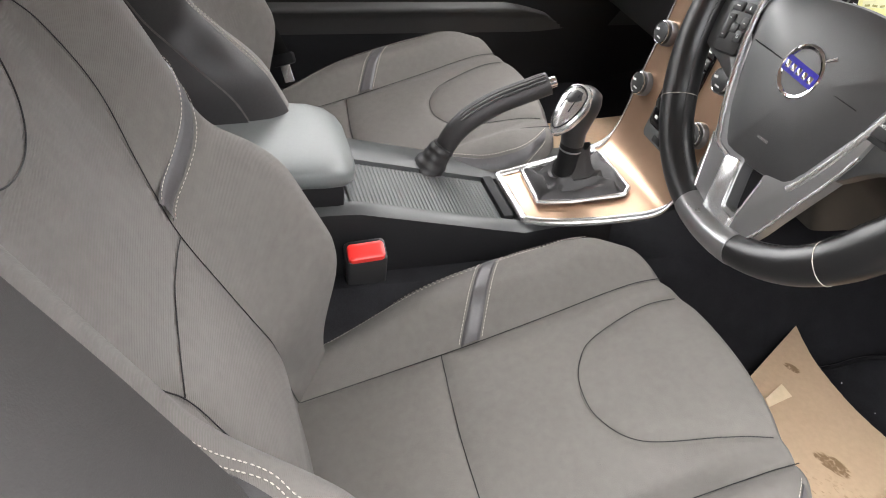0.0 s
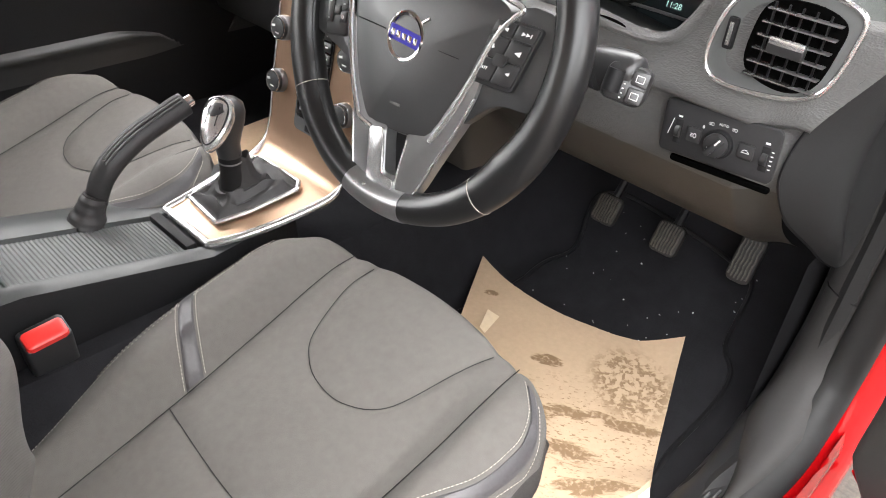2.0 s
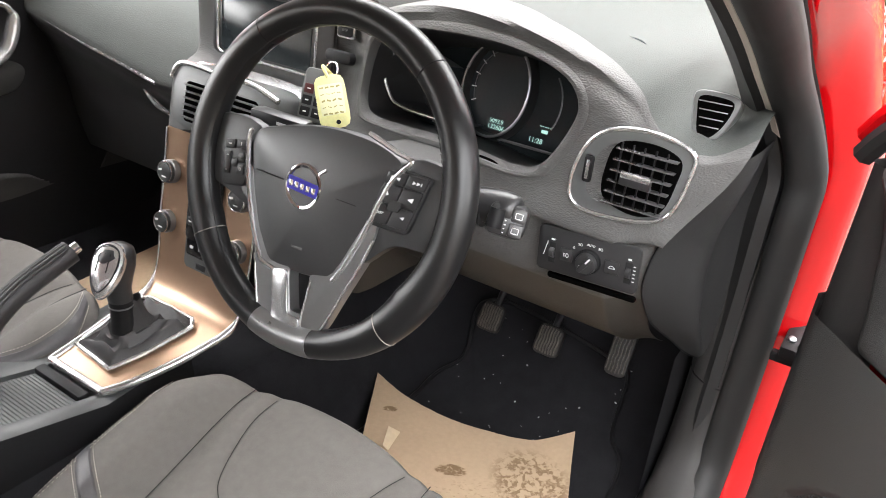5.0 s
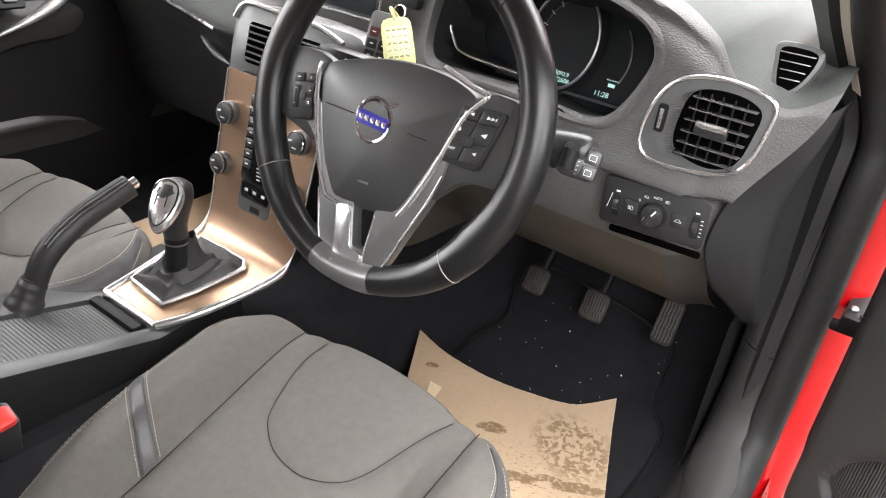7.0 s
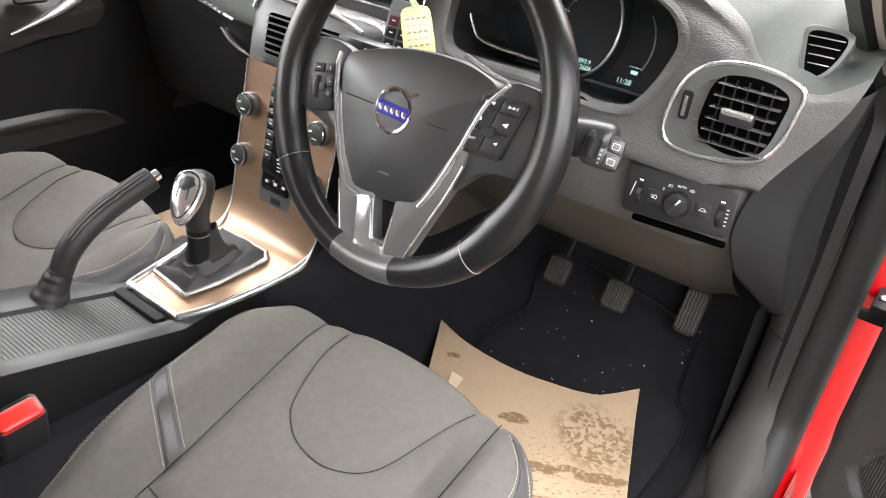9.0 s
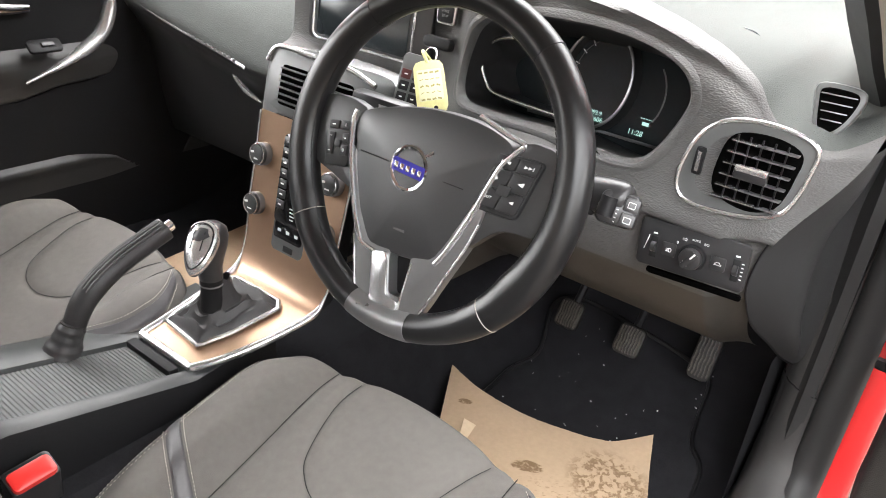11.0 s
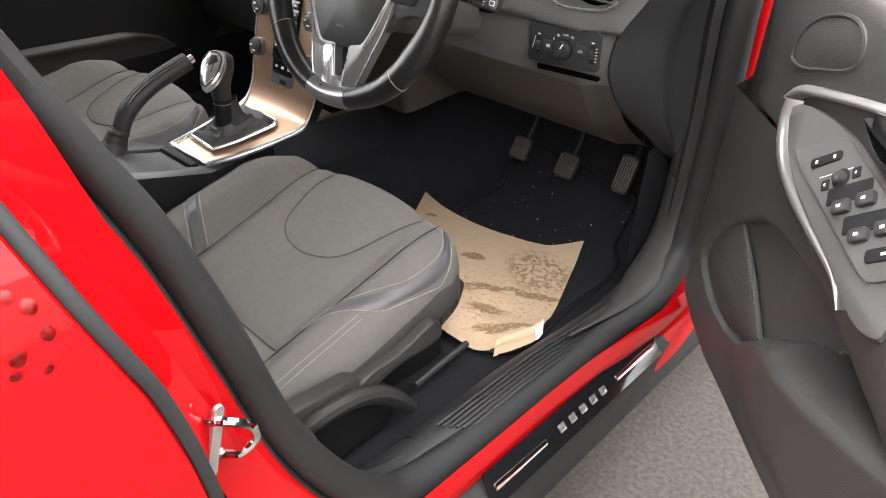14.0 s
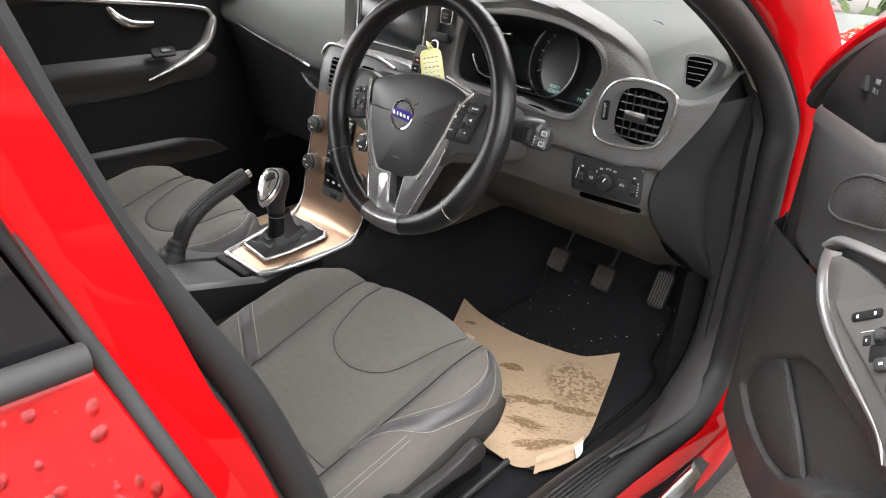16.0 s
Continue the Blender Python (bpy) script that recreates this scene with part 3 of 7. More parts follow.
def back_edge(h):
    return 0.236 + 0.054 * smooth(-0.02, 0.14, h) - 0.026 * math.exp(-((h - 0.385) / 0.05) ** 2) - 0.015 * smooth(0.52, 0.64, h)


def back_out(x, h):
    a = abs(x)
    w = back_edge(h)
    p = 0.010 * (1 - (min(a, 0.14) / 0.14) ** 2)
    p += 0.102 * smooth(0.110, 0.225, a) * (0.30 + 0.70 * smooth(0.0, 0.16, h)) * (1 - 0.45 * smooth(0.26, 0.42, h))
    p -= 0.045 * smooth(0.17, 0.0, h) * (1 - 0.7 * smooth(0.13, 0.20, a))
    t = max(0.0, (a - (w - 0.05)) / 0.05)
    return p - 0.06 * (1 - math.sqrt(max(0.0, 1 - min(t, 1.0) ** 2)))


def back_point(x, h, lift=0.0):
    return B_O + Vector((x, 0, 0)) + B_U * h + B_N * (back_out(x, h) + lift)


def seat_mesh_back():
    rows = []
    for h in np.linspace(-0.07, 0.62, 130):
        w = back_edge(max(h, 0))
        row = []
        for k in range(6):
            q = back_point(-w, max(h, 0)) + B_U * min(h, 0)
            row.append(q - B_N * (0.11 * (1 - k / 6)) - Vector((0.006 * math.sin(math.pi * k / 6), 0, 0)))
        for x in np.linspace(-w, w, 124):
            q = back_point(x, max(h, 0)) + B_U * min(h, 0) - B_N * groove(BACK_PTS, x, h)
            row.append(q)
        for k in range(5, -1, -1):
            q = back_point(w, max(h, 0)) + B_U * min(h, 0)
            row.append(q - B_N * (0.11 * (1 - k / 6)) + Vector((0.006 * math.sin(math.pi * k / 6), 0, 0)))
        rows.append(row)
    for k in range(1, 7):
        phi = radians(20 * k)
        rows.append([q + B_U * (0.05 * math.sin(phi)) - B_N * (0.05 * (1 - math.cos(phi))) for q in rows[129]])
    return grid(rows)


def stitches(line, point, parent, length=0.0034, gap=0.0046, name="stitching"):
    """Short pale threads laid along a line on a padded surface."""
    bm = bmesh.new()
    pts = [Vector(point(q[0], q[1], 0.0022)) for q in catmull(line, 40)]
    run, prev = 0.0, pts[0]
    for q in pts[1:]:
        run += (q - prev).length
        if run >= gap:
            d = (q - prev).normalized()
            tube([q - d * length / 2, q, q + d * length / 2], [0.0003, 0.00062, 0.0003], 5, bm=bm)
            run = 0.0
        prev = q
    return part(name, bm, STITCH, parent, "pale contrast thread")


def band(line_a, line_b, point, lift=0.0016):
    a, b = catmull(line_a, 12), catmull(line_b, 12)
    return grid([[point(*(p + (q - p) * f), lift if 0 < f < 1 else -0.001) for f in np.linspace(0, 1, 7)] for p, q in zip(a, b)])


def seat():
    root = thing("front_seat", (SEAT_X, -0.2, 0.30), "charcoal grey fabric car seat with dark leather bands and pale stitching", "car seat", "front seats")
    top_mesh, side_meshes, front_mesh = seat_mesh_cushion()
    cushion = part("cushion", top_mesh, FABRIC_B, root)
    for side_mesh in side_meshes:
        part("side_panel", side_mesh, SEAT_SIDE, cushion, "dark grey side of the cushion, tone lowered for its weaker light")
    part("front_panel", front_mesh, SEAT_LEATHER, cushion, "dark leather front of the cushion")
    back = part("backrest", seat_mesh_back(), FABRIC, root)
    for k, s in enumerate(SEAMS):
        part("seam", tube([cushion_point(q[0], q[1], -0.0046) for q in catmull(s, 14)], 0.0007, 5), BLACK, cushion)
    for s in BACK_SEAMS:
        part("seam", tube([back_point(q[0], q[1], -0.0046) for q in catmull(s, 14)], 0.0007, 5), BLACK, back)
    for m in (1, -1):
        if m > 0:
            la = [(-0.141, -0.240), (-0.174, -0.225), (-0.210, -0.207), (-0.245, -0.187), (-0.285, -0.160)]
            lb = [(-0.143, -0.213), (-0.176, -0.198), (-0.210, -0.181), (-0.245, -0.160), (-0.285, -0.130)]
        else:
            la = [(0.168, -0.252), (0.185, -0.229), (0.202, -0.209), (0.242, -0.169), (0.255, -0.126), (0.263, -0.066), (0.264, -0.015), (0.257, 0.025), (0.238, 0.050), (0.225, 0.060)]
            lb = [(0.165, -0.248), (0.173, -0.212), (0.200, -0.183), (0.224, -0.146), (0.244, -0.100), (0.250, -0.040), (0.246, 0.000), (0.234, 0.031), (0.213, 0.051), (0.200, 0.060)]
        part("leather_band", band(la, lb, cushion_point, 0.0028), SEAT_BAND, cushion, "dark leather band with pale stitching")
        stitches([(x, y - 0.003) if m > 0 else (x + 0.003, y) for x, y in la], cushion_point, cushion)
        stitches([(x, y + 0.003) if m > 0 else (x - 0.003, y) for x, y in lb], cushion_point, cushion)
        for d in (0.0, 0.008):
            edge = [(0.233, -0.190), (0.232, -0.220), (0.230, -0.257), (0.223, -0.314), (0.212, -0.38), (0.200, -0.46)] if m < 0 else [(-0.247, 0.02), (-0.247, -0.05), (-0.247, -0.15), (-0.240, -0.28), (-0.222, -0.38), (-0.205, -0.46)]
            stitches([(x - m * d, y) for x, y in edge], cushion_point, cushion)
        la = [(-0.112 * m, 0.386), (-0.150 * m, 0.396), (-0.190 * m, 0.415), (-0.225 * m, 0.440), (-0.270 * m, 0.462)]
        lb = [(-0.108 * m, 0.362), (-0.150 * m, 0.372), (-0.190 * m, 0.391), (-0.225 * m, 0.416), (-0.268 * m, 0.440)]
        if m > 0:
            part("leather_band", band(la, lb, back_point), SEAT_BAND, back, "dark leather band with pale stitching")
            stitches(la, back_point, back)
            stitches(lb, back_point, back)
            part("bolster_edge", grid([[back_point(back_edge(h) - 0.034 * (1 - f), h, -0.001 if f == 0 else 0.004 + 0.004 * f) for f in np.linspace(0, 1, 9)] for h in np.linspace(0.20, 0.60, 40)]), SEAT_LEATHER, back, "black leather edge of the bolster")
        rows = []
        for h in np.linspace(-0.02, 0.60, 32):
            w = back_edge(max(h, 0))
            rows.append([back_point(m * w, max(h, 0)) + B_U * min(h, 0) + Vector((m * 0.007 * math.sin(math.pi * f * 0.55 + 0.5), 0, 0)) + B_N * (0.006 - 0.116 * f) for f in np.linspace(0, 1, 9)])
        part("side_panel", grid(rows), SEAT_LEATHER, back, "black leather side of the backrest")
        for inset in (0.005, 0.011) if m < 0 else (0.036, 0.043):
            stitches([(m * (back_edge(h) - inset), h) for h in (0.27, 0.30, 0.34, 0.38, 0.50, 0.60)], back_point, back)
    # plinth, side cover and lever
    rows = []
    for y in np.linspace(-0.50, 0.0, 12):
        top = min(0.45, cushion_top(0.0, y) - 0.05)
        rows.append([(SEAT_X - 0.235, y, 0.30), (SEAT_X - 0.235, y, top), (SEAT_X + 0.235, y, top), (SEAT_X + 0.235, y, 0.30)])
    part("plinth", grid(rows, close_u=True, caps=True), BLACK, root)
    corner = Matrix(((0, 0, 1, SEAT_X + 0.195), (1, 0, 0, 0), (0, 1, 0, 0), (0, 0, 0, 1)))
    part("base_corner", plate(catmull([(-0.06, 0.352), (-0.06, 0.440), (0.020, 0.452), (0.050, 0.436), (0.056, 0.416), (0.030, 0.372)], 3, True), 0.040, corner, 0.006), SEAT_PLASTIC, root, "dark plastic corner of the seat base")
    # side cover: a flat cover, an arched guard round the recliner and the height lever
    side = Matrix(((0, 0, 1, SEAT_X + 0.270), (1, 0, 0, 0), (0, 1, 0, 0), (0, 0, 0, 1)))
    part("side_cover", plate([(-0.52, 0.33), (-0.52, 0.448), (-0.36, 0.446), (-0.26, 0.438), (-0.22, 0.41), (-0.16, 0.35), (-0.14, 0.33)], 0.026, side, 0.008), SEAT_PLASTIC, root, "dark grey plastic seat side cover")
    arch = catmull([(-0.385, 0.405), (-0.355, 0.416), (-0.325, 0.420), (-0.27, 0.414), (-0.222, 0.392), (-0.178, 0.352), (-0.150, 0.318)], 6)
    part("guard", tube([(SEAT_X + 0.306, q[0], q[1]) for q in arch], [0.006 + 0.014 * smooth(0, 0.3, k / 36) * (1 - 0.5 * smooth(0.7, 1, k / 36)) for k in range(37)], 10, flat=0.7), SEAT_PLASTIC, root, "arched plastic recliner guard")
    # flat black plate paints the shadow inside the arched guard
    part("guard_shade", plate([(-0.365, 0.375), (-0.33, 0.398), (-0.27, 0.394), (-0.225, 0.372), (-0.18, 0.325), (-0.20, 0.305), (-0.36, 0.305)], 0.029, side, 0.003), BLACK, root)
    lever = [(-0.258, 0.402), (-0.246, 0.426), (-0.215, 0.434), (-0.165, 0.436), (-0.105, 0.456), (-0.082, 0.450), (-0.074, 0.432), (-0.082, 0.416), (-0.15, 0.412), (-0.205, 0.408), (-0.235, 0.394)]
    part("lever", plate(catmull(lever, 3, True), 0.018, off(side, 0, 0, 0.012), 0.006), SEAT_PLASTIC, root, "dark grey seat height lever")
    part("adjuster_bar", tube([(SEAT_X + 0.27, -0.10, 0.312), (SEAT_X + 0.272, -0.03, 0.325), (SEAT_X + 0.27, 0.03, 0.328)], 0.006, 8), SEAT_PLASTIC, root, "dark metal sliding bar")
    part("rail", tube([(SEAT_X + 0.17, -0.5, 0.315), (SEAT_X + 0.17, 0.10, 0.305)], 0.015, 8), DARK_SATIN, root)
    part("rail", tube([(SEAT_X - 0.17, -0.5, 0.315), (SEAT_X - 0.17, 0.10, 0.305)], 0.015, 8), DARK_SATIN, root)
    return root


driver_seat = seat()
passenger_seat = copy_thing(driver_seat, pose(SEAT_X - 0.735, -0.2, 0.31))

# ---------------------------------------------------------------- dashboard
XS = [-0.80, -0.60, -0.40, -0.24, -0.19, -0.165, -0.15, 0.0, 0.165, 0.185, 0.215, 0.235, 0.262, 0.30, 0.40, 0.50, 0.548, 0.572, 0.600, 0.64, 0.69, 0.74, 0.775]
K_PASS = [(0.44, 0.55), (0.42, 0.62), (0.40, 0.70), (0.372, 0.755), (0.345, 0.79), (0.330, 0.815), (0.338, 0.85), (0.365, 0.905), (0.41, 0.955), (0.48, 0.99), (0.60, 1.025), (0.97, 1.055)]
K_MID = [(0.32, 0.55), (0.30, 0.62), (0.28, 0.70), (0.262, 0.76), (0.255, 0.80), (0.250, 0.84), (0.248, 0.88), (0.262, 0.905), (0.290, 0.93), (0.298, 1.040), (0.33, 1.068), (0.97, 1.055)]
K_HOOD = [(0.44, 0.595), (0.385, 0.628), (0.315, 0.682), (0.262, 0.752), (0.246, 0.79), (0.243, 0.838), (0.230, 0.852), (0.238, 0.893), (0.250, 0.975), (0.258, 1.060), (0.33, 1.082), (0.97, 1.055)]
K_SIDE = [(0.44, 0.595), (0.385, 0.628), (0.315, 0.682), (0.262, 0.752), (0.243, 0.788), (0.240, 0.838), (0.226, 0.852), (0.233, 0.89), (0.239, 0.950), (0.254, 0.990), (0.36, 1.022), (0.97, 1.055)]


def dash_keys(x):
    if x <= -0.19:
        lift = 0.16 * max(0.0, -0.334 - x)
        return [(y, z + lift * smooth(0.6, 0.8, z) * (1 - smooth(0.9, 1.0, z))) for y, z in K_PASS]
    if x < -0.15:
        f = smooth(-0.19, -0.15, x)
        return [(a[0] + f * (b[0] - a[0]), a[1] + f * (b[1] - a[1])) for a, b in zip(K_PASS, K_MID)]
    if x <= 0.185:
        return K_MID
    if x < 0.262:
        f = smooth(0.185, 0.262, x)
        return [(a[0] + f * (b[0] - a[0]), a[1] + f * (b[1] - a[1])) for a, b in zip(K_MID, K_HOOD)]
    g = ((min(x, 0.56) - 0.41) / 0.15) ** 2
    hood = [(y, z - (0.022 * g if z > 1.0 and y < 0.5 else 0.0)) for y, z in K_HOOD]
    back = 0.035 * smooth(0.68, 0.775, x)
    dip = 0.020 * smooth(0.63, 0.67, x) * (1 - smooth(0.735, 0.775, x))
    side = [(y + back, z - dip * (k in (9, 10))) for k, (y, z) in enumerate(K_SIDE)]
    low, top = smooth(0.548, 0.60, x), smooth(0.545, 0.69, x)
    out = []
    for k, (a, b) in enumerate(zip(hood, side)):
        f = top if k >= 8 else low
        out.append((a[0] + f * (b[0] - a[0]), a[1] + f * (b[1] - a[1])))
    return out


def face_y(x, z):
    """Depth of the dash's upright face at a height."""
    prof = catmull(dash_keys(x), 6)[24:60]
    for p, q in zip(prof, prof[1:]):
        if p[1] <= z <= q[1]:
            return p[0] + (q[0] - p[0]) * (z - p[1]) / max(1e-6, q[1] - p[1])
    return prof[-1][0]


# the opening of the instrument binnacle, as (x, z) on the dash's face
BINNACLE = catmull([(0.246, 0.992), (0.236, 0.958), (0.238, 0.928), (0.256, 0.909), (0.308, 0.905), (0.393, 0.904), (0.45, 0.900), (0.500, 0.897), (0.533, 0.904), (0.554, 0.930), (0.572, 0.972), (0.575, 0.998),
                    (0.560, 1.022), (0.524, 1.039), (0.475, 1.049), (0.42, 1.052), (0.35, 1.049), (0.29, 1.038), (0.260, 1.018)], 4, True)
B_MID = np.array([0.405, 0.972])


def binnacle_ring(scale, y_in=0.0, lift=0.0, sink=0.0):
    out = []
    for q in BINNACLE:
        d = q - B_MID
        p = B_MID + d * (1 + scale / np.linalg.norm(d))
        out.append((p[0], face_y(*p) - lift + y_in, p[1] - sink))
    return out


def in_binnacle(x, z):
    hit, n = False, len(BINNACLE)
    for k in range(n):
        a, b = BINNACLE[k], BINNACLE[(k + 1) % n]
        if (a[1] > z) != (b[1] > z) and x < a[0] + (z - a[1]) / (b[1] - a[1]) * (b[0] - a[0]):
            hit = not hit
    return hit


dash = thing("dashboard", (0.0, 0.3, 0.6), "dark grey soft grained dashboard with vents, instruments and silver trim", "dashboard")
rows = []
for x in sorted(set(XS + list(np.linspace(-0.8, 0.775, 120)))):
    prof = catmull(dash_keys(x), 6)
    tail = prof[-7:]
    prof = prof[:-7] + [tail[0] + (tail[-1] - tail[0]) * k / 24 for k in range(25)]
    rows.append([(x - (0.080 * smooth(1.0, 0.80, z) * smooth(0.60, 0.775, x)), y, z) for y, z in prof])
n_low, n_top = 6 * 3, 58
n_x = sum(1 for r in rows if r[0][0] < 0.16)
part("lower_panel", grid([r[:n_low + 1] for r in rows[n_x - 1:]]), PLASTIC_LOW, dash, "brown-grey lower dashboard panel")
part("glovebox_lid", grid([r[:n_low + 1] for r in rows[:n_x]]), PLASTIC_SMOOTH, dash, "black lower panel with the glovebox")
# dark end panel between the dash and the door seal
rows_e = []
for z, xa, ya, xb, yb in ((0.592, 0.745, 0.470, 0.768, 0.470), (0.612, 0.735, 0.440, 0.768, 0.462), (0.65, 0.722, 0.395, 0.768, 0.456), (0.70, 0.702, 0.335, 0.768, 0.45), (0.75, 0.694, 0.292, 0.768, 0.45), (0.79, 0.692, 0.272, 0.768, 0.45), (0.844, 0.701, 0.268, 0.768, 0.45), (0.89, 0.722, 0.270, 0.770, 0.45), (0.93, 0.744, 0.273, 0.774, 0.445), (0.972, 0.768, 0.283, 0.780, 0.44)):
    rows_e.append([(xa + (xb - xa) * f + 0.020 * math.sin(math.pi * min(1.0, f * 1.5)) * smooth(0.59, 0.68, z) * smooth(0.99, 0.90, z), ya + (yb - ya) * f, z) for f in np.linspace(0, 1, 13)])
part("end_panel", grid(catmull([np.array(r) for r in rows_e], 4)), DARK_TRIM, dash, "dark rounded end panel of the dashboard")
part("end_seam", tube([(r[0][0] - 0.001, r[0][1] - 0.001, r[0][2]) for r in catmull([np.array(r) for r in rows_e], 4)], 0.0016, 6), BLACK, dash)
n_p = sum(1 for r in rows if r[0][0] < -0.19)


def pad_start(x):
    return lerp_key([(-0.2, 0.33), (0.18, 0.34), (0.24, 0.42), (0.346, 0.41), (0.49, 0.32), (0.60, 0.290), (0.66, 0.270), (0.72, 0.262), (0.78, 0.30)], x)[0]


def upper_dash(pale):
    """The upper dash, as either its dark grained face or its pale top pad, cut along a smooth line."""
    out = []
    for r in rows[n_p - 1:]:
        pts = [np.array(p, float) for p in r]
        k = next(q for q in range(55, len(pts)) if pts[q][1] > pad_start(pts[q][0]))
        f = (pad_start(pts[k][0]) - pts[k - 1][1]) / max(1e-6, pts[k][1] - pts[k - 1][1])
        cut = pts[k - 1] + (pts[k] - pts[k - 1]) * min(1.0, max(0.0, f))
        line = [cut] + pts[k:] if pale else pts[54:k] + [cut]
        run = np.concatenate([[0.0], np.cumsum([np.linalg.norm(b - a) for a, b in zip(line, line[1:])])])
        bend_pts = [tuple(np.interp(u, run, [p[c] for p in line]) for c in range(3)) for u in np.linspace(0, run[-1], 24 if pale else 14)]
        out.append(bend_pts if pale else [tuple(p) for p in pts[n_low:54]] + bend_pts)
    return grid(out)


bm = upper_dash(False)
for step in range(2):
    near = [f for f in bm.faces if len({in_binnacle(v.co.x, v.co.z) for v in f.verts}) == 2 and f.calc_center_median().y < 0.32]
    bmesh.ops.subdivide_edges(bm, edges=list({e for f in near for e in f.edges}), cuts=2, use_grid_fill=True)
bmesh.ops.delete(bm, geom=[f for f in bm.faces if in_binnacle(f.calc_center_median().x, f.calc_center_median().z) and f.calc_center_median().y < 0.32], context="FACES")
part("face", bm, PLASTIC, dash)
# binnacle: a soft rolled lip, a dark funnel and the display at its end
part("binnacle_lip", grid([binnacle_ring(0.012, 0.001), binnacle_ring(0.009, 0, 0.0022), binnacle_ring(0.004, 0, 0.0036), binnacle_ring(-0.001, 0, 0.0022), binnacle_ring(-0.0045, 0.004), binnacle_ring(-0.006, 0.014)], close_u=True), PLASTIC, dash, "grey rolled lip of the instrument binnacle")
part("binnacle_funnel", grid([binnacle_ring(-0.0055, 0.012), binnacle_ring(-0.008, 0.04, sink=0.006), binnacle_ring(-0.009, 0.085, sink=0.020), binnacle_ring(-0.010, 0.150, sink=0.040)], close_u=True), DARK_TRIM, dash, "dark inner wall of the binnacle")
part("top_pad", upper_dash(True), PLASTIC_TOP, dash, "pale grey-green top pad")
part("passenger_face", grid([r[n_low:6 * 5 + 1] for r in rows[:n_p]]), PLASTIC_SMOOTH, dash, "dark lower face above the glovebox")
part("passenger_panel", grid([r[6 * 5:] for r in rows[:n_p]]), PLASTIC_TOP, dash, "smooth grey-green upper panel")

# ---------------------------------------------------------------- console
console = thing("center_console", (-0.04, -0.25, 0.35), "dark grey centre console with a ribbed sliding tray cover", "console")


def tray_z(y):
    return 0.474 - 0.235 * y


rows = []
for y in np.linspace(-0.80, 0.06, 24):
    z = tray_z(max(y, -0.36)) if y < -0.09 else 0.4955 + 0.1 * (y + 0.09)
    rows.append([(-0.165, y, 0.33), (-0.165, y, z - 0.03), (-0.160, y, z - 0.008), (-0.150, y, z), (-0.10, y, z + 0.002), (-0.085, y, z), (-0.082, y, z - 0.008),
                 (0.030, y, z - 0.008), (0.034, y, z + 0.001), (0.048, y, z + 0.001), (0.058, y, z - 0.006), (0.062, y, z - 0.02), (0.070, y, z - 0.09), (0.075, y, 0.33)])
part("body", grid([r[1:11] for r in rows]), CONSOLE, console)
# sides blackened for the shade in the deep gap beside the seats
part("side", grid([r[10:] for r in rows]), BLACK, console, "console side coloured black for the shade beside the seats")
part("side", grid([r[:2] for r in rows]), BLACK, console, "console side coloured black for the shade beside the seats")
rows = [[(x, y, tray_z(y) - 0.0060 + (0.0012 if k % 2 else 0.0)) for x in (-0.080, 0.029)] for k, y in enumerate(np.linspace(-0.36, -0.118, 80))]
part("tray_cover", grid(rows), TRAY, console, "ribbed roll-top tray cover", smooth=False)
part("tray_lip", box(-0.082, 0.031, -0.117, -0.100, 0.493, 0.506, 0.003), BLACK, console)
# padded armrest lid
rows = []
for y, w, z, d in ((-0.80, 0.098, 0.620, 0.036), (-0.70, 0.102, 0.626, 0.038), (-0.55, 0.104, 0.631, 0.039), (-0.45, 0.104, 0.631, 0.040), (-0.40, 0.102, 0.628, 0.040), (-0.375, 0.096, 0.622, 0.036), (-0.358, 0.080, 0.614, 0.028), (-0.352, 0.058, 0.608, 0.016)):
    rows.append([(-0.045 + w * math.copysign(abs(math.cos(a)) ** 0.45, math.cos(a)), y, z - d / 2 + d / 2 * math.copysign(abs(math.sin(a)) ** 0.55, math.sin(a))) for a in np.linspace(0, 2 * math.pi, 33)[:-1]])
part("armrest", grid(rows, close_u=True, caps=True), ARMREST, console, "smooth blue-grey padded armrest lid")
part("armrest_base", box(-0.135, 0.045, -0.78, -0.370, 0.50, 0.594, 0.012), BLACK, console)

# copper sheet from the gear lever up the centre stack
keys = [(-0.083, 0.503, -0.088, 0.040), (-0.045, 0.513, -0.086, 0.066), (0.013, 0.529, -0.084, 0.092), (0.068, 0.545, -0.082, 0.110), (0.096, 0.556, -0.083, 0.117), (0.112, 0.575, -0.085, 0.120),
        (0.126, 0.61, -0.087, 0.123), (0.140, 0.68, -0.090, 0.125), (0.155, 0.75, -0.091, 0.127), (0.169, 0.825, -0.092, 0.128)]
line = catmull(keys, 6)
part("gear_surround", grid([[(a + (b - a) * f, y, z) for f in np.linspace(0, 1, 9)] for y, z, a, b in line] ), COPPER, console, "satin copper trim sheet")
for side in (2, 3):
    part("trim_edge", tube([(q[side], q[0] - 0.002, q[1] - 0.002) for q in line], [0.0072 - 0.0052 * smooth(0.40, 0.60, k / (len(line) - 1)) for k in range(len(line))], 10), SATIN, console, "bright silver edge of the trim")
part("trim_edge", tube([(f, -0.085, 0.500) for f in np.linspace(-0.088, 0.040, 8)], 0.0075, 10), SATIN, console, "bright silver edge of the trim")
part("stack_backing", grid([[(x, q[0] + 0.03, q[1] - 0.004) for x in (q[2] + 0.004, q[3] - 0.004)] for q in line]), BLACK, console)

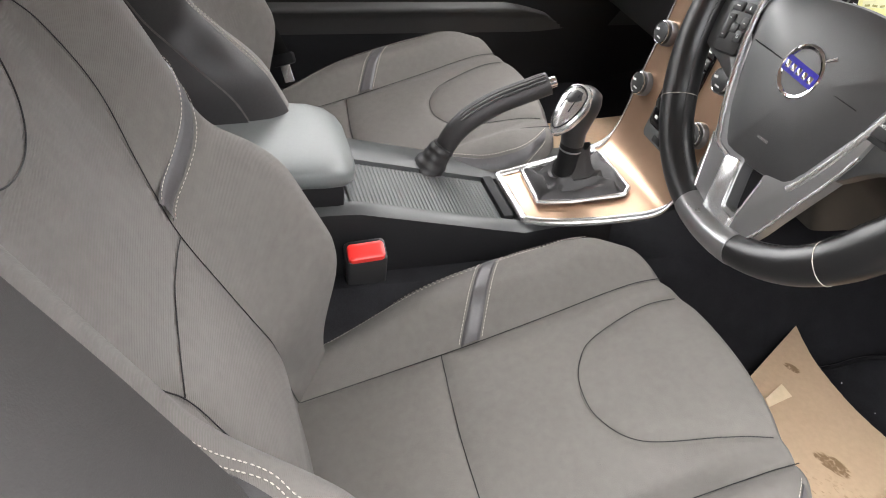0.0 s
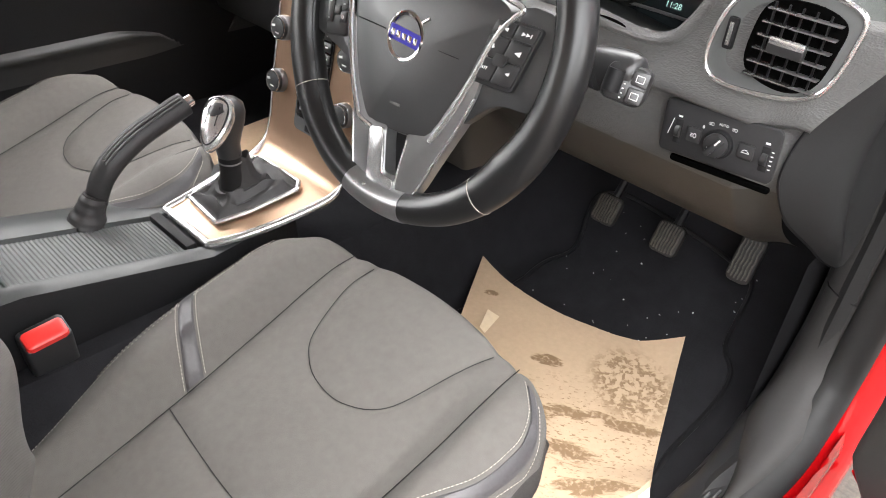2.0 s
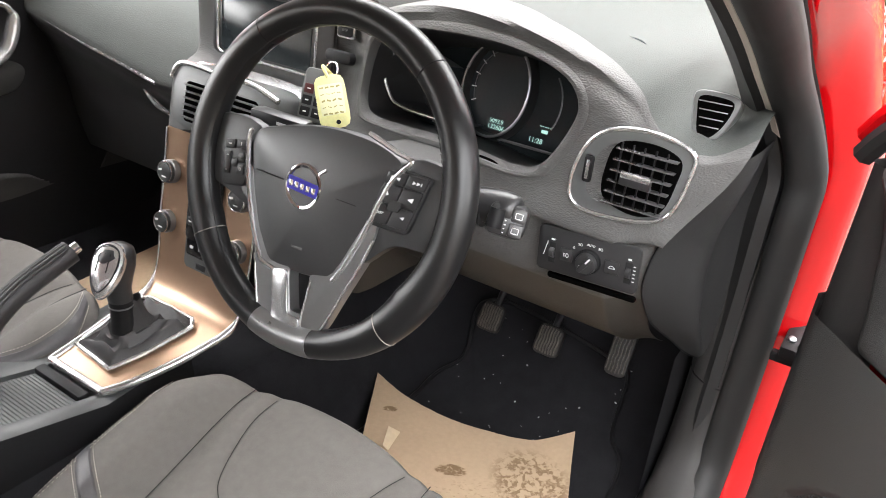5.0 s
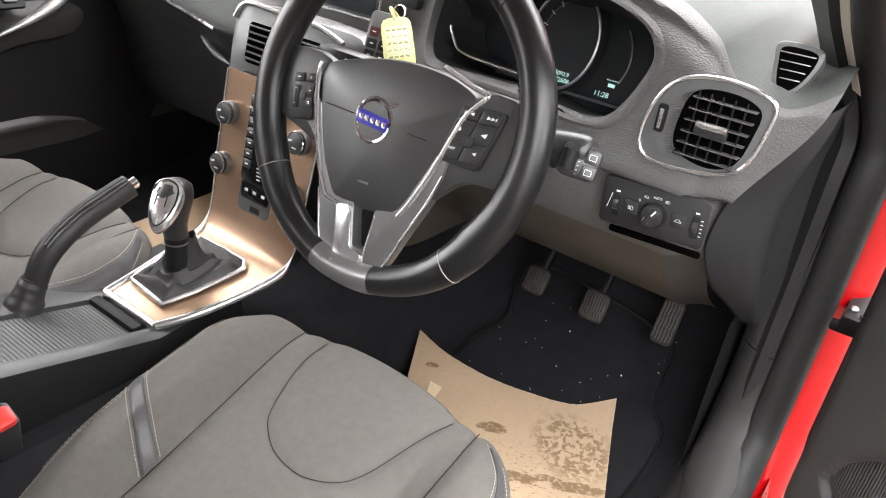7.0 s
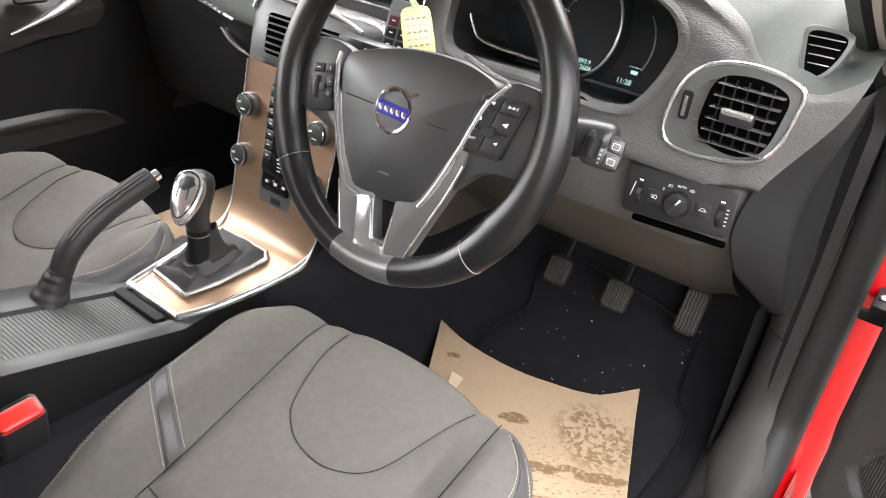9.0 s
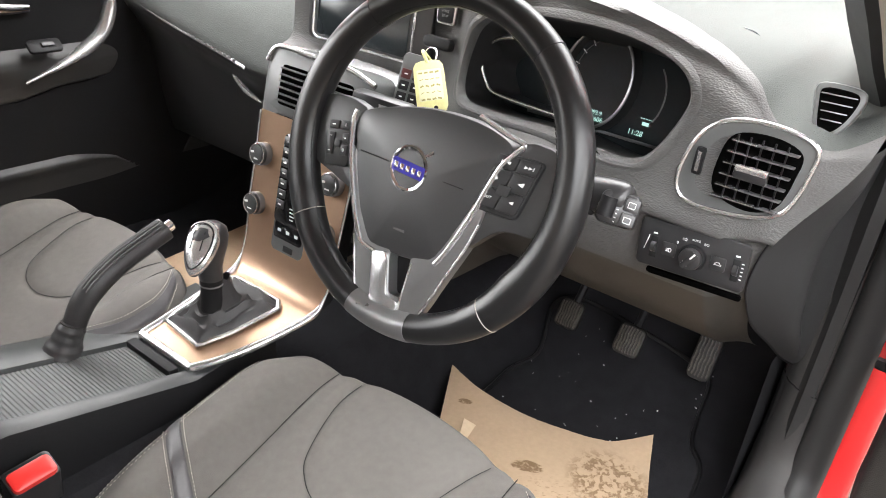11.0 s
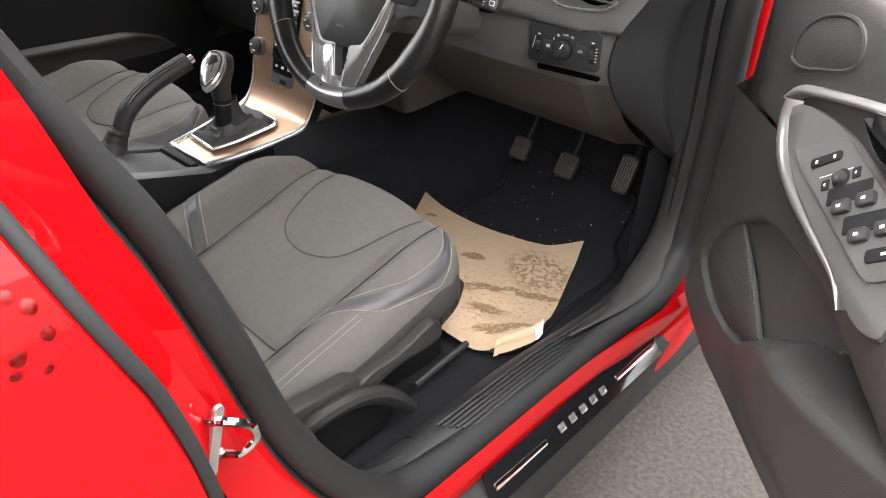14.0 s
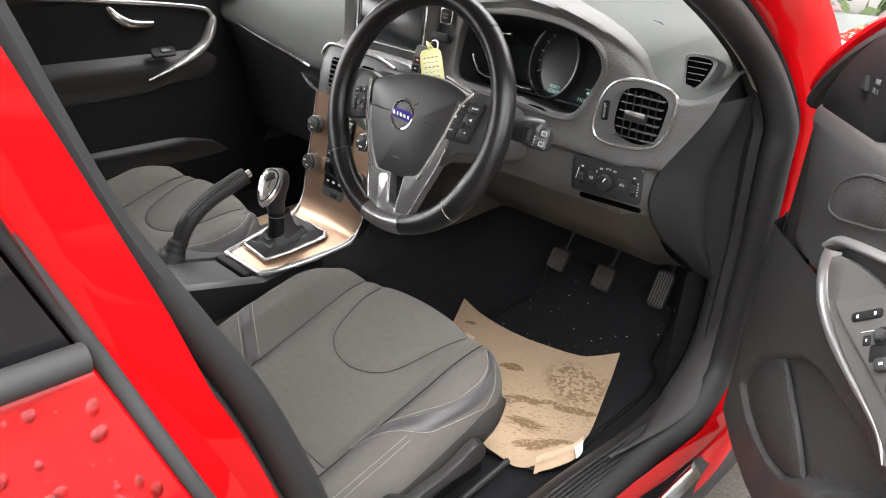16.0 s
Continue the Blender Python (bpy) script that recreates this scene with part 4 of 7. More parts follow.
# ---------------------------------------------------------------- steering wheel
TILT_W = radians(17)
HUB = Vector((0.369, 0.016, 0.908))
WHEEL = facing(HUB, (0, -math.cos(TILT_W), math.sin(TILT_W)))
wheel = thing("steering_wheel", HUB, "black leather steering wheel with silver spokes and hub", "steering wheel")
R_W = 0.189
RIM_HALF = [(-180, 0.0200), (-150, 0.0228), (-128, 0.0195), (-100, 0.0175), (-75, 0.0175), (-52, 0.0195), (-30, 0.0232), (-8, 0.0205), (15, 0.0190), (45, 0.0180), (90, 0.0168), (135, 0.0180), (165, 0.0195), (180, 0.0200)]


def rim_ring(deg, extra=0.0, sides=20):
    """The section of the rim: its outer edge keeps to one circle, its inner edge swells at the thumb grips."""
    half, a = lerp_key(RIM_HALF, deg)[0], radians(deg)
    mid = R_W + 0.0172 - half
    return [WHEEL @ Vector(((mid + (half + extra) * math.cos(q)) * math.cos(a), (mid + (half + extra) * math.cos(q)) * math.sin(a), (0.0190 + extra) * math.sin(q))) for q in np.linspace(0, 2 * math.pi, sides + 1)[:-1]]


part("rim", grid([rim_ring(d) for d in np.linspace(-180, 180, 145)[:-1]], close_u=True, close_v=True), WHEEL_LEATHER, wheel)
pad_out = catmull([(-0.104, 0.030), (-0.06, 0.050), (0.0, 0.063), (0.06, 0.064), (0.098, 0.056), (0.110, 0.046), (0.0990, 0.026), (0.0915, 0.003), (0.083, -0.027), (0.062, -0.082), (0.050, -0.101), (0.012, -0.110), (-0.030, -0.1125), (-0.047, -0.109), (-0.070, -0.078), (-0.086, -0.042), (-0.096, -0.015)], 5, True)
part("airbag_cover", plate(pad_out, 0.018, off(WHEEL, 0, 0, -0.012), 0.006, dome=0.0105), AIRBAG, wheel, "dark grey airbag cover")

# ---------------------------------------------------------------- rear door
def rear_front(z):
    """Where the rear door's front edge lies at a height."""
    return lerp_key([(0.30, -0.44), (0.40, -0.50), (0.50, -0.555), (0.60, -0.592), (0.72, -0.618), (0.80, -0.640), (0.89, -0.676), (0.98, -0.706), (1.10, -0.752), (1.30, -0.83)], z)[0]


# the rear door's outer face: height and how far out it stands, with a sloping shoulder under the window
SHOULDER = [(0.36, 0.850), (0.46, 0.860), (0.55, 0.872), (0.65, 0.884), (0.75, 0.892), (0.83, 0.894), (0.86, 0.892), (0.88, 0.888), (0.90, 0.881), (0.92, 0.872), (0.94, 0.862), (0.96, 0.852), (0.975, 0.845), (0.982, 0.838)]
rear = thing("rear_door", (0.85, -0.75, 0.3), "closed red rear door with a tinted window, wet with raindrops", "car door")
rows = []
for z, x in catmull(SHOULDER, 3):
    front = rear_front(z)
    rows.append([(x - 0.030, front + 0.003, z), (x - 0.006, front + 0.002, z), (x, front - 0.003, z)] + [(x, front + (-1.75 - front) * f, z) for f in (0.04, 0.1, 0.2, 0.4, 0.6, 0.8, 1)])
part("skin", grid(rows), RED, rear)
part("window", grid([[(x, rear_front(z) - 0.004 + (-1.70 + 0.70) * f, z) for f in (0, 0.5, 1)] for z, x in ((0.985, 0.846), (1.15, 0.82), (1.33, 0.785))]), TINT, rear, "dark tinted window glass")

# ---------------------------------------------------------------- steering wheel, details
def wplate(name, outline, depth, z, material, parent=None, label="", bevel=0.003, n=4, dome=0.0):
    return part(name, plate(catmull(outline, n, True) if n else outline, depth, off(WHEEL, 0, 0, z), bevel, dome=dome), material, parent or wheel, label)


wplate("spoke", [(-0.180, 0.034), (-0.10, 0.040), (-0.075, -0.02), (-0.06, -0.075), (-0.09, -0.062), (-0.125, -0.052), (-0.180, -0.030)], 0.014, -0.014, AIRBAG, label="dark grey side spoke")
wplate("spoke", [(0.180, 0.046), (0.115, 0.056), (0.09, -0.01), (0.06, -0.085), (0.085, -0.072), (0.12, -0.040), (0.180, -0.026)], 0.014, -0.014, AIRBAG, label="dark grey side spoke")
def eased(points, r, n=3):
    """A straight-edged outline with its corners rounded."""
    out = []
    for k, p in enumerate(points):
        a, p, b = Vector(points[k - 1]), Vector(p), Vector(points[(k + 1) % len(points)])
        d = min(r, 0.4 * (a - p).length, 0.4 * (b - p).length)
        u, v = p + (a - p).normalized() * d, p + (b - p).normalized() * d
        out += [tuple(u * (1 - q) ** 2 + 2 * p * q * (1 - q) + v * q * q) for q in [i / n for i in range(n + 1)]]
    return out


wplate("lower_spokes", eased([(-0.1005, -0.006), (-0.0945, -0.036), (-0.0790, -0.076), (-0.0655, -0.110), (-0.0525, -0.150), (-0.0440, -0.172), (-0.0400, -0.186), (-0.0340, -0.1985), (0.0024, -0.2040), (0.0440, -0.1980), (0.0440, -0.180), (0.0560, -0.155),
                              (0.0640, -0.132), (0.0730, -0.108), (0.0860, -0.074), (0.0950, -0.042), (0.0975, -0.012), (0.0975, 0.012), (0.0900, 0.004), (0.0810, -0.027), (0.0605, -0.080), (0.049, -0.0985), (0.0235, -0.1055), (0.0235, -0.118), (0.0216, -0.1566), (0.0046, -0.1574), (-0.0067, -0.121), (-0.009, -0.1075), (-0.030, -0.1095), (-0.0455, -0.106), (-0.0675, -0.076), (-0.0835, -0.042), (-0.0935, -0.012)], 0.004),
       0.018, -0.0125, SPOKE, label="satin silver forked lower spoke", n=0, bevel=0.001)
wplate("spoke_hollow", [(-0.040, -0.095), (0.035, -0.095), (0.030, -0.170), (-0.025, -0.180)], 0.006, -0.018, BLACK, n=0)
# facet given brighter metal than the spoke, painting the light it catches
wplate("spoke_facet", eased([(-0.0325, -0.1165), (-0.0105, -0.110), (-0.0060, -0.125), (0.0045, -0.161), (0.0225, -0.1605), (0.0222, -0.1755), (0.0008, -0.1877), (-0.0163, -0.1824)], 0.005), 0.0035, 0.0055, SATIN, label="lower spoke facet in brighter silver, for the light it catches", n=0, bevel=0.0015)
for line in ([(0.0250, -0.112), (0.0236, -0.140), (0.0230, -0.158), (0.0240, -0.172)], [(0.0960, -0.040), (0.0868, -0.073), (0.0737, -0.108), (0.0645, -0.133), (0.0565, -0.155), (0.047, -0.176)], [(-0.0660, -0.108), (-0.0535, -0.148), (-0.0445, -0.172), (-0.040, -0.186)]):
    part("spoke_edge", tube([WHEEL @ Vector((q[0], q[1], 0.0052)) for q in catmull(line, 6)], 0.0016, 8), SATIN, wheel, "bright silver edge line")
part("spoke_foot", grid([rim_ring(d, 0.0008) for d in np.linspace(-103.0, -76.0, 14)], close_u=True, caps=True), SPOKE, wheel, "satin silver foot clasping the rim")
left_edge = catmull([(-0.106, 0.034), (-0.1075, 0.018), (-0.100, -0.015), (-0.0905, -0.042), (-0.0745, -0.078), (-0.058, -0.105), (-0.050, -0.113), (-0.030, -0.1165)], 8)
right_edge = catmull([(0.062, 0.070), (0.100, 0.0600), (0.1215, 0.0550), (0.114, 0.043), (0.1035, 0.028), (0.0955, 0.005), (0.087, -0.025), (0.078, -0.052), (0.066, -0.082), (0.056, -0.101)], 8)
for e in (left_edge, right_edge):
    part("silver_edge", tube([WHEEL @ Vector((p[0], p[1], 0.0068)) for p in e], 0.0032, 8), SATIN, wheel, "bright silver edging")
# emblem: ring, arrow and a plain blue bar
part("emblem_ring", tube([WHEEL @ Vector((-0.006 + 0.024 * math.cos(a), -0.009 + 0.024 * math.sin(a), 0.0135)) for a in np.linspace(0, 2 * math.pi, 37)[:-1]], 0.0033, 8, closed=True), CHROME, wheel, "chrome emblem ring")
part("emblem_arrow", tube([WHEEL @ Vector((0.010, 0.008, 0.0135)), WHEEL @ Vector((0.0215, 0.0175, 0.0135))], 0.0024, 6), CHROME, wheel)
part("emblem_bar", brick(off(WHEEL, -0.006, -0.009, 0.0125) @ Matrix.Rotation(radians(-3), 4, "Z"), 0.050, 0.0155, 0.004, 0.001), BLUE, wheel, "blue enamel bar")
for k in range(5):
    part("emblem_stroke", brick(off(WHEEL, -0.0230 + 0.0084 * k, -0.0086 - 0.0004 * k, 0.0165), 0.0052, 0.0068, 0.0004, 0.0002), CHROME, wheel)
for s in (-1, 1):
    part("cover_crease", tube([WHEEL @ Vector((s * x - 0.006, -0.009 - 0.004 * (x - 0.03) * 10 * (1 if s > 0 else -1) * 0.1, 0.0145 - 0.35 * (x - 0.02) ** 2)) for x in (0.030, 0.05, 0.075)], 0.0007, 5), BLACK, wheel)
part("airbag_mark", brick(off(WHEEL, 0.0, -0.079, 0.0115), 0.016, 0.004, 0.0006, 0.0003), PLASTIC, wheel)
# left keypad
LK = off(WHEEL, -0.1245, -0.0125, 0.0005) @ Matrix(((1.02, -0.07, 0, 0), (0.20, 0.76, 0, 0), (0, 0, 0.9, 0), (0, 0, 0, 1)))
part("keypad", plate(rounded(0.036, 0.072, 0.006), 0.006, LK, 0.002), PANEL, wheel, "black button panel")
for kx, ky, kw, kh in ((-0.009, 0.030, 0.015, 0.014), (0.009, 0.030, 0.015, 0.014), (-0.011, 0.0, 0.010, 0.036), (0.011, 0.009, 0.010, 0.016), (0.011, -0.010, 0.010, 0.016), (0.0, 0.0, 0.010, 0.013)):
    part("button", brick(off(LK, kx, ky, 0.006), kw, kh, 0.0022, 0.001), PANEL, wheel)
for kx, ky, kw, kh in ((-0.009, 0.030, 0.005, 0.0012), (0.009, 0.030, 0.0012, 0.005), (-0.011, 0.012, 0.003, 0.0008), (-0.011, -0.012, 0.003, 0.0008), (0.011, 0.009, 0.003, 0.0012)):
    part("button_mark", brick(off(LK, kx, ky, 0.0083), kw, kh, 0.0003, 0.0001), WHITE, wheel)
text_part("0", 0.007, off(LK, 0.011, -0.010, 0.0085), WHITE, wheel)
# right keypad
RK = off(WHEEL, 0.1155, 0.0095, 0.0005) @ Matrix(((1.05, 0.18, 0, 0), (0.05, 0.78, 0, 0), (0, 0, 0.9, 0), (0, 0, 0, 1)))
part("keypad", plate(rounded(0.052, 0.086, 0.007), 0.006, RK, 0.002), PANEL, wheel, "black button panel")
for kx, ky, kw, kh in ((-0.0125, 0.031, 0.0235, 0.018), (0.0125, 0.031, 0.0235, 0.018), (-0.0125, 0.007, 0.0235, 0.026), (0.0125, 0.007, 0.0235, 0.026), (-0.0125, -0.022, 0.0235, 0.028), (0.0125, -0.022, 0.0235, 0.028)):
    part("button", brick(off(RK, kx, ky, 0.006), kw, kh, 0.0026, 0.0012), PANEL, wheel)
part("center_button", brick(off(RK, 0, -0.007, 0.006), 0.015, 0.015, 0.0050, 0.0015), DARK_TRIM, wheel)


def wedge(frame_m, w, h):
    b = bmesh.new()
    return plate([(-w / 2, -h / 2), (w / 2, 0), (-w / 2, h / 2)], 0.0003, frame_m, 0.0001, b)


for kx, s in ((-0.012, -1), (0.013, 1)):
    for dx in (-0.0024, 0.0024):
        part("skip_mark", wedge(off(RK, kx + dx, 0.031, 0.0088) @ Matrix.Rotation(0 if s > 0 else math.pi, 4, "Z"), 0.0045, 0.005), WHITE, wheel)
    part("skip_mark", brick(off(RK, kx + s * 0.0058, 0.031, 0.0088), 0.001, 0.005, 0.0003, 0.0001), WHITE, wheel)
text_part("EXIT", 0.0052, off(RK, -0.014, -0.021, 0.0088), WHITE, wheel)
for ky, q in ((0.007, 0.007), (-0.020, 0.005)):
    part("speaker_mark", wedge(off(RK, 0.014, ky, 0.0088) @ Matrix.Rotation(math.pi, 4, "Z"), q, q), WHITE, wheel)
part("voice_mark", brick(off(RK, -0.015, 0.008, 0.0088) @ Matrix.Rotation(0.5, 4, "Z"), 0.003, 0.006, 0.0003, 0.0001), WHITE, wheel)
# stitched joints round the rim and thumb-rest stitching
for ang in (52, 128, -144, -44):
    part("joint", tube(rim_ring(ang, 0.0003), 0.0004, 5, closed=True), STITCH if ang < 0 else BLACK, wheel, "sewn joint in the leather")
bm = bmesh.new()
for k in range(150):
    deg = -66 + 312 * k / 149
    a = radians(deg)
    half = lerp_key(RIM_HALF, deg if deg < 180 else deg - 360)[0]
    r0 = R_W + 0.0172 - 1.93 * half
    q = Vector((r0 * math.cos(a), r0 * math.sin(a), 0.0085))
    t = Vector((-math.sin(a), math.cos(a), 0.25)) * 0.0024
    tube([WHEEL @ (q - t), WHEEL @ (q + t)], 0.0006, 4, bm=bm)
part("stitching", bm, RUBBER, wheel, "dark cross-stitching inside the rim")

# ---------------------------------------------------------------- steering column and stalks
column = thing("steering_column", (0.37, 0.15, 0.85), "dark grey steering column shroud with two switch stalks", "steering column")
rows = []
for y, w, z0, z1 in ((0.052, 0.056, 0.835, 0.915), (0.075, 0.066, 0.815, 0.922), (0.14, 0.072, 0.800, 0.915), (0.22, 0.074, 0.785, 0.900), (0.30, 0.070, 0.775, 0.890)):
    cz, hz = (z0 + z1) / 2, (z1 - z0) / 2
    rows.append([(0.372 + w * math.copysign(abs(math.cos(a)) ** 0.6, math.cos(a)), y, cz + hz * math.copysign(abs(math.sin(a)) ** 0.6, math.sin(a))) for a in np.linspace(0, 2 * math.pi, 29)[:-1]])
part("shroud", grid(rows, close_u=True, caps=True), PLASTIC, column)
st = [(0.425, 0.10, 0.880), (0.49, 0.088, 0.898), (0.555, 0.080, 0.906)]
stalk_r = part("stalk", tube(catmull(st, 5), [0.011] * 6 + [0.012, 0.013, 0.014, 0.015, 0.016], 12, flat=0.8), PLASTIC_SMOOTH, column, "wiper stalk")
HEADR = facing((0.583, 0.078, 0.908), (0.35, -0.88, 0.30)) @ Matrix.Rotation(radians(-8), 4, "Z") @ Matrix.Scale(0.74, 4)
part("stalk_head", plate(rounded(0.058, 0.050, 0.012), 0.032, off(HEADR, 0, 0, -0.020), 0.008), PLASTIC_SMOOTH, stalk_r)
part("stalk_body", tube(catmull([(0.488, 0.094, 0.898), (0.525, 0.090, 0.907), (0.565, 0.088, 0.914), (0.592, 0.087, 0.918)], 5), [0.012] * 4 + [0.014, 0.016, 0.018, 0.0195, 0.020, 0.020, 0.020, 0.0195, 0.019, 0.018, 0.016, 0.011], 16), PLASTIC_SMOOTH, stalk_r)
part("stalk_collar", tube([(0.448, 0.096, 0.886), (0.458, 0.095, 0.889)], 0.019, 18), BLACK, stalk_r)
part("roller", tube([HEADR @ Vector((-0.016, -0.014, 0.010)), HEADR @ Vector((-0.016, 0.014, 0.010))], 0.009, 18), BLACK, stalk_r)
for k in range(9):
    a = -1.2 + 0.3 * k
    part("roller_tooth", tube([HEADR @ Vector((-0.016 + 0.009 * math.sin(a), -0.012, 0.010 + 0.009 * math.cos(a))), HEADR @ Vector((-0.016 + 0.009 * math.sin(a), 0.012, 0.010 + 0.009 * math.cos(a)))], 0.0009, 4), PLASTIC_SMOOTH, stalk_r)
for ky in (0.011, -0.011):
    part("wash_button", brick(off(HEADR, 0.016, ky, 0.012), 0.021, 0.019, 0.002, 0.001), PLASTIC_SMOOTH, stalk_r)
    for dx, dy, w, h in ((0, 0.004, 0.010, 0.0009), (0, -0.004, 0.010, 0.0009), (-0.005, 0, 0.0009, 0.008), (0.005, 0, 0.0009, 0.008)):
        part("wash_mark", brick(off(HEADR, 0.016 + dx, ky + dy, 0.0141), w, h, 0.0003, 0.0001), WHITE, stalk_r)
for k in range(6):
    part("wiper_mark", brick(off(HEADR, -0.001, -0.018 + 0.006 * k, 0.0122), 0.0025, 0.0014, 0.0003, 0.0001), WHITE, stalk_r)
stl = [(0.32, 0.10, 0.895), (0.265, 0.090, 0.915), (0.225, 0.086, 0.925)]
stalk_l = part("stalk", tube(catmull(stl, 5), [0.012] * 5 + [0.014] * 6, 12, flat=0.8), PLASTIC_SMOOTH, column, "light stalk")
part("stalk_head", box(0.195, 0.290, 0.077, 0.100, 0.912, 0.942, 0.008), PLASTIC_SMOOTH, stalk_l)
part("stalk_mark", box(0.245, 0.262, 0.0762, 0.0772, 0.930, 0.934, 0), WHITE, stalk_l)

# ---------------------------------------------------------------- dashboard fittings
# right-hand air vent
VENT = [(0.588, 0.901), (0.596, 0.952), (0.622, 0.984), (0.672, 0.994), (0.722, 0.984), (0.726, 0.955), (0.712, 0.905), (0.676, 0.886), (0.610, 0.881)]
vc = np.array([0.660, 0.938])
vent = part("air_vent", grid([[(vc[0] + (q[0] - vc[0]) * f, 0.2335 - 0.0015 * (f < 0.9) + 0.0 * f, vc[1] + (q[1] - vc[1]) * f) for q in catmull(VENT, 6, True)] for f in (0.97, 0.85, 0.72)], close_u=True), GREY_TRIM, dash, "round-cornered air vent with a silver surround")
part("surround", tube([(q[0], 0.2325, q[1]) for q in catmull(VENT, 6, True)], 0.0028, 8, closed=True), SATIN, vent, "satin silver surround")
MOUTH = [(0.631, 0.905), (0.628, 0.945), (0.640, 0.975), (0.680, 0.982), (0.712, 0.972), (0.713, 0.945), (0.702, 0.905), (0.670, 0.892)]
# flush plate, blackened for the shade inside the vent mouth
part("duct_shade", plate([(q[0], q[1]) for q in catmull(MOUTH, 5, True)], 0.001, Matrix(((1, 0, 0, 0), (0, 0, -1, 0.2325), (0, 1, 0, 0), (0, 0, 0, 1))), 0.0003), VOID, vent)
for k in range(6):
    z = 0.9015 + 0.0135 * k
    part("slat", box(0.633 + 0.0012 * k, 0.705 + 0.0012 * k, 0.2225, 0.2315, z, z + 0.0015, 0.0005), DARK_SATIN, vent)
for k in range(5):
    x = 0.643 + 0.0135 * k
    part("vane", box(x, x + 0.0018, 0.227, 0.2312, 0.899, 0.976, 0.0006), BLACK, vent)
part("vent_grip", box(0.651, 0.689, 0.2150, 0.2235, 0.930, 0.946, 0.004), PLASTIC_SMOOTH, vent, "black vent grip with a silver top")
part("grip_cap", box(0.652, 0.688, 0.2140, 0.2205, 0.9395, 0.9475, 0.003), SATIN, vent, "silver grip cap")
part("thumbwheel", box(0.602, 0.614, 0.2265, 0.2335, 0.917, 0.951, 0.004), BLACK, vent)
part("wheel_mark", box(0.606, 0.6105, 0.2255, 0.2266, 0.922, 0.946, 0.0005), SATIN, vent)
vent.location.y -= 0.005

# side window vent on the top of the dash
SV = facing((0.716, 0.304, 1.0085), (0.10, -0.95, 0.28)) @ Matrix.Diagonal((1.02, 0.98, 1, 1))
sv_out = catmull([(-0.024, 0.024), (0.0, 0.028), (0.026, 0.022), (0.022, -0.006), (0.008, -0.030), (-0.008, -0.036), (-0.016, -0.026), (-0.022, 0.0)], 5, True)
sv = part("demister_vent", plate(sv_out, 0.046, off(SV, 0, 0, -0.040), 0.004), GREY_TRIM, dash, "small grey side window vent")
# black plate for the shade inside the small vent
part("duct_shade", plate([(q[0] * 0.76, q[1] * 0.78) for q in sv_out], 0.001, off(SV, 0, 0, 0.0058), 0.0003), VOID, sv)
for k in range(4):
    yy = -0.014 + 0.0095 * k
    w = 0.016 + 0.005 * k
    part("slat", brick(off(SV, 0.0, yy, 0.0062), w + 0.006, 0.0013, 0.0022, 0.0004), DARK_SATIN, sv)

part("end_cap", plate([(0.48, 0.92), (0.48, 0.975), (0.405, 1.006), (0.31, 0.955), (0.35, 0.92)], 0.003, Matrix(((0, 0, 1, 0.744), (1, 0, 0, 0), (0, 1, 0, 0), (0, 0, 0, 1))), 0.001), DARK_TRIM, dash, "dark end of the dashboard")
# light switch panel
LP = facing((0.6265, 0.2330, 0.8175), (0, -1, 0.03)) @ Matrix.Rotation(radians(4), 4, "Z")
lp = part("light_switch_panel", plate(rounded(0.136, 0.062, 0.007), 0.005, LP, 0.002), PANEL, dash, "light switch panel with a rotary knob")
part("rotary_knob", disc(0.0165, 0.006, off(LP, 0.003, -0.003, 0.005), bevel=0.002), BLACK, lp)
part("rotary_knob_face", disc(0.0135, 0.013, off(LP, 0.003, -0.003, 0.005), bevel=0.002), PLASTIC_SMOOTH, lp)
part("rotary_grip", brick(off(LP, 0.003, -0.003, 0.018) @ Matrix.Rotation(radians(-35), 4, "Z"), 0.007, 0.026, 0.003, 0.001), PLASTIC_SMOOTH, lp)
part("rotary_mark", brick(off(LP, 0.0075, 0.0035, 0.0212) @ Matrix.Rotation(radians(-35), 4, "Z"), 0.002, 0.009, 0.0003, 0.0001), WHITE, lp)
for kx, kw in ((-0.027, 0.017), (0.034, 0.018)):
    part("switch_button", brick(off(LP, kx, -0.002, 0.005), kw, 0.017, 0.0025, 0.001), PLASTIC_SMOOTH, lp)
    if kx > 0:
        outline = [(-0.0045, -0.001), (-0.003, 0.0006), (-0.0012, 0.0022), (0.0018, 0.0022), (0.003, 0.0006), (0.0045, 0.0), (0.0045, -0.001)]
        part("switch_mark", tube([off(LP, kx, -0.002, 0.0077) @ Vector((q[0], q[1], 0)) for q in outline], 0.0004, 5, closed=True), WHITE, lp, "car outline mark")
    else:
        for dy in (-0.0016, 0.0, 0.0016):
            part("switch_mark", brick(off(LP, kx - 0.0022, -0.002 + dy, 0.0076), 0.0028, 0.0006, 0.0003, 0.0001), WHITE, lp)
        part("switch_mark", tube([off(LP, kx + 0.0016, -0.002, 0.0077) @ Vector((0.0018 * math.cos(a), 0.0026 * math.sin(a), 0)) for a in np.linspace(0, 2 * math.pi, 15)[:-1]], 0.0004, 5, closed=True), WHITE, lp)
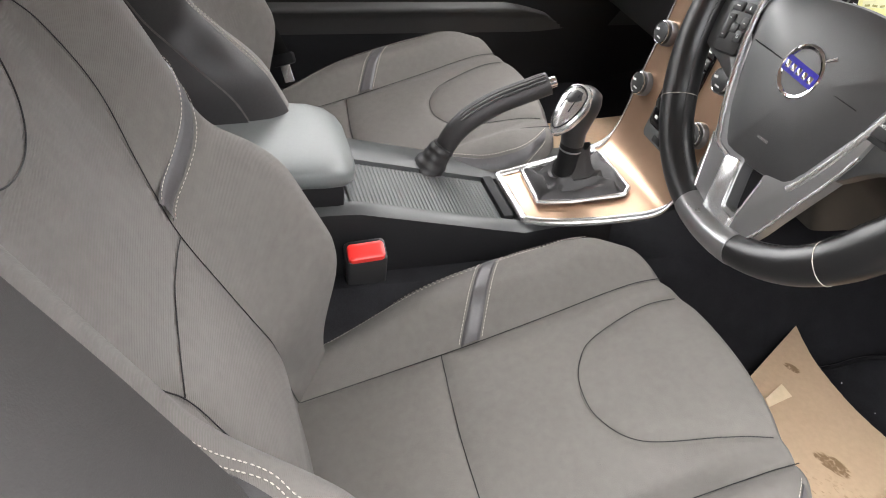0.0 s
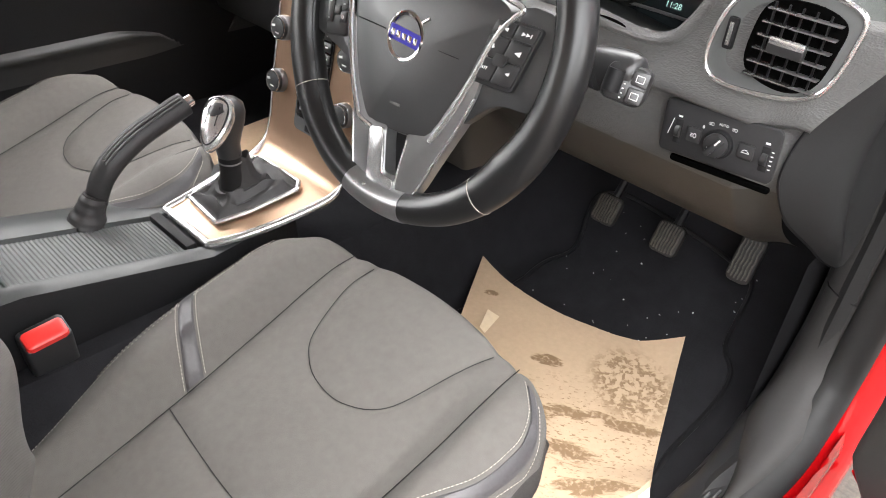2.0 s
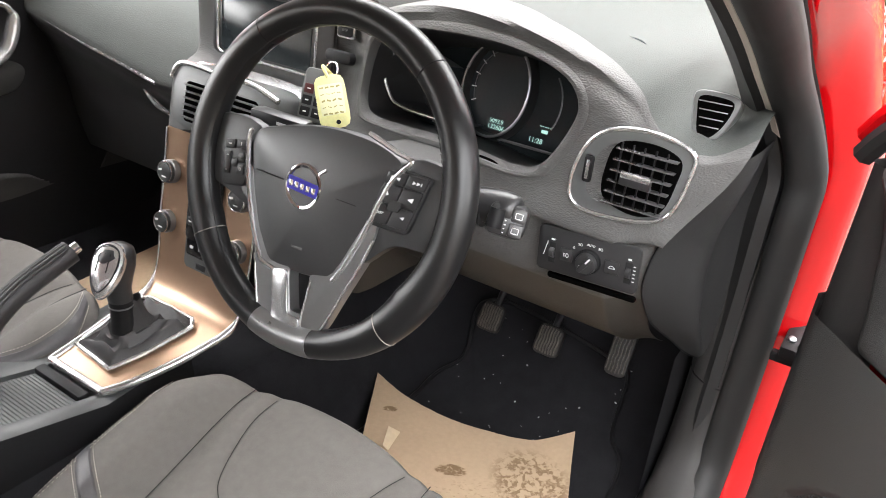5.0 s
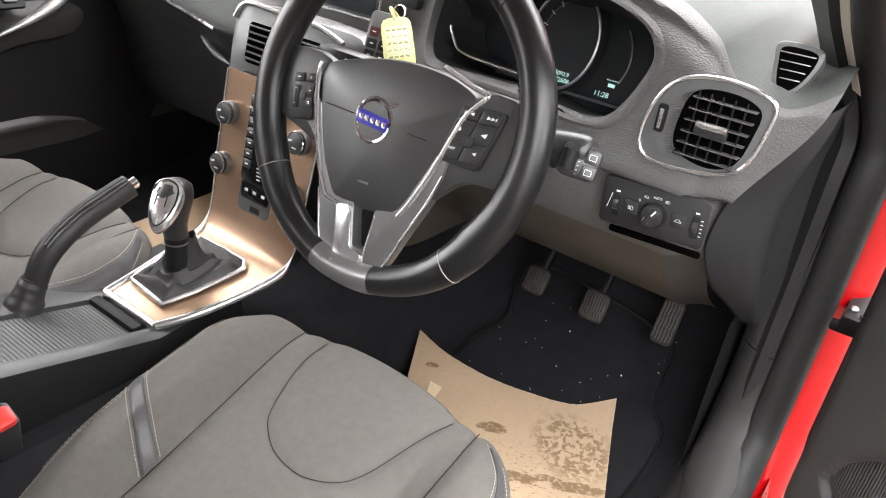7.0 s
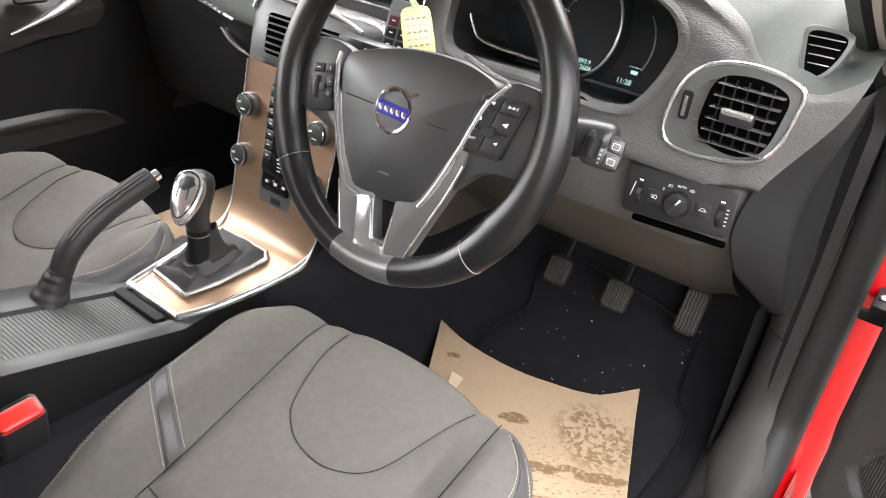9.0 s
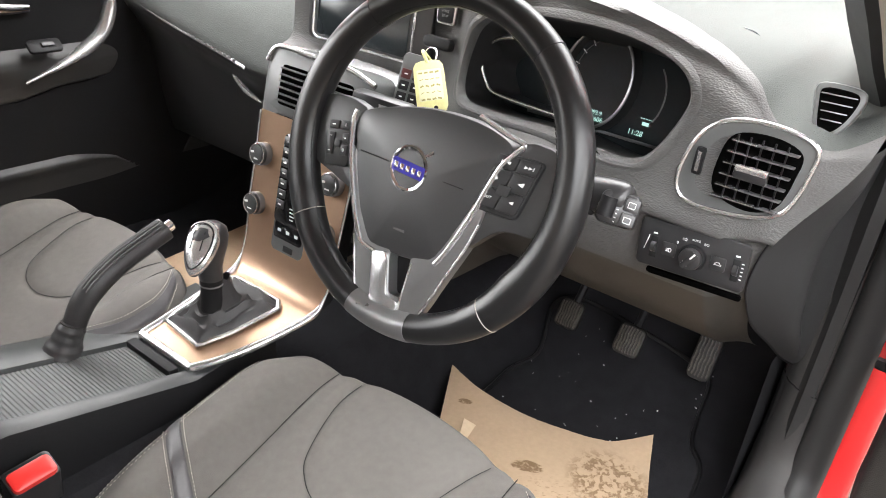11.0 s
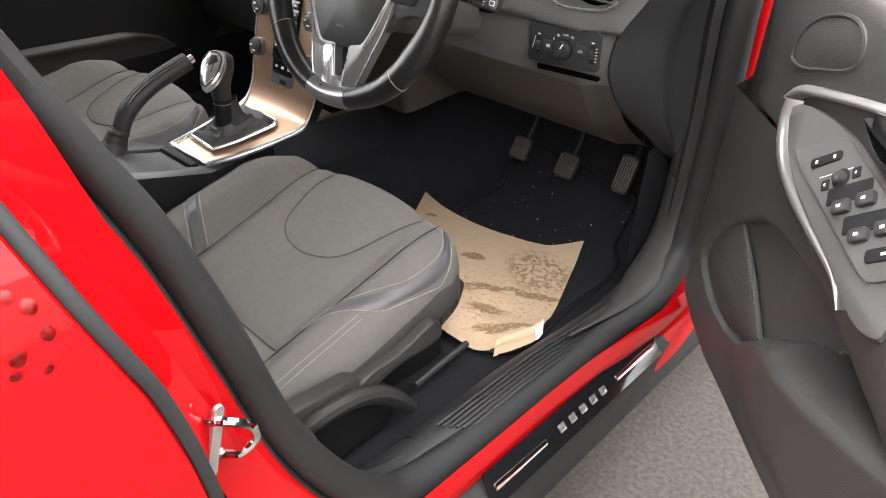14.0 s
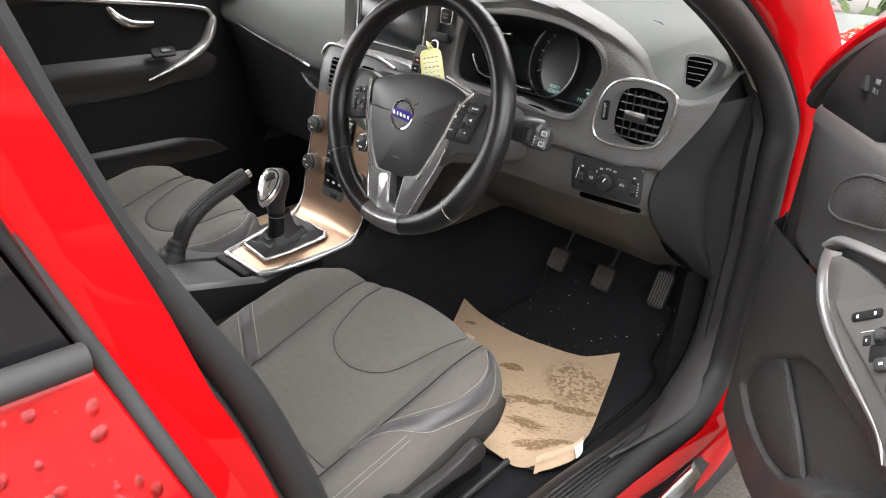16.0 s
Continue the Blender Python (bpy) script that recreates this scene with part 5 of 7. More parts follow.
for kx in (-0.047, 0.055):
    part("slot", brick(off(LP, kx, -0.004, 0.0048), 0.009, 0.028, 0.0006, 0.0002), BLACK, lp)
    part("roller", tube([LP @ Vector((kx - 0.003, -0.004, 0.004)), LP @ Vector((kx + 0.003, -0.004, 0.004))], 0.007, 14), PLASTIC_SMOOTH, lp)
    part("roller_mark", brick(off(LP, kx, 0.014, 0.0052), 0.005, 0.0022, 0.0003, 0.0001), WHITE, lp)
part("scale_mark", plate([(-0.0585, -0.010), (-0.0535, 0.010), (-0.0545, 0.010), (-0.0595, -0.010)], 0.0004, off(LP, 0, 0, 0.005), 0.0001), WHITE, lp)
for k in range(5):
    part("scale_mark", brick(off(LP, 0.0622, -0.014 + 0.005 * k, 0.005), 0.003, 0.001, 0.0003, 0.0001), WHITE, lp)
text_part("AUTO", 0.0040, off(LP, 0.004, 0.0185, 0.0052), WHITE, lp)
text_part("0", 0.0050, off(LP, -0.018, 0.010, 0.0052), WHITE, lp)
for kx, ky in ((-0.010, 0.0165), (0.017, 0.017)):
    for dy in (-0.0012, 0.0, 0.0012):
        part("light_mark", brick(off(LP, kx - 0.0018, ky + dy, 0.0052), 0.0024, 0.0005, 0.0003, 0.0001), WHITE, lp)
    part("light_mark", tube([LP @ Vector((kx + 0.0012 + 0.0014 * math.cos(a), ky + 0.0017 * math.sin(a), 0.0053)) for a in np.linspace(0, 2 * math.pi, 13)[:-1]], 0.00028, 4, closed=True), WHITE, lp)
for a in np.linspace(0, 2 * math.pi, 9)[:-1]:
    part("lamp_ray", brick(off(LP, -0.0015 + 0.0036 * math.cos(a), -0.0085 + 0.0036 * math.sin(a), 0.0181) @ Matrix.Rotation(a, 4, "Z"), 0.0016, 0.0005, 0.0003, 0.0001), WHITE, lp)

# flush black strip painted in for the shade inside the slot
part("storage_slot_shade", plate(rounded(0.122, 0.008, 0.003), 0.004, facing((0.634, 0.2425, 0.7755), (0, -0.9, -0.25)) @ Matrix.Rotation(radians(4), 4, "Z"), 0.001), VOID, dash, "flat black strip for the shaded slot beneath the light switches")
# no opening here: a flush black plate paints the column gap's shade
gap = catmull([(-0.040, 0.012), (-0.030, 0.030), (0.012, 0.030), (0.034, 0.010), (0.036, -0.018), (0.010, -0.034), (-0.030, -0.030)], 5, True)
part("column_gap_shade", plate(gap, 0.0016, facing((0.462, 0.2375, 0.872), (0, -1, 0.12)), 0.0006), VOID, dash, "flat black plate for the shaded gap round the steering column")
# instrument cluster
CL = facing((0.40, 0.385, 0.962), (0, -0.965, 0.26))
cluster = part("instrument_display", plate(rounded(0.40, 0.20, 0.03), 0.004, off(CL, 0, 0, -0.004), 0.002), SCREEN, dash, "dark glass instrument display")


def dial_ring(r, z, n=64):
    return [CL @ Vector((-0.003 + 0.051 * r * math.cos(a), -0.008 + 0.066 * r * math.sin(a), z)) for a in np.linspace(0, 2 * math.pi, n + 1)[:-1]]


part("dial_ring", grid([dial_ring(r, z) for r, z in ((1.16, 0.002), (1.12, 0.016), (1.07, 0.022), (1.02, 0.020), (1.0, 0.010), (0.99, 0.003))], close_u=True), DARK_TRIM, cluster, "raised dial surround")
part("dial_edge", tube(dial_ring(1.055, 0.0225), 0.0022, 8, closed=True), DARK_SATIN, cluster, "silver dial edge")
part("dial", grid([dial_ring(r, 0.004) for r in (0.99, 0.6, 0.01)], close_u=True), SCREEN, cluster)
part("dial_scale", tube([CL @ Vector((-0.003 + 0.043 * math.cos(a), -0.008 + 0.056 * math.sin(a), 0.0046)) for a in np.linspace(1.2, 3.6, 30)], 0.0006, 5), GREY_TRIM, cluster)
for k in range(7):
    a = radians(84 + 20 * k)
    part("dial_mark", brick(off(CL, -0.003 + 0.044 * math.cos(a), -0.008 + 0.057 * math.sin(a), 0.0044) @ Matrix.Rotation(a, 4, "Z"), 0.008, 0.0014, 0.0003, 0.0001), WHITE, cluster)
frame_pts = catmull([(0.335, 1.006), (0.276, 0.999), (0.248, 0.983), (0.240, 0.960), (0.252, 0.931), (0.270, 0.917), (0.335, 0.9125), (0.395, 0.9115)], 8)
part("side_gauge_frame", tube([(q[0], 0.302, q[1]) for q in frame_pts], 0.0032, 10), SATIN, cluster, "silver edge of the side gauge")
part("side_gauge_wall", grid([[(0.335 + (q[0] - 0.335) * f, y, 0.958 + (q[1] - 0.958) * f - d) for q in frame_pts] for f, y, d in ((1.0, 0.303, 0.0), (0.92, 0.33, 0.008), (0.80, 0.372, 0.022))]), PANEL, cluster, "dark inner wall of the side gauge")
part("gauge_arc", tube([CL @ Vector((-0.125 + 0.038 * math.cos(a), -0.020 + 0.040 * math.sin(a), 0.002)) for a in np.linspace(1.6, 4.4, 16)], 0.0010, 5), DARK_SATIN, cluster)
part("gauge_arc", tube([CL @ Vector((0.040 + 0.056 * math.cos(a), -0.016 + 0.062 * math.sin(a), 0.002)) for a in np.linspace(-0.5, 0.75, 16)], 0.0012, 5), DARK_SATIN, cluster)
part("lower_ledge", tube([CL @ Vector((x, -0.077 - 0.03 * (x - 0.05) ** 2, 0.012)) for x in np.linspace(-0.10, 0.115, 14)], 0.0022, 8), GREY_TRIM, cluster, "grey ledge under the dials")
text_part("5093.9", 0.0085, off(CL, 0.003, -0.054, 0.0048), DISPLAY, cluster)
text_part("132606", 0.0095, off(CL, 0.004, -0.063, 0.0048), DISPLAY, cluster)
text_part("11:28", 0.0105, off(CL, 0.069, -0.066, 0.0010), DISPLAY, cluster)
part("fuel_mark", brick(off(CL, 0.080, -0.051, 0.0008), 0.010, 0.005, 0.0003, 0.0001), DISPLAY, cluster)
for k in range(5):
    part("fuel_bar", brick(off(CL, 0.072 + 0.004 * k, -0.044, 0.0008), 0.0026, 0.0012, 0.0003, 0.0001), DISPLAY, cluster)

# screen, start button, key slot
screen_f = facing((0.030, 0.286, 0.985), (0, -0.995, 0.09))
sat = part("screen_surround", plate(rounded(0.262, 0.112, 0.016), 0.006, screen_f, 0.003), PLASTIC_SMOOTH, dash)
part("screen", plate(rounded(0.196, 0.094, 0.010), 0.002, off(screen_f, -0.010, 0, 0.0055), 0.001), SCREEN, sat, "dark switched-off screen")
edge = rounded(0.214, 0.106, 0.014)
part("screen_edge", tube([screen_f @ Vector((q[0] - 0.010, q[1], 0.0065)) for q in edge], 0.0024, 6, closed=True), SATIN, sat, "silver screen edging")
SB = facing((0.188, 0.281, 1.018), (-0.05, -0.99, 0.1))
start = part("start_button", plate(rounded(0.036, 0.032, 0.007), 0.005, SB, 0.002), SATIN, dash, "engine start button with a silver rim")
part("button_cap", plate(rounded(0.029, 0.025, 0.005), 0.0035, off(SB, 0, 0, 0.0035), 0.0015), BLACK, start)
text_part("START", 0.0050, off(SB, 0, 0.0032, 0.0073), GREY_TRIM, start)
text_part("STOP", 0.0050, off(SB, 0, -0.0036, 0.0073), GREY_TRIM, start)
part("key_slot", plate(rounded(0.052, 0.018, 0.008), 0.012, facing((0.186, 0.272, 0.976), (-0.05, -0.98, 0.2)), 0.004), BLACK, dash)
# silver sweep under the screen
rows = []
for x in np.linspace(-0.115, 0.190, 24):
    dz = 0.010 * ((x - 0.03) / 0.15) ** 2
    rows.append([(x, 0.250, 0.880 - dz), (x, 0.238, 0.884 - dz), (x, 0.234, 0.897 - dz), (x, 0.238, 0.910 - dz), (x, 0.252, 0.918 - dz), (x, 0.262, 0.920 - dz)])
part("silver_sweep", grid(rows), SATIN, dash, "satin silver trim under the screen")

# centre vents in a grey frame
GV = facing((0.020, 0.180, 0.868), (0, -0.975, 0.22))
gv = part("center_vent", plate(catmull([(-0.116, 0.045), (-0.09, 0.062), (0.0, 0.058), (0.10, 0.055), (0.118, 0.03), (0.118, -0.04), (0.105, -0.066), (0.0, -0.050), (-0.080, -0.046), (-0.108, -0.068), (-0.118, -0.03)], 5, True), 0.055, off(GV, 0, 0, -0.055), 0.008), GREY_TRIM, dash, "grey frame with two air vents")
for cx in (-0.050, 0.048):
    # black plate painting the shade between the slats
    part("duct_shade", plate(rounded(0.060, 0.064, 0.008), 0.001, off(GV, cx, 0.004, 0.0002), 0.0004), VOID, gv)
    for k in range(6):
        part("slat", brick(off(GV, cx, -0.021 + 0.0102 * k, 0.001), 0.056, 0.0022, 0.007, 0.0008), GREY_TRIM, gv)
part("frame_edge", tube([GV @ Vector((q[0], q[1], 0.0)) for q in catmull([(-0.116, 0.035), (-0.095, 0.060), (-0.02, 0.060), (0.06, 0.058), (0.116, 0.045)], 8)], 0.0045, 8), SATIN, gv, "bright upper edge")

# climate controls on the centre stack
ST = facing((0.012, 0.1555, 0.755), (0, -0.982, 0.187))
controls = part("control_panel", plate(rounded(0.076, 0.150, 0.010), 0.004, off(ST, 0, -0.026, 0.0), 0.002), GLOSS_BLACK, console, "gloss black control panel with small keys")
part("lower_panel", plate(rounded(0.076, 0.060, 0.012), 0.006, off(ST, 0, -0.122, -0.004), 0.002), GREY_TRIM, controls, "grey lower key panel")
part("display", plate(rounded(0.066, 0.030, 0.006), 0.002, off(ST, 0, -0.112, 0.0015), 0.001), GLOSS_BLACK, controls)
for r in range(7):
    for c in (-1, 1):
        part("key", brick(off(ST, c * 0.026, 0.036 - 0.0175 * r, 0.004), 0.018, 0.014, 0.002, 0.0008), PLASTIC_SMOOTH, controls)
        part("key_mark", brick(off(ST, c * 0.026, 0.036 - 0.0175 * r, 0.0061), 0.007, 0.0022, 0.0003, 0.0001), WHITE, controls)
for c in (-1, 0, 1):
    part("key_mark", brick(off(ST, c * 0.020, -0.112, 0.0036), 0.008, 0.005, 0.0003, 0.0001), WHITE, controls)
seat_line = catmull([(-0.008, -0.012), (-0.002, -0.026), (0.0, -0.042), (0.012, -0.050)], 6)
for w in (0.0, 0.006):
    part("airflow_mark", tube([ST @ Vector((q[0] + w, q[1] + w, 0.0045)) for q in seat_line], 0.0011, 5), WHITE, controls)
for k in range(4):
    part("airflow_mark", brick(off(ST, 0.004, -0.070 - 0.006 * k, 0.0042), 0.014 - 0.002 * k, 0.002, 0.0004, 0.0001), WHITE, controls)
part("lock_key", brick(off(ST, 0.004, -0.141, 0.002), 0.022, 0.010, 0.0012, 0.0006), BLACK, controls)
for kx in (-0.083, 0.083):
    for ky in (0.0, -0.086):
        kn = part("rotary_knob", disc(0.0195, 0.012, off(ST, kx, ky, 0.0), bevel=0.002), DARK_SATIN, console, "silver-rimmed rotary knob")
        part("knob_cap", disc(0.0182, 0.0175, off(ST, kx, ky, 0.0), bevel=0.002), PLASTIC_SMOOTH, kn)
        part("knob_rim", tube([off(ST, kx, ky, 0.0172) @ Vector((0.0168 * math.cos(a), 0.0168 * math.sin(a), 0)) for a in np.linspace(0, 2 * math.pi, 33)[:-1]], 0.0013, 6, closed=True), CHROME, kn, "bright knob rim")
        part("knob_face", disc(0.0155, 0.0008, off(ST, kx, ky, 0.0172), bevel=0.0003), CONSOLE, kn)
        part("knob_letters", brick(off(ST, kx, ky - 0.008, 0.0180), 0.010, 0.0022, 0.0003, 0.0001), WHITE, kn)
        part("knob_mark", brick(off(ST, kx - 0.010, ky + 0.002, 0.0180) @ Matrix.Rotation(0.2, 4, "Z"), 0.008, 0.0035, 0.0004, 0.0001), WHITE, kn)

# passenger side dash trim
strip = catmull([(-0.78, 0.336, 0.893), (-0.70, 0.334, 0.876), (-0.55, 0.333, 0.848), (-0.42, 0.332, 0.829), (-0.335, 0.331, 0.814)], 8)
part("dash_strip", tube(strip, 0.0040, 8), SATIN, dash, "thin silver dashboard strip")
for k in range(11):
    f = k / 10
    x = -0.515 + 0.145 * f
    part("strip_mark", box(x, x + 0.009, 0.3262, 0.3280, 0.8425 - 0.145 * f * 0.15, 0.8485 - 0.145 * f * 0.15, 0), SATIN, dash)
part("glovebox_handle", tube(catmull([(-0.43, 0.372, 0.778), (-0.38, 0.362, 0.757), (-0.325, 0.360, 0.742)], 6), [0.003, 0.004, 0.005, 0.006, 0.006, 0.006, 0.006, 0.006, 0.006, 0.005, 0.004, 0.003, 0.002], 8), SATIN, dash)
part("side_vent", plate(rounded(0.06, 0.05, 0.012), 0.006, facing((-0.735, 0.345, 0.950), (0.2, -0.9, 0.4)), 0.002), BLACK, dash)

# key in its slot with a paper tag
key = thing("car_key", (0.205, 0.25, 0.92), "black remote key with buttons hanging from the dash slot", "key")
KF = facing((0.170, 0.232, 0.922), (0.35, -0.88, 0.30)) @ Matrix.Rotation(radians(-6), 4, "Z") @ Matrix.Scale(1.02, 4)
part("fob", plate(rounded(0.040, 0.076, 0.008), 0.014, off(KF, 0, 0, -0.007), 0.003), GREY_TRIM, key)
for r in range(3):
    for c in (-1, 1):
        part("button", brick(off(KF, 0.0088 * c, 0.008 - 0.0165 * r, 0.007), 0.0145, 0.0135, 0.0016, 0.0008), DIM_RED if (r, c) == (0, -1) else BLACK, key)
        part("button_mark", brick(off(KF, 0.0088 * c, 0.008 - 0.0165 * r, 0.0087), 0.005, 0.0018, 0.0003, 0.0001), WHITE, key)
part("key_ring", tube([(0.200 + 0.011 * math.cos(a), 0.232 + 0.004 * math.sin(a), 0.966 + 0.011 * math.sin(a)) for a in np.linspace(0, 2 * math.pi, 25)[:-1]], 0.0011, 6, closed=True), CHROME, key)
tag = thing("paper_tag", (0.225, 0.222, 0.93), "yellow paper key tag with illegible handwriting", "tag")
TF = facing((0.226, 0.204, 0.932), (0.50, -0.78, 0.36)) @ Matrix.Rotation(radians(14), 4, "Z") @ Matrix.Scale(1.08, 4)
part("card", plate(catmull([(-0.019, 0.026), (-0.010, 0.033), (0.010, 0.033), (0.019, 0.026), (0.020, 0.0), (0.020, -0.026), (0.012, -0.035), (-0.012, -0.035), (-0.020, -0.026), (-0.020, 0.0)], 2, True), 0.0012, TF, 0.0004), TAG, tag)
part("loop", tube(catmull([tuple(TF @ Vector((0, 0.030, 0.001))), tuple(TF @ Vector((-0.004, 0.046, 0.0))), (0.203, 0.230, 0.960)], 6), 0.0024, 6), TAG, tag)
part("paper_slip", plate(rounded(0.032, 0.040, 0.002), 0.0003, off(TF, 0.0, 0.002, 0.0012), 0.0001), SLIP, tag, "pale paper slip")
for r in range(5):
    for k in range(4):
        part("ink_stroke", brick(off(TF, -0.011 + 0.0072 * k, 0.018 - 0.0085 * r, 0.0015) @ Matrix.Rotation(0.4 * math.sin(7 * r + 3 * k), 4, "Z"), 0.005, 0.0010 if r % 2 else 0.0022, 0.0002, 0.0001), INK, tag)
part("hole", disc(0.003, 0.0003, off(TF, 0.004, -0.028, 0.0012), 14, 0.0001), BLACK, tag)

# ---------------------------------------------------------------- gear lever and handbrake
gear = thing("gear_lever", (-0.01, 0.0, 0.52), "gear lever with a chrome-topped knob in a leather gaiter", "gear lever")
frame_o = [(-0.074, -0.050), (0.018, -0.056), (0.040, -0.010), (0.062, 0.066), (0.050, 0.078), (-0.05, 0.078), (-0.066, 0.070), (-0.070, 0.0)]


def trim_z(y):
    return 0.5285 + 0.28 * y


ring_pts = catmull(frame_o, 1, True)
fr = [(x, y, trim_z(y) + 0.004) for x, y in ring_pts]
dense = []
for a, b in zip(fr, fr[1:] + fr[:1]):
    for k in range(6):
        dense.append(tuple(p + (q - p) * k / 6 for p, q in zip(a, b)))
part("gaiter_frame", tube(dense, 0.0042, 8, closed=True), SATIN, gear, "chrome gaiter frame")
rows = []
for f, h in ((1.0, 0.001), (0.93, 0.006), (0.84, 0.013), (0.74, 0.016), (0.64, 0.013), (0.55, 0.017), (0.47, 0.025), (0.39, 0.024), (0.33, 0.034), (0.29, 0.047), (0.25, 0.060), (0.23, 0.072)):
    row = []
    for k, (x, y, z) in enumerate(dense):
        cx, cy = -0.012, 0.002
        fold = (0.0075 * math.sin(k * 0.52 + 7 * f) + 0.004 * math.sin(k * 1.15 - 11 * f)) * (1 - abs(f - 0.6) * 1.7 if f < 0.97 else 0)
        row.append((cx + (x - cx) * f, cy + (y - cy) * f + fold * 0.5, trim_z(cy + (y - cy) * f) + h + max(fold, -0.004)))
    rows.append(row)
part("gaiter", grid(rows, close_u=True), SEAT_LEATHER, gear, "creased black leather gaiter")
part("shaft", tube([(-0.012, -0.004, 0.55), (-0.012, -0.004, 0.585), (-0.012, -0.004, 0.610)], [0.020, 0.0175, 0.0185], 16), BLACK, gear)
part("collar", tube([(-0.012, -0.004, 0.594), (-0.012, -0.004, 0.5965)], 0.0188, 16), DARK_SATIN, gear)
rows = []
for z, cy, rx, ry in ((0.605, -0.004, 0.0185, 0.0185), (0.625, -0.006, 0.019, 0.020), (0.643, -0.006, 0.022, 0.025), (0.660, -0.005, 0.025, 0.030), (0.676, -0.004, 0.0265, 0.031), (0.688, -0.002, 0.024, 0.027), (0.696, -0.001, 0.016, 0.017), (0.699, -0.001, 0.006, 0.006)):
    rows.append([(-0.012 + rx * math.cos(a), cy + ry * math.sin(a), z) for a in np.linspace(0, 2 * math.pi, 25)[:-1]])
part("knob", grid(rows, close_u=True, caps=True), PLASTIC_SMOOTH, gear)
CAP = facing((-0.005, -0.024, 0.672), (0.30, -0.72, 0.62)) @ Matrix.Scale(1.12, 4)
cap_o = catmull([(0, 0.034), (0.018, 0.026), (0.023, 0.004), (0.016, -0.026), (0.0, -0.044), (-0.016, -0.026), (-0.023, 0.004), (-0.018, 0.026)], 5, True)
cap = part("knob_cap", plate(cap_o, 0.010, off(CAP, 0, 0, -0.006), 0.005, dome=0.006), SATIN, gear, "polished silver knob cap")
for w, h, x, y in ((0.0013, 0.026, -0.0085, 0.004), (0.0013, 0.026, -0.001, 0.004), (0.0013, 0.026, 0.0065, 0.004), (0.015, 0.0013, -0.001, 0.004)):
    part("shift_pattern", brick(off(CAP, x, y, 0.0088), w, h, 0.0008, 0.0002), BLACK, cap)
part("cap_groove", tube([CAP @ Vector((0.80 * q[0], 0.82 * q[1] + 0.001, 0.0060)) for q in cap_o], 0.0011, 6, closed=True), BLACK, cap, "dark groove round the cap")

brake = thing("handbrake", (-0.105, -0.15, 0.5), "black leather handbrake lever with ridges and a silver button", "handbrake")
hb = catmull([(-0.105, -0.190, 0.520), (-0.105, -0.183, 0.545), (-0.105, -0.166, 0.580), (-0.105, -0.140, 0.606), (-0.105, -0.100, 0.630), (-0.105, -0.055, 0.647), (-0.105, -0.018, 0.660)], 6)
part("grip", tube(hb, [0.016 + 0.003 * smooth(0, 0.5, k / 36) for k in range(37)], 14, flat=0.82), SEAT_LEATHER, brake)
for k in range(-2, 3):
    part("ridge", tube([(p[0] + 0.0055 * k, p[1] - 0.006, p[2] + 0.0165 - 0.0011 * k * k) for p in hb[15:-1]], 0.0022, 6), SEAT_LEATHER, brake)
part("button", tube([(-0.105, -0.019, 0.6595), (-0.105, -0.006, 0.6640)], [0.0095, 0.0090], 14), CHROME, brake, "silver release button")
part("neck", tube([hb[6], hb[7]], 0.0178, 14, flat=0.85), SEAT_LEATHER, brake)
boot = catmull([(-0.106, -0.214, 0.490), (-0.106, -0.204, 0.512), (-0.105, -0.194, 0.535), (-0.105, -0.182, 0.556)], 8)
part("boot", tube(boot, [0.034 - 0.016 * smooth(0, 1, k / 24) + 0.0008 * math.sin(k * 1.6) + 0.0008 * math.sin(k * 0.7) for k in range(25)], 18, flat=1.15), SEAT_LEATHER, brake, "wrinkled leather boot")

# ---------------------------------------------------------------- seat belt buckle
def buckle():
    root = thing("seat_belt_buckle", (0.105, -0.35, 0.45), "black seat belt buckle with a red release button", "buckle", "seat belt buckles")
    F = facing((0.103, -0.352, 0.522), (0.36, -0.10, 0.93), (-1, 0, 0.3))
    part("casing", plate(rounded(0.058, 0.036, 0.006), 0.115, off(F, 0, 0, -0.115), 0.004), PLASTIC_SMOOTH, root)
    part("release_button", plate(rounded(0.052, 0.027, 0.006), 0.010, off(F, 0, -0.004, -0.003), 0.003, dome=0.002), BUCKLE_RED, root, "red release button")
    part("slot", brick(off(F, 0, 0.0145, -0.0005), 0.044, 0.003, 0.001, 0.0003), BLACK, root)
    part("stalk", tube([tuple(F @ Vector((0, 0, -0.11))), (0.112, -0.38, 0.34)], 0.010, 8), BLACK, root)
    return root


buckle_d = buckle()

# belt tongue beside the far seat
tongue = thing("seat_belt_tongue", (-0.62, -0.38, 0.44), "black and steel seat belt tongue beside the passenger seat", "seat belt")
TG = facing((-0.615, -0.38, 0.475), (0.8, -0.5, 0.3)) @ Matrix.Rotation(radians(25), 4, "Z")
part("grip", plate(rounded(0.050, 0.024, 0.006), 0.012, TG, 0.003), BLACK, tongue)
part("blade", plate(rounded(0.022, 0.040, 0.003), 0.003, off(TG, 0.0, -0.028, 0.004), 0.001), CHROME, tongue, "steel blade")
part("webbing", tube([tuple(TG @ Vector((0.0, 0.01, 0.006))), (-0.66, -0.45, 0.62), (-0.70, -0.56, 0.90), (-0.715, -0.62, 1.20)], 0.022, 8, flat=0.06), RUBBER, tongue, "black belt webbing")

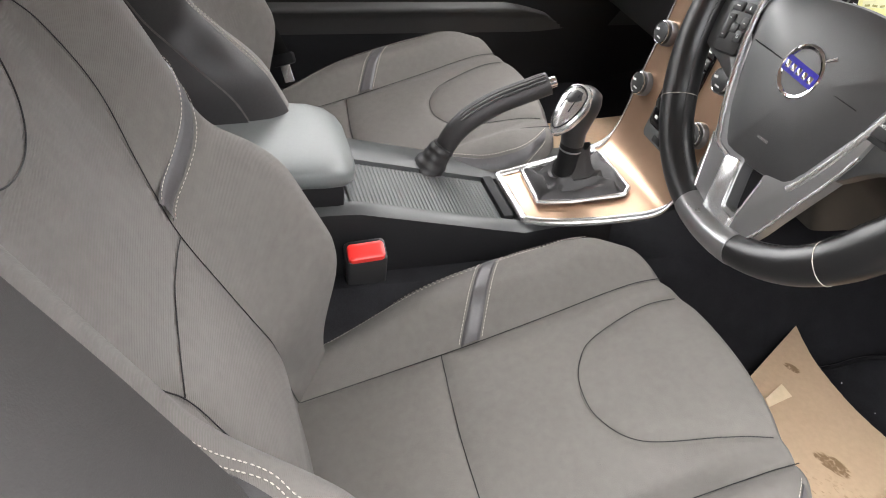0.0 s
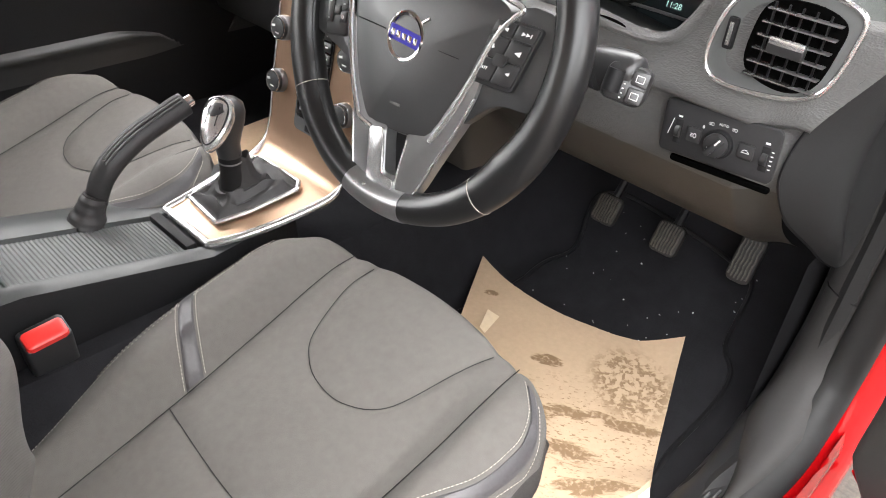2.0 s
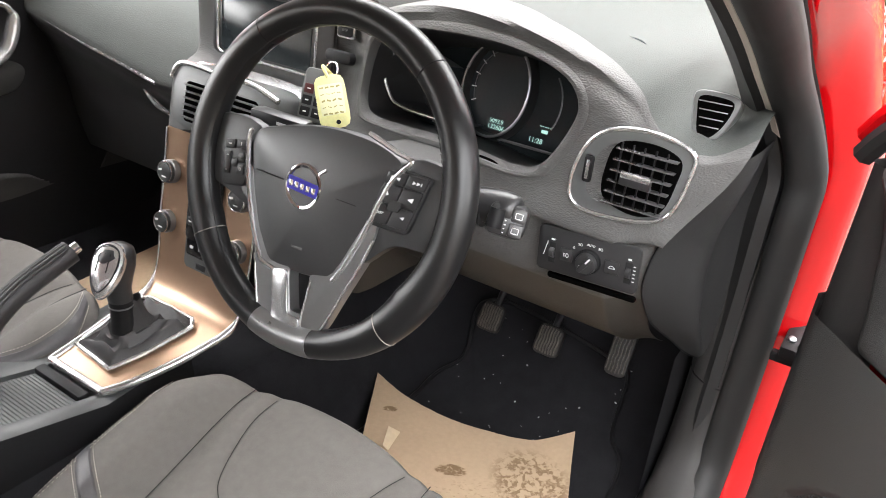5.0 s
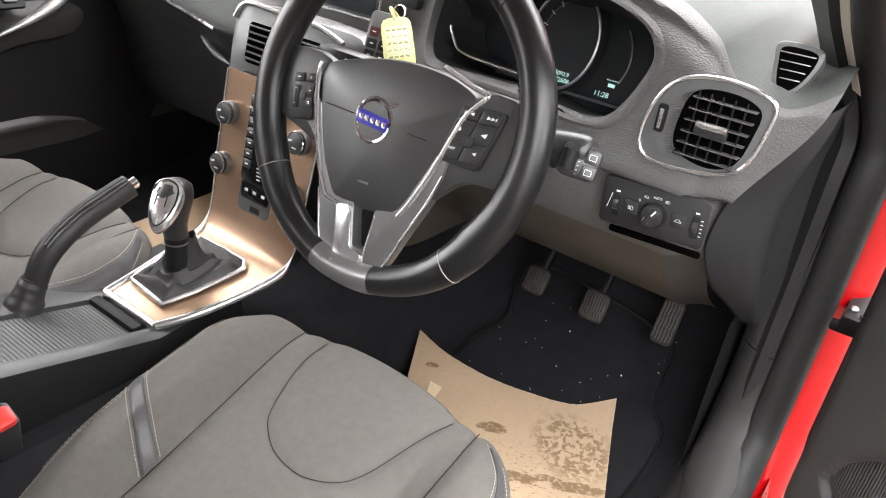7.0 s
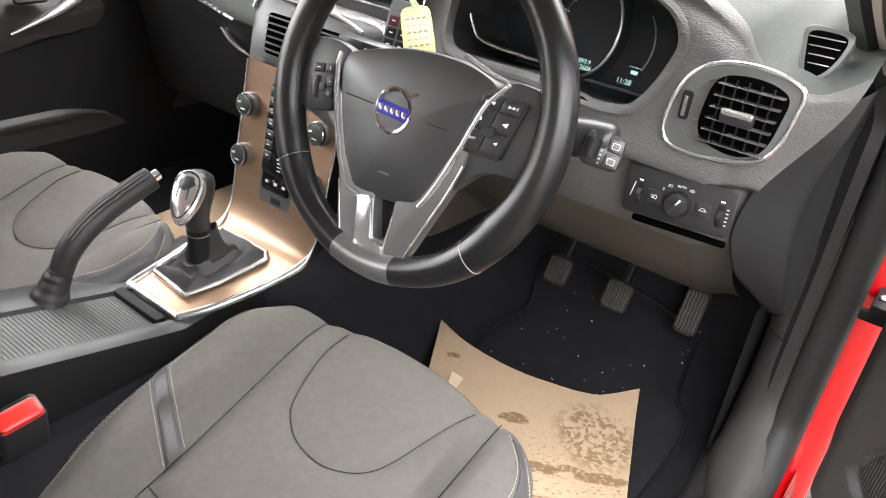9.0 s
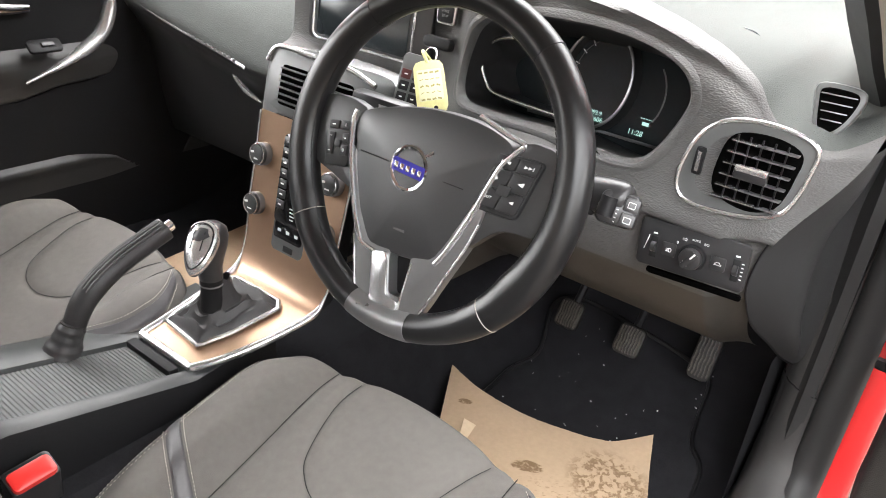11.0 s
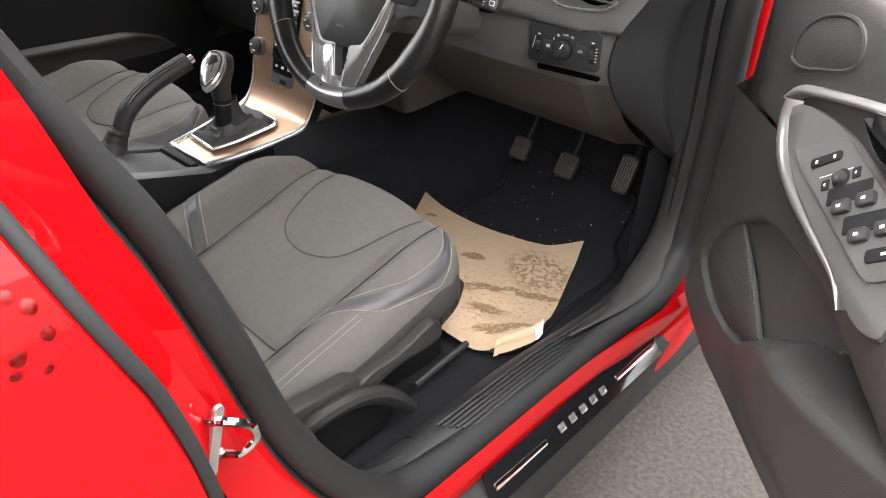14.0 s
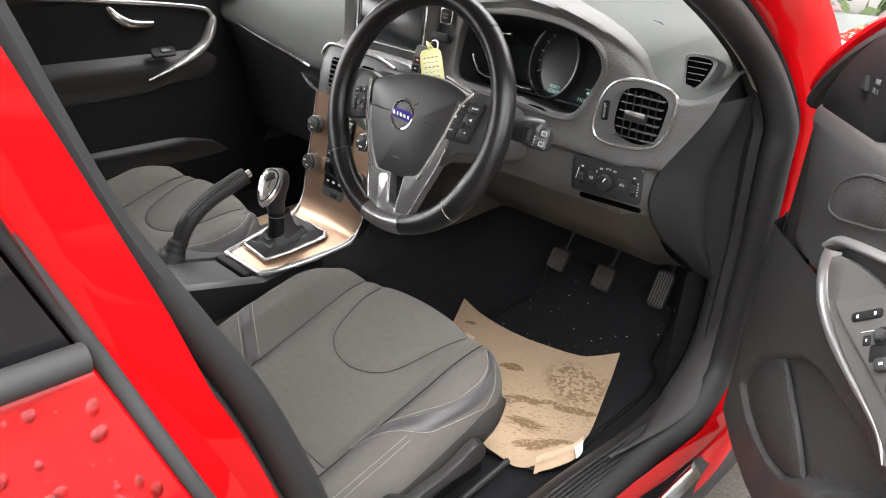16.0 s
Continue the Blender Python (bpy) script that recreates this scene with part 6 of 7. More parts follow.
# ---------------------------------------------------------------- floor things
def floor_z(x, y):
    keys = [(-1.35, 0.30), (-0.6, 0.30), (-0.2, 0.29), (0.2, 0.285), (0.45, 0.285), (0.60, 0.32), (0.70, 0.40), (0.78, 0.52), (0.83, 0.70)]
    z = lerp_key(keys, y)[0]
    return z + 0.16 * smooth(0.22, 0.10, abs(x)) + 0.040 * smooth(0.68, 0.76, abs(x))


def mat_on_floor(cx):
    root = thing("floor_mat", (cx, 0.4, 0.29), "black carpet floor mat with a bound edge and crumbs", "floor mat", "floor mats")
    o = catmull([(cx - 0.175, 0.08), (cx - 0.18, 0.40), (cx - 0.178, 0.50), (cx - 0.155, 0.57), (cx - 0.185, 0.66), (cx - 0.17, 0.69), (cx - 0.12, 0.70), (cx + 0.02, 0.69), (cx + 0.13, 0.675), (cx + 0.168, 0.66), (cx + 0.18, 0.60), (cx + 0.195, 0.54), (cx + 0.235, 0.48), (cx + 0.24, 0.30), (cx + 0.22, 0.08)], 6, True)
    c = np.array([cx, 0.38])
    rows = [[(*(c + (np.array(q) - c) * f), floor_z(*(c + (np.array(q) - c) * f)) + h) for q in o] for f, h in ((1.0, 0.001), (1.0, 0.007), (0.985, 0.009), (0.9, 0.008), (0.7, 0.008), (0.45, 0.008), (0.2, 0.008), (0.02, 0.008))]
    part("carpet", grid(rows, close_u=True), CARPET, root)
    part("bound_edge", tube([(q[0], q[1], floor_z(q[0], q[1]) + 0.008) for q in o], 0.005, 6, closed=True), BLACK, root)
    return root


mat_d = mat_on_floor(0.44)
random.seed(4)
bm = bmesh.new()
for k in range(38):
    x, y = random.uniform(0.28, 0.62), random.uniform(0.38, 0.68)
    s = random.choice((0.0008, 0.0012, 0.0012, 0.0022))
    brick(Matrix.Translation((x, y, floor_z(x, y) + 0.0095)) @ Matrix.Rotation(random.uniform(0, 3), 4, "Z"), s * random.uniform(1, 2.5), s, s * 0.6, s * 0.2, bm)
tagged(part("crumbs", bm, WHITE), "pale crumbs and grit on the floor mat", "crumbs", kind="stuff")


def paper_material():
    m = PAPER.copy()
    m.name = "muddy_brown_paper"
    nt = m.node_tree
    b = nt.nodes["Principled BSDF"]
    base = b.inputs["Base Color"].links[0].from_socket
    co = nt.nodes.new("ShaderNodeTexCoord")

    def math_node(op, a, b):
        q = nt.nodes.new("ShaderNodeMath")
        q.operation = op
        for k, v in enumerate((a, b)):
            if isinstance(v, (int, float)):
                q.inputs[k].default_value = v
            else:
                nt.links.new(v, q.inputs[k])
        return q.outputs[0]

    def remap(v, lo, hi, top=1.0):
        q = nt.nodes.new("ShaderNodeMapRange")
        q.inputs["From Min"].default_value, q.inputs["From Max"].default_value, q.inputs["To Max"].default_value = lo, hi, top
        nt.links.new(v, q.inputs["Value"])
        return q.outputs[0]

    def turned(place, angle, stretch):
        q = nt.nodes.new("ShaderNodeMapping")
        q.vector_type = "TEXTURE"
        q.inputs["Location"].default_value, q.inputs["Rotation"].default_value, q.inputs["Scale"].default_value = place, (0, 0, angle), stretch
        nt.links.new(co.outputs["Object"], q.inputs["Vector"])
        return q.outputs[0]

    def noise(vector, scale, detail, distortion=0.0):
        q = nt.nodes.new("ShaderNodeTexNoise")
        q.inputs["Scale"].default_value, q.inputs["Detail"].default_value, q.inputs["Distortion"].default_value = scale, detail, distortion
        nt.links.new(vector, q.inputs["Vector"])
        return q.outputs["Fac"]

    def length(vector):
        q = nt.nodes.new("ShaderNodeVectorMath")
        q.operation = "LENGTH"
        nt.links.new(vector, q.inputs[0])
        return q.outputs["Value"]

    lie = 0.62
    grain = noise(co.outputs["Object"], 130, 6, 0.4)
    streak = noise(turned((0, 0, 0), lie, (1, 0.28, 1)), 34, 7, 0.8)
    total = None
    # smeared patches: place, half length and half width, strength
    for px, py, w, h, k in ((-0.098, 0.047, 0.034, 0.016, 1.10), (-0.008, -0.017, 0.046, 0.015, 1.15), (0.079, 0.040, 0.055, 0.015, 1.2), (0.030, 0.020, 0.034, 0.012, 1.0), (0.106, -0.109, 0.080, 0.020, 1.0), (0.040, -0.080, 0.070, 0.040, 0.80), (-0.04, -0.06, 0.06, 0.03, 0.74), (-0.27, 0.10, 0.02, 0.01, 0.95)):
        d = length(turned((px, py, 0.01), lie, (w, h, 0.5)))
        m1 = math_node("MULTIPLY", remap(d, 1.35, 0.25, k), streak)
        total = m1 if total is None else math_node("MAXIMUM", total, m1)
    # ringed boot tread
    tread_v = turned((0.026, 0.119, 0.01), lie, (1.0, 1.15, 1))
    r = length(tread_v)
    warp = math_node("MULTIPLY", noise(tread_v, 38, 3, 0.5), 0.030)
    rings = math_node("SINE", math_node("MULTIPLY", math_node("ADD", r, warp), 560), 0)
    blocks = noise(tread_v, 80, 4, 0.6)
    heart = math_node("MULTIPLY", rings, remap(r, 0.040, 0.016, 0.12))
    smear = math_node("MULTIPLY", noise(turned((0, 0, 0), lie + 0.5, (1, 0.5, 1)), 30, 4, 1.2), 0.45)
    tread_m = math_node("MULTIPLY", remap(math_node("ADD", math_node("ADD", heart, math_node("MULTIPLY", blocks, 0.62)), smear), 0.505, 0.56), remap(r, 0.082, 0.052, 0.9))
    total = math_node("MAXIMUM", remap(total, 0.25, 0.34), tread_m)
    specks = math_node("MULTIPLY", remap(noise(turned((0, 0, 0), lie, (1, 0.45, 1)), 120, 2), 0.60, 0.65), remap(length(turned((0.04, -0.04, 0.01), lie, (0.17, 0.13, 1))), 1.15, 0.6, 0.85))
    total = math_node("MAXIMUM", total, specks)
    mul_out = math_node("MULTIPLY", total, remap(grain, 0.25, 0.5))
    cut = nt.nodes.new("ShaderNodeMapRange")
    cut.inputs["To Max"].default_value = 0.92
    nt.links.new(mul_out, cut.inputs["Value"])
    mix = nt.nodes.new("ShaderNodeMix")
    mix.data_type = "RGBA"
    mix.inputs["B"].default_value = (0.185, 0.112, 0.055, 1)
    nt.links.new(cut.outputs[0], mix.inputs["Factor"])
    nt.links.new(base, mix.inputs["A"])
    nt.links.new(mix.outputs["Result"], b.inputs["Base Color"])
    return m


def paper_sheet(top, bottom, rise, label, material):
    """A sheet between its far edge and its near edge, each a line of (x, y); rise(u, v) is its height over the floor."""
    a, b = catmull(top, 6), catmull(bottom, 6)
    n = 48
    a = [a[round(k * (len(a) - 1) / n)] for k in range(n + 1)]
    b = [b[round(k * (len(b) - 1) / n)] for k in range(n + 1)]
    mid = (a[n // 2] + b[n // 2]) / 2
    root = thing("paper_mat", (mid[0], mid[1], 0.30), label, "paper mat", "paper floor mats")
    rows = []
    for v in np.linspace(0, 1, 44):
        row = []
        for k in range(n + 1):
            u = k / n
            p = a[k] + (b[k] - a[k]) * v
            row.append((p[0], p[1], max(floor_z(p[0], p[1]) + 0.012, 0.296 + rise(u, v))))
        rows.append(row)
    part("sheet", grid(rows), material, root)
    return root, rows


def muddy_rise(u, v):
    z = 0.030 * (1 - u) ** 2 + 0.006 * math.sin(3.2 * u + 0.4) * (1 - v)
    z += 0.004 * math.sin(9 * v + 3 * u) * smooth(0.3, 0.9, v) + 0.0035 * math.sin(21 * v - 6 * u) * smooth(0.55, 0.9, v) + 0.003 * math.sin(14 * u + 5 * v) * smooth(0.4, 1.0, v)
    return z + 0.040 * smooth(0.62, 1.0, v) * smooth(0.35, 0.9, u)


sheet, rows = paper_sheet([(0.186, 0.404), (0.27, 0.387), (0.365, 0.392), (0.43, 0.413), (0.489, 0.440), (0.530, 0.472), (0.571, 0.517)],
                          [(0.40, 0.03), (0.52, 0.035), (0.600, 0.048), (0.650, 0.058), (0.682, 0.092), (0.702, 0.128), (0.709, 0.160)],
                          muddy_rise, "creased brown paper floor mat with muddy footprints", paper_material())
bm = grid([[(0.300 + 0.024 * u * (1 - 0.6 * v) + 0.026 * v, 0.290 - 0.052 * v + 0.004 * u, 0.329 - 0.004 * u + 0.006 * v * (1 - u)) for u in np.linspace(0, 1, 6)] for v in np.linspace(0, 1, 7)])
part("torn_flap", bm, PAPER_PALE, sheet, "torn pale flap")
corner = [rows[-1][k] for k in range(43, 49)]
part("folded_corner", grid([[(q[0] + 0.012 * f * (1 - 0.25 * k / 5), q[1] - 0.011 * f - 0.004 * f * k / 8, q[2] + 0.0035 - 0.006 * f) for k, q in enumerate(corner)] for f in (-0.35, 0.0, 0.4, 0.8, 1.1)]), WHITE, sheet, "white folded corner")
edge = [rows[-1][k] for k in range(28, 49)]
part("folded_layer", grid([[(q[0] + 0.006 * f, q[1] - 0.010 * f, q[2] - 0.004 - 0.007 * f) for q in edge] for f in (-1.5, 0.0, 0.5, 1.0)]), PAPER, sheet, "second layer folded under the edge")
paper_sheet([(-0.56, 0.56), (-0.34, 0.55), (-0.12, 0.50)], [(-0.56, 0.05), (-0.34, 0.05), (-0.12, 0.05)], lambda u, v: 0.030 * (1 - v) + 0.012, "clean brown paper floor mat", PAPER)

# ---------------------------------------------------------------- pedals
def pedal(x, y, z, w, h, ribs, lean, label):
    root = thing("pedal", (x, y, z), label, "pedal", "pedals")
    F = facing((x, y, z), (0, -math.cos(lean), math.sin(lean)))
    part("pad", plate(rounded(w, h, 0.012), 0.012, off(F, 0, 0, -0.012), 0.003), RUBBER_PAD, root, "worn ribbed rubber pad")
    for k in range(ribs):
        if ribs > 5:
            x0 = -w * 0.38 + w * 0.76 * k / (ribs - 1)
            reach = h * (0.36 + 0.08 * math.cos(3 * x0 / w))
            part("rib", tube([F @ Vector((x0 + 0.0006 * math.sin(240 * q + 1.5), q, 0.0005)) for q in np.linspace(-reach, reach, 14)], w * 0.036, 6), RIB, root)
    part("arm", tube(catmull([tuple(F @ Vector((0, 0, -0.012))), (x, y + 0.06, z + 0.06), (x - 0.01, y + 0.09, z + 0.16), (x - 0.01, y + 0.08, z + 0.30)], 5), 0.008, 8), BLACK, root)
    return root


pedal(0.342, 0.556, 0.452, 0.050, 0.056, 8, 0.55, "worn rubber clutch pedal")
pedal(0.468, 0.562, 0.450, 0.052, 0.059, 8, 0.55, "worn rubber brake pedal")
pedal(0.601, 0.590, 0.466, 0.042, 0.088, 6, 0.45, "worn rubber accelerator pedal")

# ---------------------------------------------------------------- passenger door
pd = thing("passenger_door", (-0.78, 0.0, 0.4), "closed black-trimmed passenger door with a silver pull", "car door")
rows = []
for z, o in ((0.33, 0.0), (0.42, 0.0), (0.50, 0.010), (0.53, 0.018), (0.56, -0.006), (0.64, -0.008), (0.70, 0.026), (0.74, 0.042), (0.765, 0.042), (0.795, 0.022), (0.83, 0.002), (0.90, 0.004), (0.945, 0.012), (0.965, 0.0)):
    rows.append([(-0.785 + o * (1 - smooth(0.22, 0.40, y) * (0.9 if 0.6 < z < 0.82 else 0.3)), y, z) for y in np.concatenate([np.linspace(-1.1, -0.25, 20), np.linspace(-0.24, 0.62, 172)])])


def far_hollow(y, z):
    """1 inside the big map pocket of the far door, 0 outside."""
    top = lerp_key([(-0.5, 0.67), (0.077, 0.686), (0.159, 0.706), (0.28, 0.715), (0.358, 0.661), (0.483, 0.566), (0.50, 0.53)], y)[0]
    low = lerp_key([(-0.5, 0.66), (-0.2, 0.63), (0.048, 0.571), (0.15, 0.546), (0.275, 0.511), (0.354, 0.466), (0.44, 0.464), (0.485, 0.520), (0.50, 0.55)], y)[0]
    return smooth(0, 0.022, top - z) * smooth(0, 0.022, z - low) * smooth(-0.25, 0.0, y)


rows = [[(p[0] + 0.020 * smooth(0.72, 0.66, p[2]) * smooth(0.36, 0.44, p[2]) - 0.055 * far_hollow(p[1], p[2]), p[1], p[2]) for p in r] for r in catmull([np.array(r) for r in rows], 9)]
split = next(k for k, r in enumerate(rows) if r[0][2] > 0.715)
part("upper_panel", grid(rows[split:]), FAR_TRIM, pd, "dark grey upper door panel")
part("lower_panel", grid(rows[:split + 1]), FAR_TRIM, pd, "black lower door panel with a deep pocket")
pull = [(-0.772, -0.25, 0.955), (-0.762, -0.012, 0.935), (-0.757, 0.16, 0.918), (-0.753, 0.268, 0.903), (-0.751, 0.293, 0.886), (-0.750, 0.296, 0.866), (-0.748, 0.268, 0.808), (-0.742, 0.193, 0.763), (-0.735, 0.085, 0.726)]
part("pull", tube(catmull(pull, 6), [(0.0080 + 0.0085 * smooth(0.50, 0.68, k / 48)) * (1 - 0.75 * smooth(0.80, 1, k / 48)) for k in range(49)], 14, flat=0.7), SATIN, pd, "satin silver door pull")
part("handle_cup", plate(rounded(0.11, 0.05, 0.018), 0.006, facing((-0.776, 0.068, 0.893), (1, 0, 0)), 0.002), BLACK, pd)
part("handle", tube(catmull([(-0.766, 0.008, 0.918), (-0.757, 0.028, 0.892), (-0.752, 0.062, 0.874), (-0.754, 0.122, 0.871)], 5), [0.009 + 0.006 * math.sin(math.pi * k / 15) for k in range(16)], 12, flat=0.8), CHROME, pd, "chrome door handle")
part("window_switch", plate(rounded(0.070, 0.030, 0.008), 0.006, facing((-0.731, 0.132, 0.797), (0.7, 0.0, 0.7), (0, 1, 0)) @ Matrix.Rotation(math.pi / 2, 4, "Z"), 0.002), BLACK, pd)
part("switch_key", brick(facing((-0.727, 0.137, 0.802), (0.7, 0, 0.7), (0, 1, 0)), 0.010, 0.026, 0.004, 0.001), PLASTIC_SMOOTH, pd)
part("speaker", disc(0.108, 0.050, facing((-0.842, 0.405, 0.552), (1, -0.12, 0.10)), 44, 0.020, dome=0.006), FAR_TRIM, pd, "round door speaker housing")
part("window", grid([[(-0.775 + 0.09 * (z - 0.95) / 0.4, y, z) for y in (-0.7, 0.0, 0.45 - 1.2 * (z - 0.95))] for z in (0.95, 1.15, 1.32)]), GLASS, pd).visible_shadow = False

# ---------------------------------------------------------------- open driver's door
DOOR = facing((0.867, 0.431, 0.0), (-0.766, -0.643, 0.0))
door = thing("driver_door", (0.867, 0.431, 0.25), "open driver door with grey trim, silver grip and window switches", "car door")


def dp(a, z, o=0.0):
    return DOOR @ Vector((a, z, o))


def dplate(a, z, o, w, h, depth, r, material, parent, name, label="", rot=0.0, bevel=0.002, outline=None):
    F = off(DOOR, a, z, o) @ Matrix.Rotation(radians(rot), 4, "Z")
    return part(name, plate(outline or rounded(w, h, r), depth, F, bevel), material, parent, label)



def bin_top(a):
    return lerp_key([(0.15, 0.53), (0.17, 0.515), (0.20, 0.503), (0.24, 0.497), (0.30, 0.499), (0.358, 0.518), (0.405, 0.558), (0.46, 0.593), (0.60, 0.632), (0.70, 0.667), (0.76, 0.69), (1.05, 0.70)], a)[0]


def pocket_top(a):
    return lerp_key([(0.145, 0.53), (0.155, 0.56), (0.172, 0.592), (0.20, 0.624), (0.25, 0.658), (0.316, 0.698), (0.37, 0.711), (0.54, 0.712), (0.65, 0.688), (0.73, 0.672), (0.8, 0.66)], a)[0]


def door_foot(a):
    return lerp_key([(0.055, 0.525), (0.062, 0.490), (0.08, 0.465), (0.11, 0.445), (0.18, 0.427), (0.26, 0.420), (0.32, 0.424), (0.50, 0.437), (0.60, 0.446), (1.06, 0.47)], a)[0]


def door_out(a, z):
    """How far the lower trim stands in from the door's plane."""
    hollow = smooth(0, 0.014, pocket_top(a) - z) * smooth(-0.002, 0.007, z - bin_top(a))
    rim = 0.064 + 0.030 * smooth(0.32, 0.56, a) * smooth(0.03, -0.02, z - bin_top(a)) * smooth(door_foot(a) - 0.02, door_foot(a) + 0.08, z)
    rim -= 0.036 * smooth(0.11, 0.055, a)
    return rim * (1 - hollow) + (0.056 - 0.008 * smooth(0.18, 0.30, a) - 0.095 * smooth(0.40, 0.56, a)) * hollow


rows = []
for a in list(np.linspace(0.055, 0.14, 8)) + list(np.linspace(0.148, 0.80, 110)) + list(np.linspace(0.83, 1.06, 8)):
    z0 = door_foot(a)
    row = [dp(a, z0 - 0.075, -0.03), dp(a, z0 - 0.05, 0.02), dp(a, z0 - 0.022, door_out(a, z0) - 0.014), dp(a, z0 - 0.006, door_out(a, z0) - 0.003)]
    row += [dp(a, z0 + (0.806 - z0) * k / 96, door_out(a, z0 + (0.806 - z0) * k / 96)) for k in range(97)]
    rows.append(row)
rows.insert(0, [q - DOOR.to_3x3() @ Vector((0.014, 0, 0.05)) for q in rows[0]])
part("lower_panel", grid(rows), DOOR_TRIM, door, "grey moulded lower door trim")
rows = []
for z, o, f in ((0.806, 0.050, 0.178), (0.809, 0.060, 0.180), (0.84, 0.060, 0.176), (0.86, 0.060, 0.172), (0.93, 0.064, 0.162), (0.97, 0.062, 0.140), (0.985, 0.058, 0.122), (0.998, 0.045, 0.112), (1.003, 0.01, 0.112)):
    rows.append([dp(f - 0.035, z, -0.01), dp(f - 0.022, z, o - 0.032), dp(f - 0.006, z, o - 0.006)] + [dp(f + 0.006 + (1.06 - f) * k / 22, z, o) for k in range(23)] + [dp(1.075, z, o - 0.03), dp(1.08, z, 0.0)])
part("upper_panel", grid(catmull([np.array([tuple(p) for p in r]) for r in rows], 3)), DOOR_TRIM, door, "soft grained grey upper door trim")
rows = []
for z, o in ((0.33, -0.01), (0.40, -0.03), (0.65, -0.045), (0.88, -0.038), (0.985, -0.015), (1.0, 0.0)):
    rows.append([dp(a, z, o - 0.01 * math.sin(math.pi * a)) for a in np.linspace(0.025, 1.09, 12)])
part("outer_skin", grid(rows), RED, door)
part("front_edge", grid([[dp(a, z, o) for a, o in ((0.05, -0.035), (0.052, 0.0), (0.058, 0.02), (0.068, 0.028), (0.10, 0.031), (0.18, 0.034))] for z in (0.46, 0.6, 0.78, 0.90, 0.985)]), TRIM_GREY, door, "dark door edge")
# armrest with the switches
rows = []
for a, z, w, d in ((0.325, 0.800, 0.060, 0.004), (0.40, 0.800, 0.085, 0.016), (0.50, 0.786, 0.12, 0.018), (0.62, 0.760, 0.135, 0.022), (0.68, 0.758, 0.150, 0.030), (0.76, 0.756, 0.165, 0.046), (0.90, 0.75, 0.15, 0.04), (1.02, 0.75, 0.10, 0.01)):
    rows.append([dp(a, z + w / 2 * math.sin(q) - 0.008, 0.058 + max(0, d * math.cos(q) ** 0.6 if math.cos(q) > 0 else 0)) for q in np.linspace(-1.55, 1.55, 17)])
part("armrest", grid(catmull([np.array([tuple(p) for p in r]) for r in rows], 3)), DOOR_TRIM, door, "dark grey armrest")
# silver grip along the armrest's edge, and the bar above it
def flat_band(outer, inner, o0, o1, n=8):
    """A rounded band between two lines of the door's plane."""
    a, b = catmull(outer, n), catmull(inner, n)
    rows = []
    for p, q in zip(a, b):
        rows.append([dp(*(p + (q - p) * f), o0 + (o1 - o0) * math.sin(math.pi * min(1.0, max(0.0, f))) ** 0.7) for f in np.linspace(0, 1, 13)])
    return grid(rows)


part("grip", flat_band([(0.317, 0.866), (0.310, 0.844), (0.320, 0.807), (0.340, 0.784), (0.390, 0.763), (0.456, 0.753), (0.513, 0.747), (0.550, 0.740), (0.576, 0.731)],
                       [(0.341, 0.867), (0.345, 0.838), (0.365, 0.811), (0.408, 0.791), (0.447, 0.784), (0.492, 0.775), (0.530, 0.768), (0.553, 0.760), (0.577, 0.733)], 0.070, 0.086), GRIP_METAL, door, "satin silver grip")
part("silver_bar", flat_band([(0.284, 0.857), (0.310, 0.877), (0.373, 0.894), (0.478, 0.917), (0.56, 0.933), (0.618, 0.944)],
                             [(0.304, 0.852), (0.334, 0.869), (0.380, 0.882), (0.488, 0.907), (0.568, 0.921), (0.622, 0.932)], 0.062, 0.074), GRIP_METAL, door, "satin silver trim bar")
# tweeter grille in the upper panel
tw_out = catmull([(-0.072, -0.026), (-0.060, 0.008), (-0.012, 0.036), (0.044, 0.046), (0.076, 0.036), (0.083, 0.014), (0.060, -0.003), (0.0, -0.020), (-0.040, -0.030)], 5, True)
tw = dplate(0.335, 0.925, 0.0600, 0, 0, 0.004, 0, PERF, door, "tweeter_grille", "small perforated speaker grille", outline=tw_out)
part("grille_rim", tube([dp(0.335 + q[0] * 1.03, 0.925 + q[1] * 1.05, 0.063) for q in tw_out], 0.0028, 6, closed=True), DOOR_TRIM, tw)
# switch pack, in the plane of the trim
SW = off(DOOR, 0.480, 0.808, 0.090) @ Matrix.Rotation(radians(-14), 4, "Z") @ Matrix.Rotation(radians(-22), 4, "X")
deck = [(-0.150, 0.018), (-0.108, 0.044), (-0.042, 0.062), (0.011, 0.068), (0.099, 0.074), (0.177, 0.076), (0.190, 0.070), (0.182, 0.044), (0.178, 0.012), (0.184, -0.008), (0.149, -0.024), (0.074, -0.022), (-0.029, -0.022), (-0.1, -0.010)]
part("armrest_deck", plate(catmull(deck, 3, True), 0.020, off(SW, 0, 0, -0.022), 0.005), DECK, door, "sloping armrest deck, plastic lightened for facing up")
# black plate laid by the deck for the shade of the pull pocket
part("pull_pocket_shade", plate(catmull([(0.180, 0.014), (0.182, 0.030), (0.190, 0.062), (0.199, 0.066), (0.208, 0.041), (0.226, 0.031), (0.245, 0.028), (0.214, 0.017)], 3, True), 0.004, off(SW, 0, 0, -0.004), 0.001), VOID, door, "flat black plate for the shaded pull pocket")
